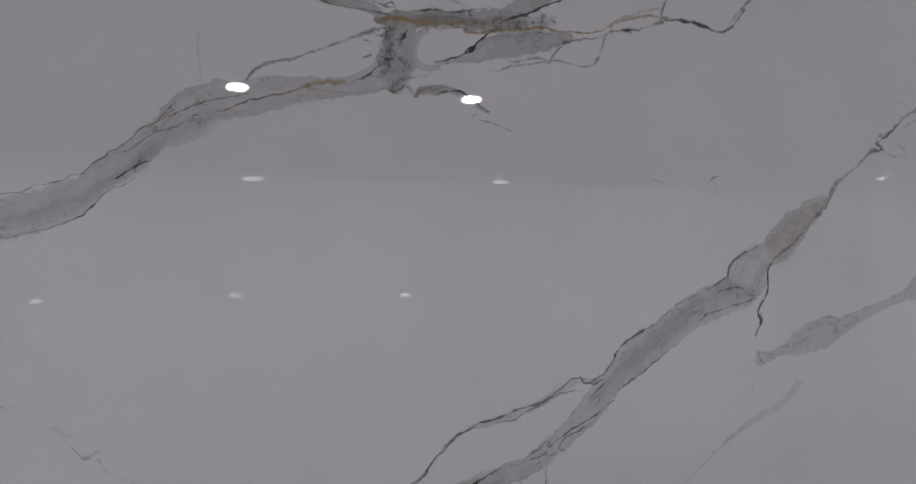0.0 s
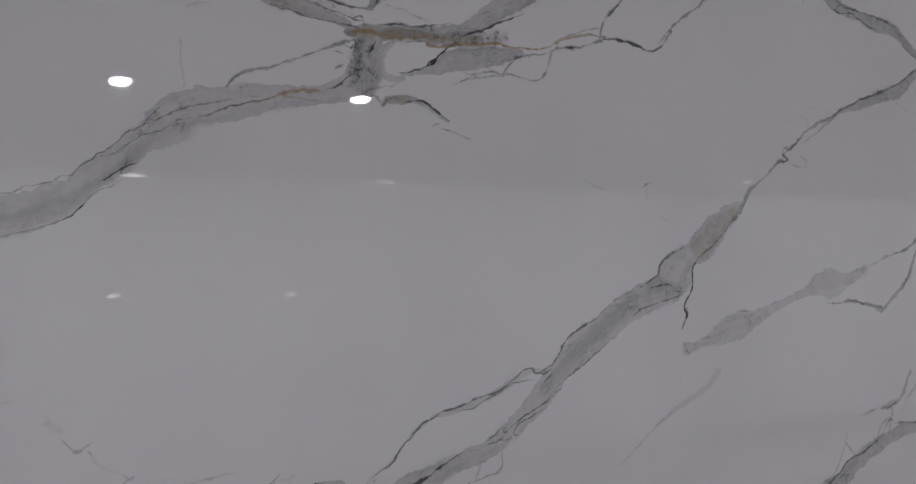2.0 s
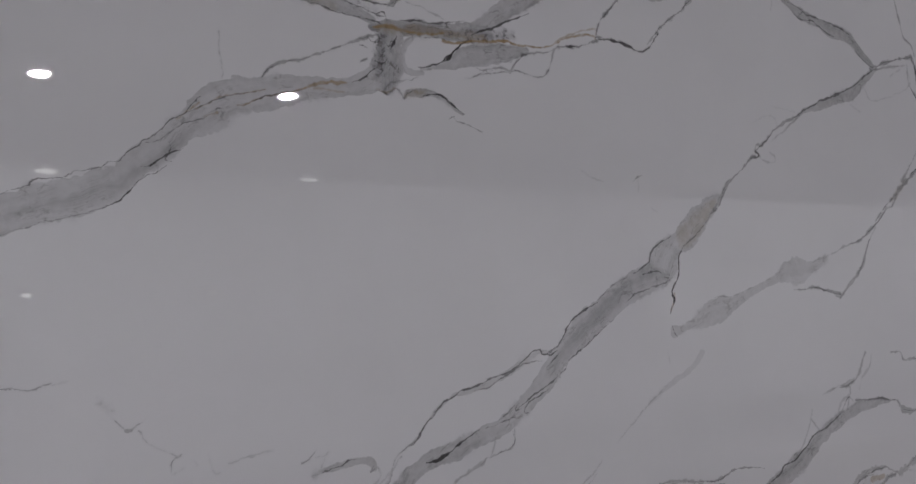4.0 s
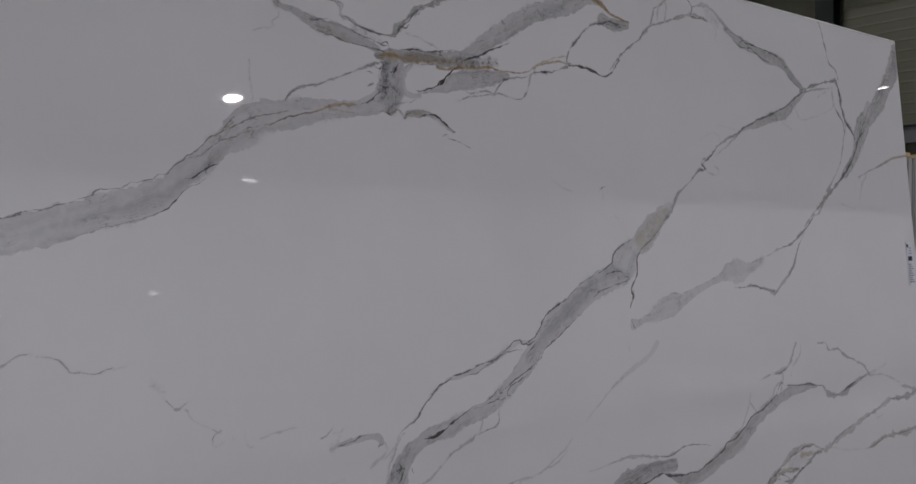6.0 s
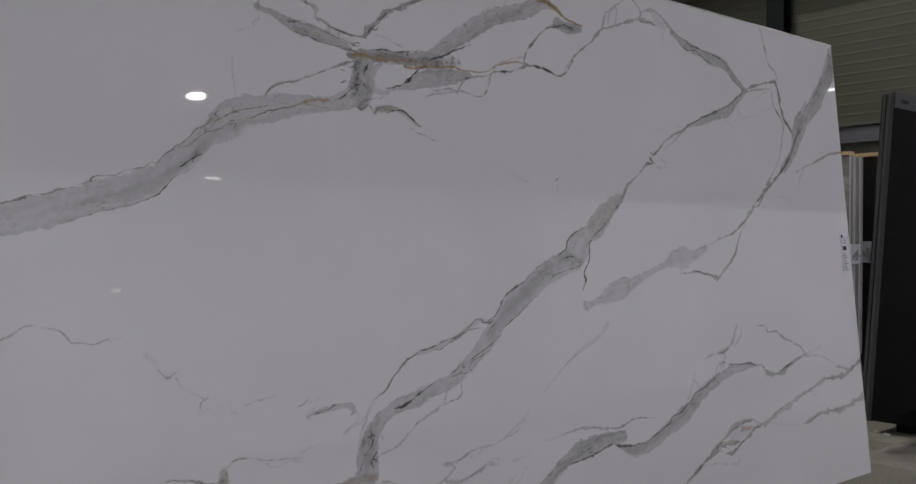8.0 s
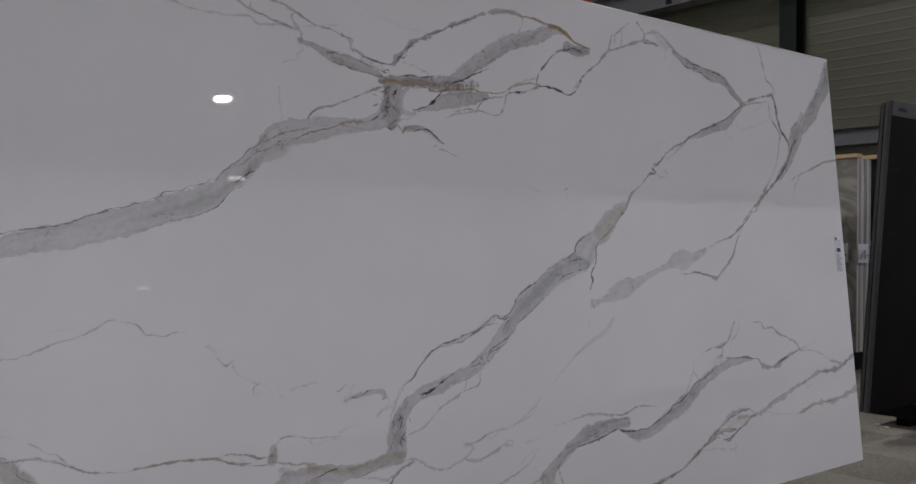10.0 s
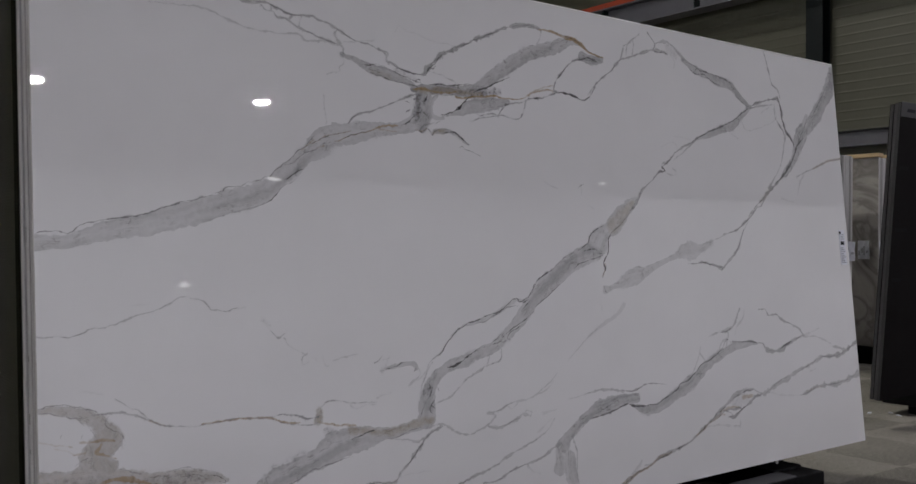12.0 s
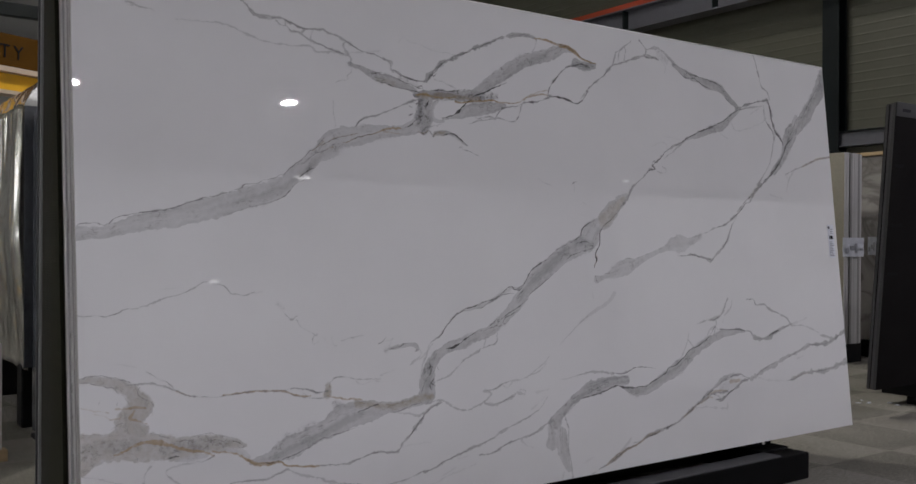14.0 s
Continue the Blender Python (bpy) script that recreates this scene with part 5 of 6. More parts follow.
vein("rust", 0.7, [(32.7, 24.3, 2.4), (36.1, 23.5, 2), (38.5, 22.9, 2), (40.9, 21.9, 2), (42.6, 20.7, 2.5)])
vein("rust", 0.4, [(-1.2, 38.6, 1.2), (2, 38, 1.8), (4, 37.4, 1.2), (6.8, 36.7, 1)])
vein("rust", 0.25, [(3.3, 36.8, 1.2), (6.9, 35.4, 1.3)])
vein("crack", 0.6, [(-1.3, 45.1, 1), (2.2, 45.6, 1), (5.2, 45.7, 1), (8.4, 44.9, 1.1), (11.2, 44, 1.1), (12.6, 43.1, 1.1)])
vein("crack", 0.5, [(-0.3, 44.4, 1), (2.1, 44.2, 1), (5.5, 43.2, 1), (8.3, 42.1, 1.1), (9.2, 41.1, 1.1)])
vein("crack", 0.6, [(14.7, 42.8, 1.1), (13.9, 41.1, 1.1), (14.6, 39.6, 1.1), (16.8, 38.4, 1.1), (17.7, 36.9, 1.1), (18, 35.6, 1.1)])
vein("crack", 0.6, [(9.9, 40.8, 1.1), (11, 39.5, 1.1), (11.7, 37.8, 1.1)])
vein("crack", 0.5, [(7.4, 32.5, 1), (9.5, 33.7, 1.1), (10.9, 34, 1.1)])
vein("crack", 0.9, [(23, 23.5, 1.1), (21.5, 24, 1.1), (23.9, 24.1, 1.1), (23, 24.6, 1.1)])
vein("crack", 0.5, [(26.9, 28.4, 1.1), (28.4, 28.7, 1.1), (31.6, 28.9, 1.1), (34.7, 27.8, 1.2), (38.6, 27.1, 1.2)])
vein("crack", 0.9, [(36.2, 26.5, 1.2), (38.6, 26.2, 1.2), (40.5, 25.3, 1.2), (41.1, 24.2, 1.2), (39.4, 24.7, 1.2)])
vein("crack", 0.5, [(12.1, 26.3, 1.1), (13.5, 24.7, 1.1), (12.5, 24.7, 1.1)])
vein("crack", 0.5, [(9.1, 39, 1.1), (8.7, 37.8, 1.1)])
vein("crack", 0.4, [(4.8, 39.7, 1), (4.3, 38.9, 1)])
vein("crack", 0.5, [(16.5, 30.8, 1.1), (19.4, 29.7, 1.1), (21.6, 28.9, 1.1)])
vein("crack", 0.4, [(1.8, 29.7, 1), (3.2, 28.7, 1)])
vein("crack", 0.4, [(3.9, 30.1, 1), (4.8, 30.7, 1)])
vein("crack", 0.5, [(23.1, 27.9, 1.1), (26.1, 27.9, 1.1), (28.4, 27.4, 1.1)])
vein("crack", 0.5, [(30.7, 26.7, 1.1), (34.1, 26.7, 1.2), (36.7, 25.6, 1.2)])
vein("crack", 0.4, [(9.5, 32.6, 1.1), (11.3, 33.1, 1.1)])
vein("crack", 0.5, [(29, 21.7, 1.1), (31.3, 22.4, 1.1), (33.1, 23.4, 1.1)])
vein("band", 0.72, [(150.4, 19.5, 25.5), (151.8, 21.2, 19.2), (154.7, 23.1, 14.7), (158.6, 25.7, 16), (163.1, 27.4, 18.2), (168.3, 28.7, 26.6), (174.2, 29.7, 24.7), (180.2, 30.2, 18), (184.4, 30.3, 17.4)])
vein("band", 0.62, [(181.5, 28.5, 2.2), (186.6, 26.5, 12.3), (191.4, 25.9, 17), (197.4, 26.8, 16.2), (204.1, 29.8, 18.1), (209.6, 31.8, 23.5), (215.3, 34.4, 22.8), (221.2, 38, 20.2), (228.3, 40.8, 16.7), (236.6, 43.4, 15.9), (243.5, 43.9, 9.9), (251.4, 44, 4.8)])
vein("core", 0.8, [(160.4, 26.2, 9.8), (166.7, 28.4, 10.2), (173.5, 30.5, 9.9), (180, 31.1, 7.7)])
vein("core", 0.8, [(197.5, 27.2, 7), (204.5, 29.7, 9.3), (213.5, 34.1, 11.2), (220.7, 37.8, 11.4)])
vein("band", 0.45, [(147.5, 19.1, 6.3), (148.2, 14.9, 18.6), (148.1, 12.7, 25.3)])
vein("band", 0.42, [(152.7, 14.8, 25.7), (152.7, 11.1, 22.2), (153.4, 7.2, 19.5), (154.9, 3.2, 9.6)])
vein("line", 0.42, [(154, 21.4, 2.2), (155.5, 18, 2.2), (155.7, 14.1, 2.2), (155.1, 10.3, 2.2), (155.8, 6.4, 2.7), (156.3, 2.5, 3.6), (156.5, -1.2, 3.6)])
vein("line", 0.2, [(152.7, 2.8, 2.4), (151.4, -0.1, 2.4)])
vein("line", 0.42, [(153.8, 32.7, 1.8), (158.2, 33.3, 2.6), (163.2, 33.9, 3.7), (169.5, 34.3, 5.5), (175.9, 33.6, 5.6), (181.1, 32.7, 5.7), (186.6, 33.2, 5.8)])
vein("crack", 0.5, [(175.9, 33.8, 1.6), (182.5, 32.6, 1.6), (187.2, 33.6, 1.7), (189.5, 34, 1.7), (193.7, 34, 1.7), (199.3, 33.1, 1.7)])
vein("crack", 0.8, [(162.3, 25.8, 1.8), (166.1, 26, 1.9), (171.3, 27, 1.9), (175.3, 27.7, 1.9), (179.4, 28.7, 1.9), (183.3, 27.8, 2), (187.4, 27.4, 2), (191.6, 27.6, 2), (194.4, 27.3, 2)])
vein("crack", 0.5, [(164.9, 26.8, 1.5), (170.2, 28.8, 1.6), (174.2, 29.6, 1.6)])
vein("crack", 0.4, [(166.5, 30.1, 1.6), (173.1, 31.5, 1.6)])
vein("crack", 0.8, [(194.4, 27.3, 2), (200.4, 29.6, 2.1), (205, 31.4, 2.1), (206.7, 33.1, 2.1), (210.4, 33.7, 2.2), (214.7, 36.1, 2.2), (219.8, 39.2, 2.2), (224.7, 40.1, 2.3), (229.9, 42.7, 2.3)])
vein("crack", 0.6, [(157.4, 25.7, 1.5), (161.2, 27, 1.5)])
vein("crack", 0.5, [(159.2, 24.1, 1.5), (155.9, 22.1, 1.5)])
vein("line", 0.3, [(209.7, 32.8, 2.1), (214.2, 37.1, 2.9), (216.8, 40.8, 3.2), (218.1, 43.2, 2.2), (218.9, 44.9, 1.7)])
vein("line", 0.34, [(218, 42.6, 4.2), (220.8, 39.9, 4.2)])
vein("line", 0.34, [(228.1, 41.8, 4.3), (230.9, 45.6, 4.3), (233.7, 46.8, 4.4)])
vein("line", 0.34, [(233.4, 44.4, 3.3), (234.9, 48.3, 4.4), (234.1, 49.4, 4.4)])
vein("line", 0.42, [(224.1, 48, 3.3), (229.1, 49.3, 4.3), (234.1, 49.6, 6.2), (238.4, 51.1, 6.3), (240.8, 54.1, 8.4), (242.6, 56.8, 6.4)])
vein("line", 0.3, [(240.4, 51, 4.5), (244.2, 53.5, 6.4), (245.2, 56.1, 4.5)])
vein("line", 0.24, [(240.4, 51, 2.9), (238.9, 48.1, 2.9)])
vein("crack", 0.6, [(230.7, 43.6, 1.9), (233.7, 46.4, 1.9), (235.9, 45.2, 1.9)])
vein("crack", 0.5, [(230.1, 49, 1.9), (234.8, 49.5, 1.9), (238.7, 50.9, 2)])
vein("line", 0.5, [(254.1, 56.5, 2.5), (258.4, 56.1, 3.3), (259.9, 54.1, 5.6), (264.8, 54.3, 3.7), (268.2, 52.2, 4.8), (273.6, 50.2, 4.9), (279.1, 48.1, 5.8), (281.5, 45.8, 7.6)])
vein("line", 0.5, [(236.9, 45.4, 4.4), (245.4, 44.8, 4.5), (250.5, 44.2, 3.5), (254.8, 43.9, 3.5), (256.6, 41.7, 8.8), (260.8, 40.3, 11.1), (266.4, 40.6, 9.6), (270.5, 42.4, 7.4), (274.5, 43.6, 5.8), (280.6, 45, 7.6), (282.6, 45.3, 5.3)])
vein("crack", 0.6, [(238.6, 45.3, 2), (247.1, 44.9, 2), (254.1, 44, 2)])
vein("crack", 0.75, [(265.7, 40.8, 2.2), (270.6, 42.8, 3.4), (273.3, 43.5, 2)])
vein("line", 0.24, [(282.6, 45.3, 3.8), (288.9, 46.4, 2.7), (293.1, 47.3, 2.7)])
vein("line", 0.3, [(281.4, 44.9, 3.8), (290.5, 44.3, 3.9), (296.5, 42.6, 4), (300.4, 41, 2.8)])
vein("line", 0.42, [(301.5, 40, 5.2), (306.4, 38.7, 7.5), (310.6, 37.7, 7.6), (315.3, 39.2, 8.3)])
vein("line", 0.52, [(293.3, 36.1, 5.1), (301.7, 36.1, 7.4), (308.2, 36.3, 10.7), (313.8, 38.6, 11.4), (322.3, 40.8, 11.7)])
vein("line", 0.4, [(293.3, 36.1, 7.2), (289, 34.9, 7.8), (284.7, 33.5, 9.4), (278.6, 32.5, 7.5), (272.5, 30.9, 9.1), (268.5, 29.5, 9.6), (262.6, 28, 11.1), (256.9, 26.1, 10.9), (253.1, 25, 7)])
vein("crack", 0.4, [(268.6, 30.2, 2.1), (262.7, 28.6, 2.1), (256.9, 26.1, 2)])
vein("line", 0.22, [(284.3, 30.9, 3.2), (288.5, 31.6, 3.3)])
vein("line", 0.45, [(253.1, 25, 6.5), (248.1, 27, 6.4), (246.4, 27.5, 6.4), (241.2, 27.3, 8.4), (235.9, 26.2, 8.2), (232.3, 24.2, 6.6), (228.8, 22.6, 8), (225.3, 20.5, 9.9), (220.2, 18.2, 8.3), (216.8, 16.4, 8.2), (212.9, 14.4, 6.2)])
vein("line", 0.55, [(251.3, 25, 5.4), (247.7, 24.6, 6.4), (243.9, 22.3, 6.8), (239.6, 20.8, 6.7), (234.9, 18.8, 6.6), (231.6, 18.8, 4.6)])
vein("line", 0.5, [(228.7, 21.5, 4), (232, 21.7, 4.3), (235.2, 21.3, 4.4), (238.6, 21.5, 4.4)])
vein("rust", 0.5, [(227, 21.3, 4), (232.1, 22.3, 4.1), (237.6, 21.6, 4.1)])
vein("rust", 0.45, [(240.8, 24.9, 7.3), (246, 25.1, 6.3)])
vein("rust", 0.5, [(227.6, 20.6, 4), (220.2, 17.9, 3.9)])
vein("crack", 0.65, [(237.6, 26, 1.9), (242.9, 27.1, 2), (247.4, 27.4, 2)])
vein("crack", 0.75, [(245, 22.8, 2), (237.4, 20.1, 1.9), (232.6, 18.7, 1.9)])
vein("haze", 0.22, [(235.5, 23.3, 18), (242.5, 24.5, 18.3)])
vein("crack", 0.6, [(226.2, 19.8, 1.9), (230.3, 21.3, 1.9), (234, 19.5, 1.9)])
vein("line", 0.26, [(220, 16.9, 3.2), (226.4, 16.7, 3.2), (232.8, 15.7, 3.3), (237.7, 15.1, 5.7), (238, 17, 2.1)])
vein("line", 0.45, [(220.8, 18.5, 6.9), (217.3, 16.2, 6.8), (212.9, 14.5, 6.8), (208.9, 12.8, 3.3), (205.1, 11.8, 7.6), (201.9, 11.3, 4.5), (197.9, 10.7, 6.5), (193.3, 9.8, 7.9), (189.6, 8.2, 4.4), (184.2, 6.8, 5.3), (181.2, 6.1, 7.6), (177.7, 4.6, 9.5), (173.9, 3.1, 6.1), (169.6, 1.7, 2.3), (164, -0.7, 2)])
vein("rust", 0.55, [(219, 17.1, 4.7), (212.9, 14.5, 4.7)])
vein("rust", 0.6, [(199.4, 10.7, 3), (193.3, 9.8, 5.4), (189.6, 8.2, 3.4), (184.2, 6.8, 4.3), (179.7, 5.5, 7.1), (175.3, 3.7, 7), (171.9, 2.3, 2.8)])
vein("line", 0.35, [(190.2, 8.7, 2.4), (185.8, 8.2, 2.4)])
vein("crack", 0.8, [(206.3, 12.3, 2), (204.1, 11.7, 3.3), (201.9, 11.3, 1.8)])
vein("crack", 0.7, [(199.4, 10.7, 1.9), (195.7, 9.9, 1.9), (192.6, 9.2, 1.8)])
vein("line", 0.24, [(179.3, 6.4, 4.3), (182.9, 8.3, 4.3), (184.5, 9.8, 2.2)])
vein("line", 0.14, [(161.7, 4.3, 2.5), (165.9, 5.5, 2.5)])
vein("line", 0.45, [(322.2, 27.8, 11), (310.7, 25.8, 15.7), (301.8, 24.6, 12.9), (293.5, 24.8, 10.2), (287.3, 24.5, 7.7), (281.1, 23.2, 6.1), (277, 22.5, 3.7)])
vein("rust", 0.25, [(291.4, 24.7, 3.9), (281.1, 23.6, 3.8)])
vein("crack", 0.4, [(288.5, 24.4, 2.2), (283.1, 23.4, 2.2), (277, 22.5, 2.2)])
vein("line", 0.1, [(277, 22.5, 3.2), (263.8, 23.7, 3.1), (256.8, 25.7, 3)])
vein("crack", 0.55, [(220.2, 17.9, 1.8), (224.3, 20.6, 1.9), (227.7, 21.8, 1.9), (231.6, 23.5, 1.9)])
vein("crack", 0.55, [(216.8, 16, 1.8), (220.2, 17.9, 1.8), (224.2, 19.3, 1.9)])
vein("crack", 0.5, [(232.6, 23.8, 1.9), (236.9, 25.7, 1.9), (241.7, 26.2, 2)])
vein("crack", 0.55, [(221.1, 18.5, 2), (217.6, 16.6, 2), (213.6, 14.9, 2)])
vein("crack", 0.5, [(188.7, 8.1, 1.8), (184.2, 7, 1.8), (180, 5.5, 1.8), (175.3, 3.5, 1.8)])
vein("rust", 0.4, [(220.8, 18.2, 2.9), (225.6, 20.3, 3), (229.4, 20, 3)])
vein("crack", 0.35, [(308.2, 36.5, 2.4), (313.8, 38.4, 2.4), (318.5, 39.9, 2.4)])
vein("crack", 0.35, [(294.5, 36, 2.3), (301.7, 35.9, 2.3), (308.2, 36.3, 2.3)])
vein("crack", 0.4, [(289, 35.1, 2.2), (282.7, 33.2, 2.2), (276.5, 31.6, 2.2)])
vein("crack", 0.3, [(310.7, 26, 2.4), (301.9, 24.8, 2.3), (293.5, 24.8, 2.3)])
vein("crack", 0.35, [(121.8, 32, 1.5), (125.5, 32.2, 1.5), (128.9, 33.5, 1.6), (131.8, 34, 1.6)])
vein("crack", 0.35, [(124.9, 27.3, 1.5), (129, 28, 1.6), (133.4, 29.4, 1.6)])
vein("crack", 0.4, [(94.7, 9.8, 1.4), (100.1, 10.6, 1.4), (104.4, 12, 1.4), (109.7, 13.5, 1.5), (115.6, 14.9, 1.5)])
vein("crack", 0.35, [(122.2, 12.3, 1.5), (126.5, 13.4, 1.5), (130.4, 15, 1.6), (134.7, 15.4, 1.6)])
vein("crack", 0.4, [(84.6, 17.6, 1.4), (80.7, 18, 1.3), (76.8, 17.2, 1.3), (73.4, 16.2, 1.3)])
vein("crack", 0.4, [(56.8, 142.4, 1.3), (59.5, 141.6, 1.3), (63.1, 140.5, 1.3), (66.8, 140.5, 1.4)])
vein("crack", 0.35, [(76.8, 138.5, 1.4), (79.5, 137.5, 1.4), (83, 135.9, 1.4), (87.5, 135.4, 1.4), (92.7, 133.5, 1.5)])
vein("crack", 0.35, [(66.1, 137, 1.4), (69, 136.2, 1.4), (74.1, 134.9, 1.4), (77.8, 134.3, 1.4)])
vein("crack", 0.45, [(112.8, 136.4, 1.6), (119.9, 139.7, 1.6), (127.7, 143.1, 1.6), (134.2, 146.3, 1.7)])
vein("band", 0.3, [(181.5, 60.8, 8), (179.1, 58.8, 7.9), (175.8, 57, 6.5), (171.7, 55.1, 6.4), (167.6, 53.2, 4.6), (163.6, 51.2, 3.1)])
vein("line", 0.28, [(167.6, 53.2, 4.2), (163.6, 51.2, 3.1), (159.7, 48.3, 2.3), (154.5, 44.7, 1.6)])
vein("line", 0.34, [(149.4, 41.2, 1.6), (146.9, 39, 3.9), (144.4, 37.6, 3.1), (140.8, 35.5, 1.9)])
vein("line", 0.2, [(170.5, 61.7, 2.3), (170.8, 59.5, 2.3)])
vein("line", 0.14, [(142.1, 29.8, 2.1), (147.2, 30.2, 2.1)])
vein("line", 0.1, [(145.8, 27.5, 2.1), (139.8, 24.2, 2.1)])
vein("line", 0.25, [(149.3, 100.1, 1.4), (151.7, 99.1, 1.4), (154.8, 98.5, 1.4)])
vein("crack", 0.45, [(163.8, 98.6, 1.4), (165.2, 99.5, 1.4), (166.9, 99.9, 1.4)])
vein("line", 0.25, [(165.2, 99.3, 1.5), (165.4, 96.7, 1.5)])
vein("line", 0.25, [(168.8, 92.9, 1.5), (170.1, 92.2, 1.5)])


# the tone of each print fades from vein to vein
for key in [k for k in EXTRA if k.endswith("_tone")]:
    for axis in (0, 1, 0, 1):
        run = np.cumsum(np.pad(EXTRA[key], [(4, 3) if i == axis else (0, 0) for i in (0, 1)], "edge"), axis)
        width = EXTRA[key].shape[axis]
        EXTRA[key] = (np.take(run, range(7, 7 + width), axis) - np.take(run, range(0, width), axis)) / 7


def porcelain(veined=True):
    """Polished white porcelain. The veins' fields give the outline, the nodes the ragged edge, grain and colour."""
    m, t, b = nodes_of("polished_veined_porcelain" if veined else "polished_white_porcelain")
    where = t.nodes.new("ShaderNodeTexCoord").outputs["Object"]

    def noise_at(scale, detail=3.0, turn=0.0, stretch=(1, 1, 1), rough=0.55):
        lay = t.nodes.new("ShaderNodeMapping")
        lay.vector_type = "TEXTURE" if turn else "POINT"
        lay.inputs["Rotation"].default_value = (0, turn, 0)
        lay.inputs["Scale"].default_value = stretch
        t.links.new(where, lay.inputs[0])
        n = add(t, "ShaderNodeTexNoise", Scale=scale, Detail=detail, Roughness=rough)
        t.links.new(lay.outputs[0], n.inputs["Vector"])
        return n.outputs[0]

    def ramp(x, lo, hi, a=0.0, c=1.0, smooth=True):
        n = t.nodes.new("ShaderNodeMapRange")
        n.interpolation_type = "SMOOTHSTEP" if smooth else "LINEAR"
        t.links.new(x, n.inputs[0])
        for i, v in enumerate((lo, hi, a, c)):
            n.inputs[i + 1].default_value = v
        return n.outputs[0]

    def attribute(name):
        n = t.nodes.new("ShaderNodeAttribute")
        n.attribute_name = name
        return n.outputs["Fac"]

    def jitter(x, *pairs):
        for n, size in pairs:
            off = math_node(t, "MULTIPLY_ADD", n, size)
            off.node.inputs[2].default_value = -size / 2
            x = math_node(t, "ADD", x, off)
        return x

    def flow(kind, along, across, detail=4.0, rough=0.6, texture="ShaderNodeTexNoise"):
        """Texture laid along the run of a vein."""
        mix = t.nodes.new("ShaderNodeCombineXYZ")
        t.links.new(math_node(t, "MULTIPLY", attribute(kind + "_along"), along), mix.inputs[0])
        t.links.new(math_node(t, "MULTIPLY", attribute(kind + "_across"), across), mix.inputs[1])
        bent = t.nodes.new("ShaderNodeVectorMath")
        bent.operation = "MULTIPLY_ADD"
        t.links.new(swirl, bent.inputs[0])
        bent.inputs[1].default_value = (1.1, 1.1, 0)
        t.links.new(mix.outputs[0], bent.inputs[2])
        n = t.nodes.new(texture)
        n.inputs["Scale"].default_value = 1.0
        if texture == "ShaderNodeTexNoise":
            n.inputs["Detail"].default_value, n.inputs["Roughness"].default_value = detail, rough
        else:
            n.feature = "DISTANCE_TO_EDGE"
        t.links.new(bent.outputs[0], n.inputs["Vector"])
        return n.outputs[0]

    times = lambda *xs: xs[0] if len(xs) == 1 else math_node(t, "MULTIPLY", xs[0], times(*xs[1:]))
    cloud, mid, fine, big = noise_at(2.2, 4), noise_at(85, 4), noise_at(330, 2), noise_at(13, 4)
    colour = mix_colour(t, ramp(cloud, 0.35, 0.65), (0.775, 0.770, 0.775), (0.80, 0.795, 0.80))
    if veined:
        turn = add(t, "ShaderNodeTexNoise", Scale=22.0, Detail=2.0)
        t.links.new(where, turn.inputs["Vector"])
        swirl = turn.outputs["Color"]
        wisp, soft_wave = noise_at(38, 6, rough=0.7), noise_at(42, 1.5)
        body, line, rust, haze, clay = (attribute(k) for k in ("band", "line", "rust", "haze", "clay"))
        tone = attribute("band_tone")
        ridge = lambda x, centre, sharp, top=1.0: math_node(t, "SUBTRACT", top, times(math_node(t, "ABSOLUTE", math_node(t, "ADD", x, -centre)), sharp), True)
        # cloudy knots
        puff = times(ramp(jitter(haze, (wisp, 0.022), (mid, 0.008)), -0.008, 0.010), attribute("haze_tone"))
        colour = mix_colour(t, times(puff, ramp(wisp, 0.34, 0.62, 0.35, 1.0)), colour, (0.36, 0.355, 0.36))
        # broad grey veins, streaked along their run
        edge = jitter(body, (mid, 0.0022), (fine, 0.0010), (soft_wave, 0.0035))
        frayed = jitter(body, (wisp, 0.012), (mid, 0.004))
        loose = ramp(big, 0.51, 0.65)
        crisp = ramp(edge, -0.0016, 0.0022)
        mask = math_node(t, "ADD", times(crisp, math_node(t, "SUBTRACT", 1.0, loose)), times(ramp(frayed, -0.007, 0.008), loose))
        halo = times(ramp(jitter(body, (big, 0.02)), -0.014, 0.003), tone, ramp(big, 0.40, 0.70))
        colour = mix_colour(t, times(halo, 0.16), colour, (0.52, 0.52, 0.53))
        streak, thread = flow("band", 2.6, 46.0, 3.0, 0.5), flow("band", 7.0, 150.0, 3.0)
        dense = times(mask, ramp(tone, 0.0, 0.8, 0.0, 0.95, False), ramp(streak, 0.30, 0.68, 0.60, 1.0), ramp(mid, 0.30, 0.66, 0.80, 1.0))
        colour = mix_colour(t, dense, colour, (0.35, 0.346, 0.352))
        heart = times(ramp(jitter(attribute("core"), (wisp, 0.014), (mid, 0.006)), -0.006, 0.007), attribute("core_tone"), ramp(streak, 0.28, 0.62, 0.5, 1.0))
        colour = mix_colour(t, times(heart, 0.42), colour, (0.31, 0.305, 0.31))
        deep = times(mask, tone, ramp(streak, 0.52, 0.66), ramp(big, 0.42, 0.60), 0.4)
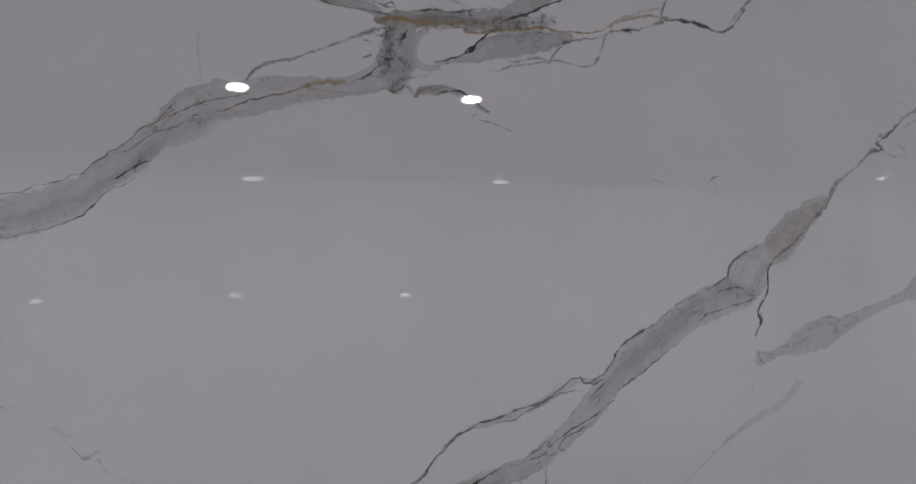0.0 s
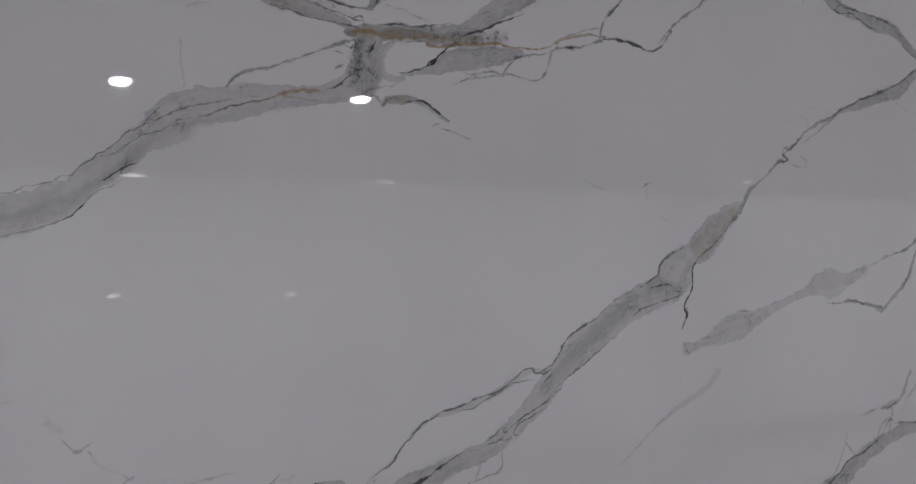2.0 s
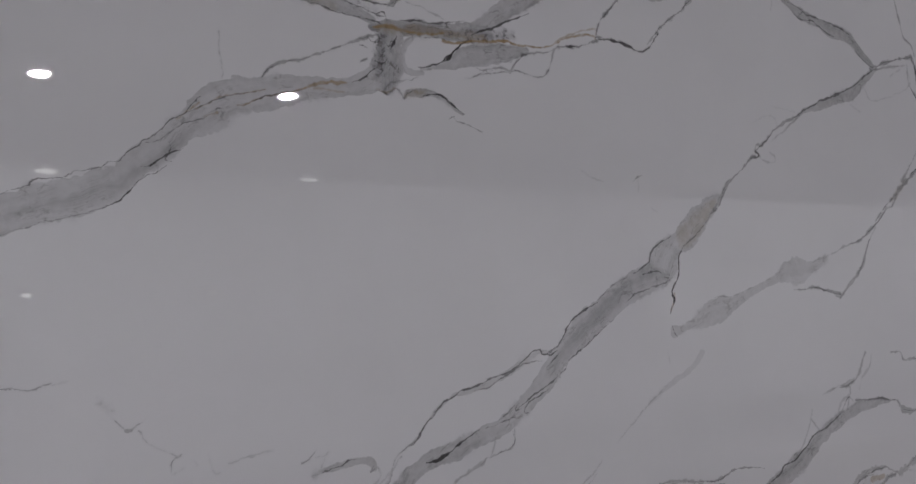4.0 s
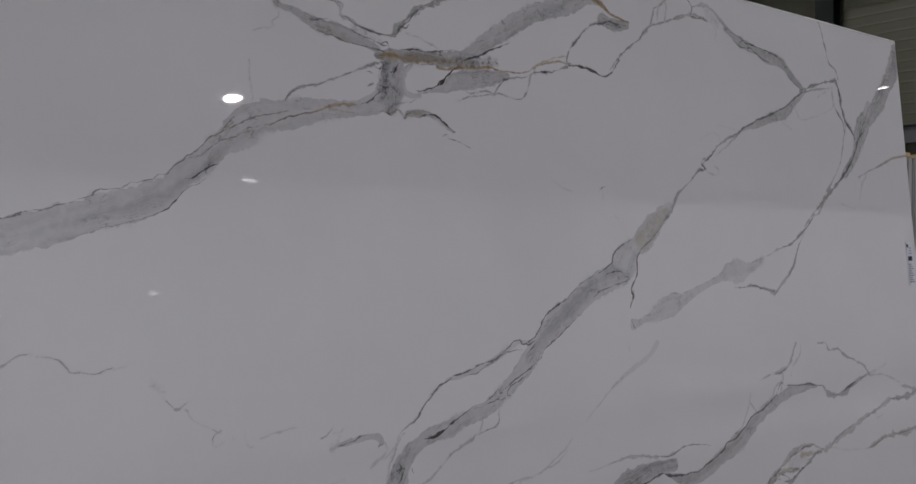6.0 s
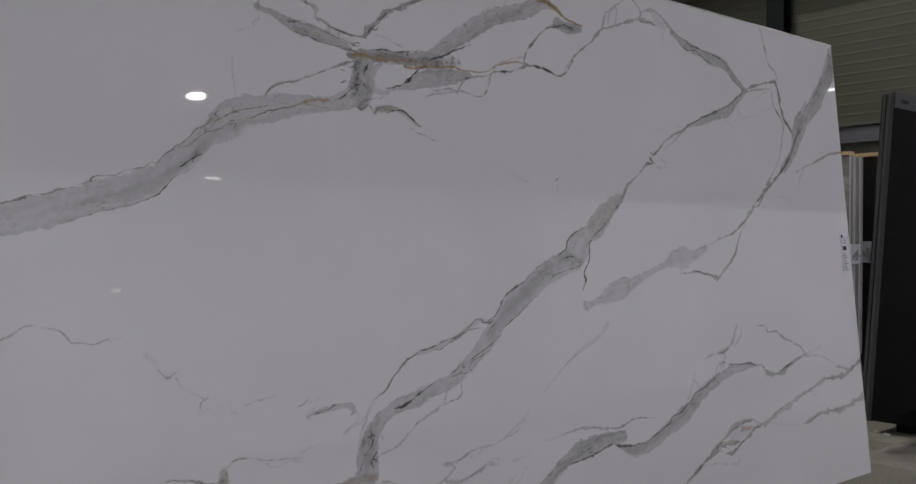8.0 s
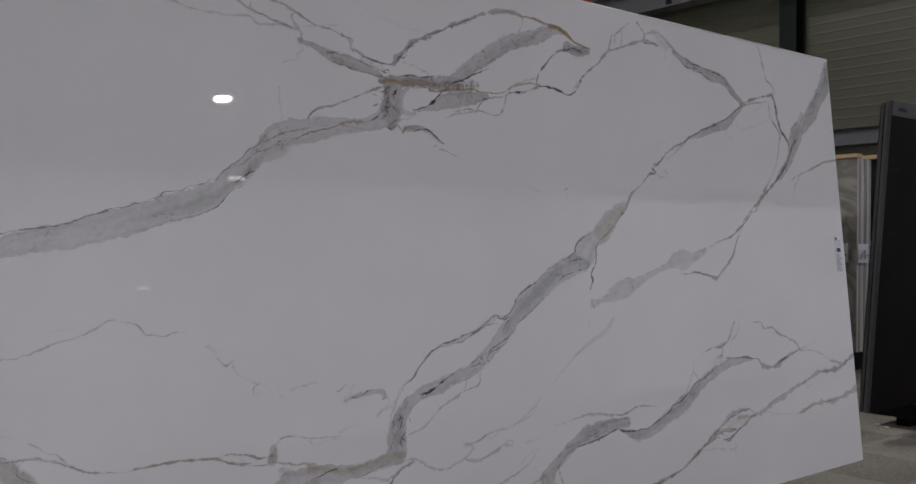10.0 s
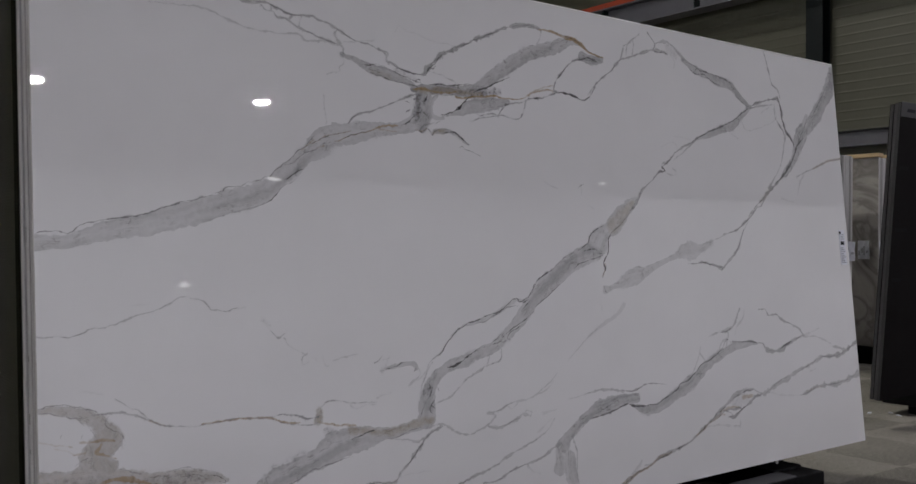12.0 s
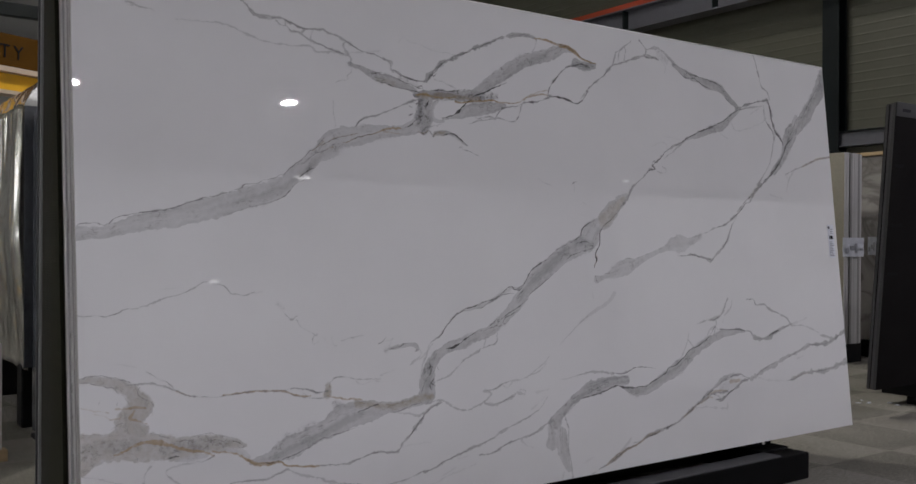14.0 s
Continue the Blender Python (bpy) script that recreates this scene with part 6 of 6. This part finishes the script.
        colour = mix_colour(t, deep, colour, (0.24, 0.235, 0.235))
        # olive-brown stains
        smear = times(ramp(jitter(clay, (wisp, 0.014), (mid, 0.006)), -0.006, 0.007), attribute("clay_tone"))
        colour = mix_colour(t, times(smear, ramp(wisp, 0.32, 0.62, 0.35, 0.85)), colour, (0.36, 0.295, 0.205))
        colour = mix_colour(t, times(smear, ramp(mid, 0.58, 0.70), 0.3), colour, (0.14, 0.13, 0.115))
        # dark specks and short cracks in knots and veins
        speck = times(ramp(mid, 0.54, 0.60), ramp(big, 0.40, 0.52), ramp(fine, 0.36, 0.48))
        colour = mix_colour(t, times(puff, speck, 0.85), colour, (0.12, 0.115, 0.115))
        hair = ridge(thread, 0.5, 30.0)
        colour = mix_colour(t, times(hair, mask, tone, ramp(wisp, 0.44, 0.54), ramp(big, 0.42, 0.54), 0.65), colour, (0.14, 0.135, 0.135))
        split = ramp(flow("band", 14.0, 36.0, texture="ShaderNodeTexVoronoi"), 0.05, 0.012)
        colour = mix_colour(t, times(split, mask, tone, ramp(big, 0.46, 0.56), ramp(wisp, 0.46, 0.56), 0.7), colour, (0.15, 0.135, 0.125))
        # rust
        r = jitter(rust, (mid, 0.0035), (fine, 0.0018), (soft_wave, 0.003))
        stain = times(ramp(r, -0.0016, 0.0020), attribute("rust_tone"), ramp(wisp, 0.34, 0.54, 0.55, 1.0))
        colour = mix_colour(t, stain, colour, (0.35, 0.235, 0.10))
        colour = mix_colour(t, times(stain, ramp(mid, 0.52, 0.66), 0.5), colour, (0.14, 0.10, 0.06))
        # faint rims of the broad veins
        rim = times(ridge(edge, 0.0003, 700.0, 1.1), ramp(big, 0.56, 0.46), ramp(wisp, 0.44, 0.54), ramp(tone, 0.15, 0.6), 0.30)
        colour = mix_colour(t, rim, colour, (0.12, 0.115, 0.115))
        # fine veins: a grey course, here and there with darker banks
        fade, across = attribute("line_tone"), attribute("line_across")
        strong = ramp(fade, 0.10, 0.75, 0.16, 1.0)
        half = math_node(t, "ADD", line, math_node(t, "ABSOLUTE", across))
        bent = jitter(across, (mid, 0.0048), (fine, 0.0024), (soft_wave, 0.004))
        half = times(half, ramp(flow("line", 30.0, 0.0, 5.0), 0.34, 0.66, 0.25, 1.15))
        g = math_node(t, "SUBTRACT", half, math_node(t, "ABSOLUTE", bent))
        torn = jitter(g, (wisp, 0.005), (fine, 0.0025))
        colour = mix_colour(t, times(ramp(torn, -0.0050, 0.0012), fade, 0.24), colour, (0.42, 0.42, 0.43))
        course = times(ramp(torn, -0.0010, 0.0014), strong, ramp(flow("line", 16.0, 220.0), 0.34, 0.60, 0.45, 1.0))
        colour = mix_colour(t, course, colour, (0.33, 0.325, 0.325))
        bank = times(ridge(torn, 0.0002, 1000.0, 1.1), ramp(half, 0.0012, 0.0022), strong, ramp(mid, 0.50, 0.60), 0.6)
        colour = mix_colour(t, bank, colour, (0.13, 0.13, 0.13))
        core = times(ridge(bent, 0.0, 900.0, 1.2), ramp(torn, -0.0009, 0.0003), ramp(fade, 0.2, 0.7, 0.0, 0.8), ramp(wisp, 0.46, 0.54))
        colour = mix_colour(t, core, colour, (0.09, 0.09, 0.095))
        # dark cracks that thin out and break
        off = jitter(attribute("crack_across"), (mid, 0.0040), (fine, 0.0024), (soft_wave, 0.003))
        room = math_node(t, "ADD", attribute("crack"), math_node(t, "ABSOLUTE", attribute("crack_across")))
        room = times(room, ramp(noise_at(55, 3), 0.34, 0.60, 0.35, 1.25))
        slit = ramp(math_node(t, "SUBTRACT", room, math_node(t, "ABSOLUTE", off)), -0.0007, 0.0005)
        slit = times(slit, attribute("crack_tone"), ramp(wisp, 0.34, 0.48, 0.5, 1.0))
        colour = mix_colour(t, slit, colour, (0.07, 0.066, 0.066))
    t.links.new(colour, b.inputs["Base Color"])
    t.links.new(ramp(cloud, 0.3, 0.7, 0.006, 0.010), b.inputs["Roughness"])
    b.inputs["IOR"].default_value = 1.62
    return m


def veined_plate():
    """The front slab: a fine sheet that carries the vein fields, with its back and sides as one closed plate."""
    thick = 0.012
    front = np.stack([GU.ravel(), np.zeros(GU.size), GV.ravel()], 1)
    back = np.array([(x, thick, z) for z in (0, HIGH) for x in (0, WIDE)])
    n = NU * NV
    first = (np.arange(NV - 1)[:, None] * NU + np.arange(NU - 1)[None]).ravel()
    quads = np.stack([first, first + 1, first + NU + 1, first + NU], 1)
    corner = (0, NU - 1, n - NU, n - 1)
    b0, b1, b2, b3 = range(n, n + 4)
    sides = np.array([(b1, b0, b2, b3), (corner[0], b0, b1, corner[1]), (corner[2], corner[3], b3, b2), (corner[0], corner[2], b2, b0), (corner[1], b1, b3, corner[3])])
    faces = np.vstack([quads, sides])
    me = bpy.data.meshes.new("veined_plate")
    me.vertices.add(n + 4)
    me.vertices.foreach_set("co", np.vstack([front, back]).ravel())
    me.loops.add(faces.size)
    me.loops.foreach_set("vertex_index", faces.ravel())
    me.polygons.add(len(faces))
    me.polygons.foreach_set("loop_start", np.arange(len(faces)) * 4)
    me.polygons.foreach_set("material_index", np.r_[np.zeros(len(quads), int), np.ones(5, int)])
    me.update(calc_edges=True)
    for name, values in (FIELDS | EXTRA).items():
        field = me.attributes.new(name, "FLOAT", "POINT")
        field.data.foreach_set("value", np.r_[values.ravel(), np.zeros(4)].astype(np.float32))
    me.materials.append(porcelain())
    me.materials.append(PORCELAIN_EDGE)
    return me


# ---- display slab ----
DISPLAY = pose(0, 0, BASE, -LEAN)
show = thing("porcelain_slab", "white polished porcelain slab with grey and rust veins, leaning on a stand", "stone slab", DISPLAY)
plate = new("plate", veined_plate())
plate.parent = show
# thin metal rod added to imitate the highlight along the slab's top edge
arris = disc(0.0032, WIDE - 0.004, 24)
bmesh.ops.rotate(arris, matrix=Matrix.Rotation(radians(90), 3, "Y"), verts=arris.verts)
for f in arris.faces:
    f.smooth = len(f.verts) == 4
part("polished_arris", arris, HIGHLIGHT_METAL, show, "rounded and polished bright top edge").location = (WIDE / 2, 0.0019, HIGH - 0.0002)


for k in range(5):
    ob = thing("porcelain_slab", "white porcelain slab behind the front one, sawn edge showing", "stone slab", DISPLAY, group="stacked slabs")
    y, x = 0.014 + k * 0.0215, (0.0, -0.002, 0.001, -0.003, 0.0)[k]
    part("plate", box(x, WIDE - 0.004, y, y + 0.0195, 0, HIGH - (0.004, 0.006, 0.003, 0.007, 0.005)[k], 0.002), (STACK_EDGE, STACK_EDGE_PALE, STACK_EDGE, STACK_EDGE_PALE, STACK_EDGE)[k], ob)
    for z, long in ((0.83, 0.035), (0.56, 0.012), (0.43, 0.022), (0.36, 0.010), (0.24, 0.06)) if k == 2 else ():
        part("vein_end", box(x - 0.0015, x + 0.002, y + 0.003, y + 0.017, z - long / 2, z + long / 2), VEIN_END, ob)

# net-covered end of the rack and the slabs on its other side
rack = thing("slab_rack", "dark steel slab rack with an olive net over its end", "rack")
end = bmesh.new()
ring = []
for x in (-0.006, 0.004):
    ring.append([end.verts.new((x, y, z)) for y, z in ((0.135, 0.02), (0.412, 0.02), (0.395, 1.70), (0.292, 1.70))])
end.faces.new(ring[0][::-1])
end.faces.new(ring[1])
for i in range(4):
    end.faces.new((ring[0][i], ring[0][(i + 1) % 4], ring[1][(i + 1) % 4], ring[1][i]))
bmesh.ops.recalc_face_normals(end, faces=end.faces)
part("end_net", end, NET, rack, "olive-black net sheet with uneven resin stains")
part("spine", box(0.05, 3.1, 0.345, 0.385, 0.0, 1.6, 0.004), BLACK_STEEL, rack)
for x in (0.3, 2.62):
    part("cross_foot", box(x, x + 0.14, 0.13, 0.62, 0, 0.10, 0.006), BLACK_STEEL, rack)
for k in range(2):
    ob = thing("backed_slab", "dark slab with a pale sawn edge, standing behind the rack", "stone slab", pose(0, 0.417 + 0.012 * k, 0.1, 0.7))
    part("plate", box(-0.012 - 0.004 * k, 3.0, 0, 0.010, 0, 1.63, 0.002), (PALE_DARK_EDGE, DARK_EDGE)[k], ob)

stand = thing("slab_stand", "low black steel stand with a worn grey rubber top", "stand")
part("front_rail", box(0.25, 2.75, -0.09, 0.004, 0, 0.105, 0.006), BLACK_STEEL, stand)
part("top_pad", box(0.40, 2.58, -0.082, -0.002, 0.1045, 0.110, 0.002), RUBBER, stand, "worn grey rubber strip")
for x in (0.25, 2.57):
    part("cross_foot", box(x, x + 0.18, 0.006, 0.128, 0, 0.112, 0.006), BLACK_STEEL, stand)
    part("rest_block", box(x + 0.02, x + 0.16, 0.075, 0.12, 0.112, 0.1485, 0.004), BLACK_STEEL, stand)
    part("wedge", box(x + 0.006, x + 0.016, -0.002, 0.006, 0.139, 0.1485, 0.002), PALE_EDGE, stand, "small white plastic wedge")

# barcode tag at the slab's edge
tag = thing("barcode_tag", "white adhesive tag with a dark dot, barcode and small print", "label", DISPLAY @ pose(3.136, -0.0012, 0.726))
part("sheet", box(0, 0.043, 0, 0.0008, 0, 0.145), PAPER, tag)
dot = disc(0.006, 0.0004, 20)
bmesh.ops.rotate(dot, matrix=Matrix.Rotation(radians(90), 3, "X"), verts=dot.verts)
part("dot", dot, INK, tag).location = (0.008, -0.0005, 0.133)
for i in range(9):
    part("print_bar", box(0.006, 0.037 - 0.006 * (i % 3), -0.0006, 0.0, 0.008 + i * 0.0075, 0.011 + i * 0.0075), FAINT_INK, tag)
for i in range(6):
    part("barcode_bar", box(0.008 + i * 0.0045, 0.0105 + i * 0.0045 + 0.0012 * (i % 2), -0.0006, 0.0, 0.082, 0.097), INK, tag)
for i in range(3):
    part("print_bar", box(0.016, 0.036, -0.0006, 0.0, 0.106 + i * 0.009, 0.1085 + i * 0.009), FAINT_INK, tag)

# ---- dark slab stack on the far side of the next rack ----
DARK = pose(4.21, 0.488, 0.147, 4.2)
for k in range(3):
    ob = thing("dark_slab", "near-black stone slab with a grey sawn edge, in a leaning stack", "stone slab", DARK, group="dark slabs")
    y = k * 0.0185
    part("plate", box(0.004 * (k % 2), 3.0, y, y + 0.017, 0, 1.54 - 0.004 * k, 0.002), MATT_BLACK, ob)
    part("sawn_edge", box(0.004 * (k % 2) - 0.002, 0.004 * (k % 2) + 0.001, y + 0.001, y + 0.016, 0.002, 1.538 - 0.004 * k), (DARK_EDGE, PALE_BLACK_EDGE, DARK_EDGE)[k], ob, "grey sawn edge")
ob = thing("dark_slab", "thin black backing slab behind the stack", "stone slab", DARK, group="dark slabs")
part("plate", box(0.02, 3.0, 0.056, 0.068, 0.1, 1.53, 0.001), DARK_STONE, ob)
cap = thing("edge_protector", "grey plastic strip over the top of the dark slabs", "strip", DARK)
part("strip", box(0.0, 3.0, -0.004, -0.0005, 1.47, 1.545, 0.001), BLACK_STRIP, cap)
part("print_bar", box(0.06, 0.14, -0.0052, -0.0035, 1.495, 1.512), INK, cap)
for z, long in ((1.2, 0.09), (0.88, 0.12), (0.62, 0.10)):
    note = thing("film_print", "faint dark print bar on the protective film", "print", DARK @ pose(0.03, -0.001, z))
    part("bar", box(0, long, 0, 0.0008, 0, 0.018), FAINT_BLACK, note)
foot = thing("rack_foot", "black steel rack foot under the dark slabs", "stand", pose(4.19, 0.315, 0))
part("rail", box(0.50, 2.9, 0.02, 0.42, 0.06, 0.143, 0.006), BLACK_STEEL, foot)
for x in (0.5, 2.6):
    part("leveller", box(x + 0.1, x + 0.18, 0.24, 0.32, 0, 0.06, 0.003), BLACK_STEEL, foot)

# ---- upright bundles against the clad wall ----
def bundle(x, wide, low, high, count, face, edges, label, timber):
    ob = thing("slab_bundle", label, "stone slabs", pose(x, 1.9, 0, 0, 0.6), group="upright bundles")
    step = wide / count
    for k in range(count):
        lift, back = DICE.uniform(-0.004, 0.004), DICE.uniform(0, 0.012)
        me = box(k * step, k * step + step * 0.94, back, 2.6, low, high + lift, 0.002)
        part("plate", me, face if k == 0 else edges[k % len(edges)], ob)
        part("sawn_edge", box(k * step + 0.001, k * step + step * 0.925, back - 0.003, back + 0.001, low, high + lift - 0.001), edges[k % len(edges)], ob)
    part("skid", box(-0.03, wide + 0.04, 0.02, 2.5, 0, low - 0.002, 0.004), BLACK_STEEL, ob, "black timber skid")
    if timber:
        part("top_batten", box(-0.02, wide * 0.3, 0.0, 2.5, high + 0.005, high + 0.035, 0.003), PINE, ob, "pale pine batten")
    return ob


bundle(6.15, 0.25, 0.152, 1.65, 9, BEIGE_STONE, (PALE_EDGE, PORCELAIN_EDGE, PALE_EDGE, EDGE_GREY), "upright bundle of beige stone slabs with pale edges", False)
bundle(6.79, 0.21, 0.14, 1.665, 8, BROWN_MARBLE, (PALE_EDGE, EDGE_GREY, PORCELAIN_EDGE), "upright bundle of grey-brown marble slabs under a pine batten", True)
bundle(7.37, 0.2, 0.14, 1.70, 7, DARK_STONE, (DARK_EDGE, GREY_STEEL), "upright bundle of black stone slabs under a pine batten", True)


def docket(x, y, z, wide, high, turn, seed):
    ob = thing("paper_docket", "creased white paper docket in a clear sleeve, hung on a bundle", "label", pose(x, y, z, 0, 0, turn), group="dockets")
    bm = bmesh.new()
    bmesh.ops.create_grid(bm, x_segments=14, y_segments=6, size=0.5)
    bmesh.ops.rotate(bm, matrix=Matrix.Rotation(radians(90), 3, "X"), verts=bm.verts)
    for v in bm.verts:
        v.co = Vector((v.co.x * wide, 0.006 * noise.noise(Vector((v.co.x * 5, seed, v.co.z * 3))), v.co.z * high))
    bmesh.ops.solidify(bm, geom=bm.faces[:], thickness=0.001)
    part("sheet", bm, PAPER, ob)
    for i in range(4):
        w = wide * (0.10 + 0.05 * ((i + seed) % 3))
        a = -wide * 0.40 + i * wide * 0.22
        part("print_bar", box(a, a + w, -0.0078, -0.0062, -high * 0.3 + 0.02 * (i % 2), -high * 0.3 + high * (0.25 + 0.12 * (i % 3))), PALE_INK, ob)
    return ob


docket(6.265, 1.882, 0.91, 0.29, 0.15, 0, 1)
docket(6.85, 1.882, 0.915, 0.16, 0.15, 0, 2)
docket(7.359, 2.05, 0.93, 0.16, 0.17, -90, 3)
docket(6.779, 2.02, 0.92, 0.10, 0.15, -90, 4)

# white scraps on the carpet
for x, y, s in ((4.62, 0.77, 0.022), (4.68, 0.63, 0.016), (4.72, 0.70, 0.012), (4.56, 0.80, 0.015), (4.66, 0.84, 0.01)):
    ob = thing("paper_scrap", "small white paper scrap lying on the carpet", "scrap", pose(x, y, 0.0, 0, 0, x * 900))
    part("scrap", box(-s, s, -s * 0.4, s * 0.4, 0.0005, 0.006, 0.002), PAPER, ob)

# ---- wrapped bundle behind the display ----
def folded_film(long, low, high, slant):
    """A sheet of plastic film pulled into upright folds, facing -x."""
    bm = bmesh.new()
    nu, nv = 90, 40
    rows = []
    for j in range(nv + 1):
        s = j / nv
        row = []
        for i in range(nu + 1):
            y = long * i / nu
            fold = abs(noise.noise(Vector((y * 18, 3.1, s * 0.6)))) * 0.06 + 0.016 * noise.noise(Vector((y * 30, 1.7, s * 3)))
            fold *= 0.25 + 0.75 * math.sin(math.pi * min(0.72, s * 0.9 + 0.05))
            tuck = 0.055 * max(0, 0.5 - s) / 0.5
            row.append(bm.verts.new((-fold + tuck + slant * s, y, low + (high - low) * s)))
        rows.append(row)
    for a, b in zip(rows, rows[1:]):
        for i in range(nu):
            bm.faces.new((a[i], b[i], b[i + 1], a[i + 1]))
    for f in bm.faces:
        f.smooth = True
    bmesh.ops.solidify(bm, geom=bm.faces[:], thickness=0.002)
    return bm


wrapped = thing("wrapped_bundle", "tall slab bundle wrapped in shiny creased plastic film", "stone slabs", pose(0.355, 2.62, 0))
part("slab_core", box(0.06, 0.5, 0.01, 1.7, 0.32, 1.6, 0.01), DARK_EDGE, wrapped)
part("film", folded_film(1.75, 0.30, 1.60, 0.03), FILM, wrapped, "shiny creased plastic film")
top = bmesh.new()
bmesh.ops.create_grid(top, x_segments=16, y_segments=60, size=0.5)
for v in top.verts:
    v.co = Vector((0.13 + v.co.x * 0.2, 0.87 + v.co.y * 1.75, 1.60 + 0.012 * noise.noise(Vector((v.co.x * 8, v.co.y * 20, 0.4))) + 0.13 * math.cos(math.pi * v.co.x)))
for fc in top.faces:
    fc.smooth = True
bmesh.ops.solidify(top, geom=top.faces[:], thickness=0.002)
part("film_top", top, FILM, wrapped, "creased film folded over the top")
gable = bmesh.new()
arc = [gable.verts.new((0.13 + 0.2 * (i / 12 - 0.5), 0.0, 1.60 + 0.13 * math.sin(math.pi * i / 12))) for i in range(13)]
gable.faces.new(arc + [gable.verts.new((0.235, 0.004, 1.56)), gable.verts.new((0.025, 0.004, 1.56))])
bmesh.ops.solidify(gable, geom=gable.faces[:], thickness=0.003)
part("end_board", box(0.028, 0.5, -0.012, 0.006, 0.32, 1.59, 0.002), BLUE_STONE, wrapped, "dark grey end board")
part("film_end", gable, FILM, wrapped, "film drawn tight over the end")
for y in (0.15, 1.3):
    part("skid", box(0.05, 0.5, y, y + 0.12, 0, 0.318, 0.01), BLACK_STEEL, wrapped, "dark timber bearer")
leaning = thing("dark_slab", "dark polished slab standing upright beside the wrapped bundle", "stone slab", pose(0.42, 2.02, 0.0))
part("plate", box(0, 0.03, 0, 0.58, 0.02, 1.54, 0.002), BLUE_STONE, leaning)
part("foot", box(-0.02, 0.2, 0.05, 0.5, 0, 0.02), BLACK_STEEL, leaning)
white = thing("white_offcut", "narrow white slab offcut on a wooden block", "stone slab", pose(0.10, 2.06, 0))
part("plate", box(0, 0.09, 0, 0.02, 0.05, 0.5, 0.002), PORCELAIN_EDGE, white)
part("block", box(-0.02, 0.11, -0.02, 0.05, 0, 0.049, 0.003), PINE, white, "pale wooden block")

# ---- crane beam with its lettering ----
crane = thing("crane_beam", "yellow crane girder with dark lettering along its web", "crane", pose(0.84, 6.0, 0, 0, 0, 26))
part("upper_web", box(-3, 3, 0, 0.03, 2.345, 2.62, 0.003), AMBER, crane, "amber plate with dark letters")
part("middle_flange", box(-3, 3, -0.06, 0.09, 2.30, 2.343, 0.003), PALE_STEEL, crane)
part("lower_web", box(-3, 3, 0, 0.03, 2.155, 2.298, 0.003), YELLOW, crane)
part("lower_flange", box(-3, 3, -0.06, 0.09, 2.12, 2.153, 0.003), PALE_STEEL, crane)
for letter, x in (("T", 0.025), ("Y", 0.150)):
    curve = bpy.data.curves.new("letter", "FONT")
    curve.body, curve.size, curve.extrude = letter, 0.155, 0.002
    sketch = bpy.data.objects.new("letter", curve)
    me = bpy.data.meshes.new_from_object(sketch)
    bpy.data.objects.remove(sketch)
    me.materials.append(INK)
    ob = new("letter", me)
    ob.parent = crane
    ob.matrix_basis = pose(x, -0.004, 2.425, 90)
for x in (-2.9, 2.9):
    part("leg", box(x - 0.08, x + 0.08, -0.04, 0.08, 0, 2.118, 0.01), YELLOW, crane)

# roof trusses over the hall
for y, z, deep in ((8.5, 3.30, 0.24), (11.5, 4.0, 0.7)):
    ob = thing("roof_truss", "dark steel roof truss", "truss", pose(-6, y, z), group="roof trusses")
    part("chord", box(0, 14.9, -0.05, 0.05, 0, 0.13, 0.004), DARK_STEEL, ob)
    part("chord", box(0, 14.9, -0.05, 0.05, deep, deep + 0.12, 0.004), DARK_STEEL, ob)
    for i in range(18):
        bm = box(-0.03, 0.03, -0.03, 0.03, -0.55 * deep - 0.08, 0.55 * deep + 0.08, 0.003)
        brace = part("brace", bm, DARK_STEEL, ob)
        brace.matrix_basis = pose(0.6 + i * 0.8, 0, deep / 2 + 0.05, 0, 48 if i % 2 else -48)
    for x in (0.1, 14.7):
        part("post", box(x, x + 0.12, -0.06, 0.06, -z, 0, 0.004), DARK_STEEL, ob)

# unseen lights added high over the stacks to fill the hall
for x, y, watts in ((5.2, 4.6, 78), (2.3, 3.7, 125), (-9.5, 2.5, 150)):
    ob = thing("high_bay_light", "round high-bay hall light, switched on", "ceiling light", pose(x, y, 6.4), group="hall lights")
    part("housing", disc(0.2, 0.1), GREY_STEEL, ob).location.z = -0.05
    part("diffuser", disc(0.18, 0.01), FAINT_GLOW, ob).location.z = -0.107
    lamp = bpy.data.lights.new("hall_glow", "AREA")
    lamp.shape, lamp.size, lamp.energy, lamp.color = "DISK", 0.36, watts, (1.0, 0.97, 0.91)
    new("hall_glow", lamp).matrix_basis = pose(x, y, 6.27)
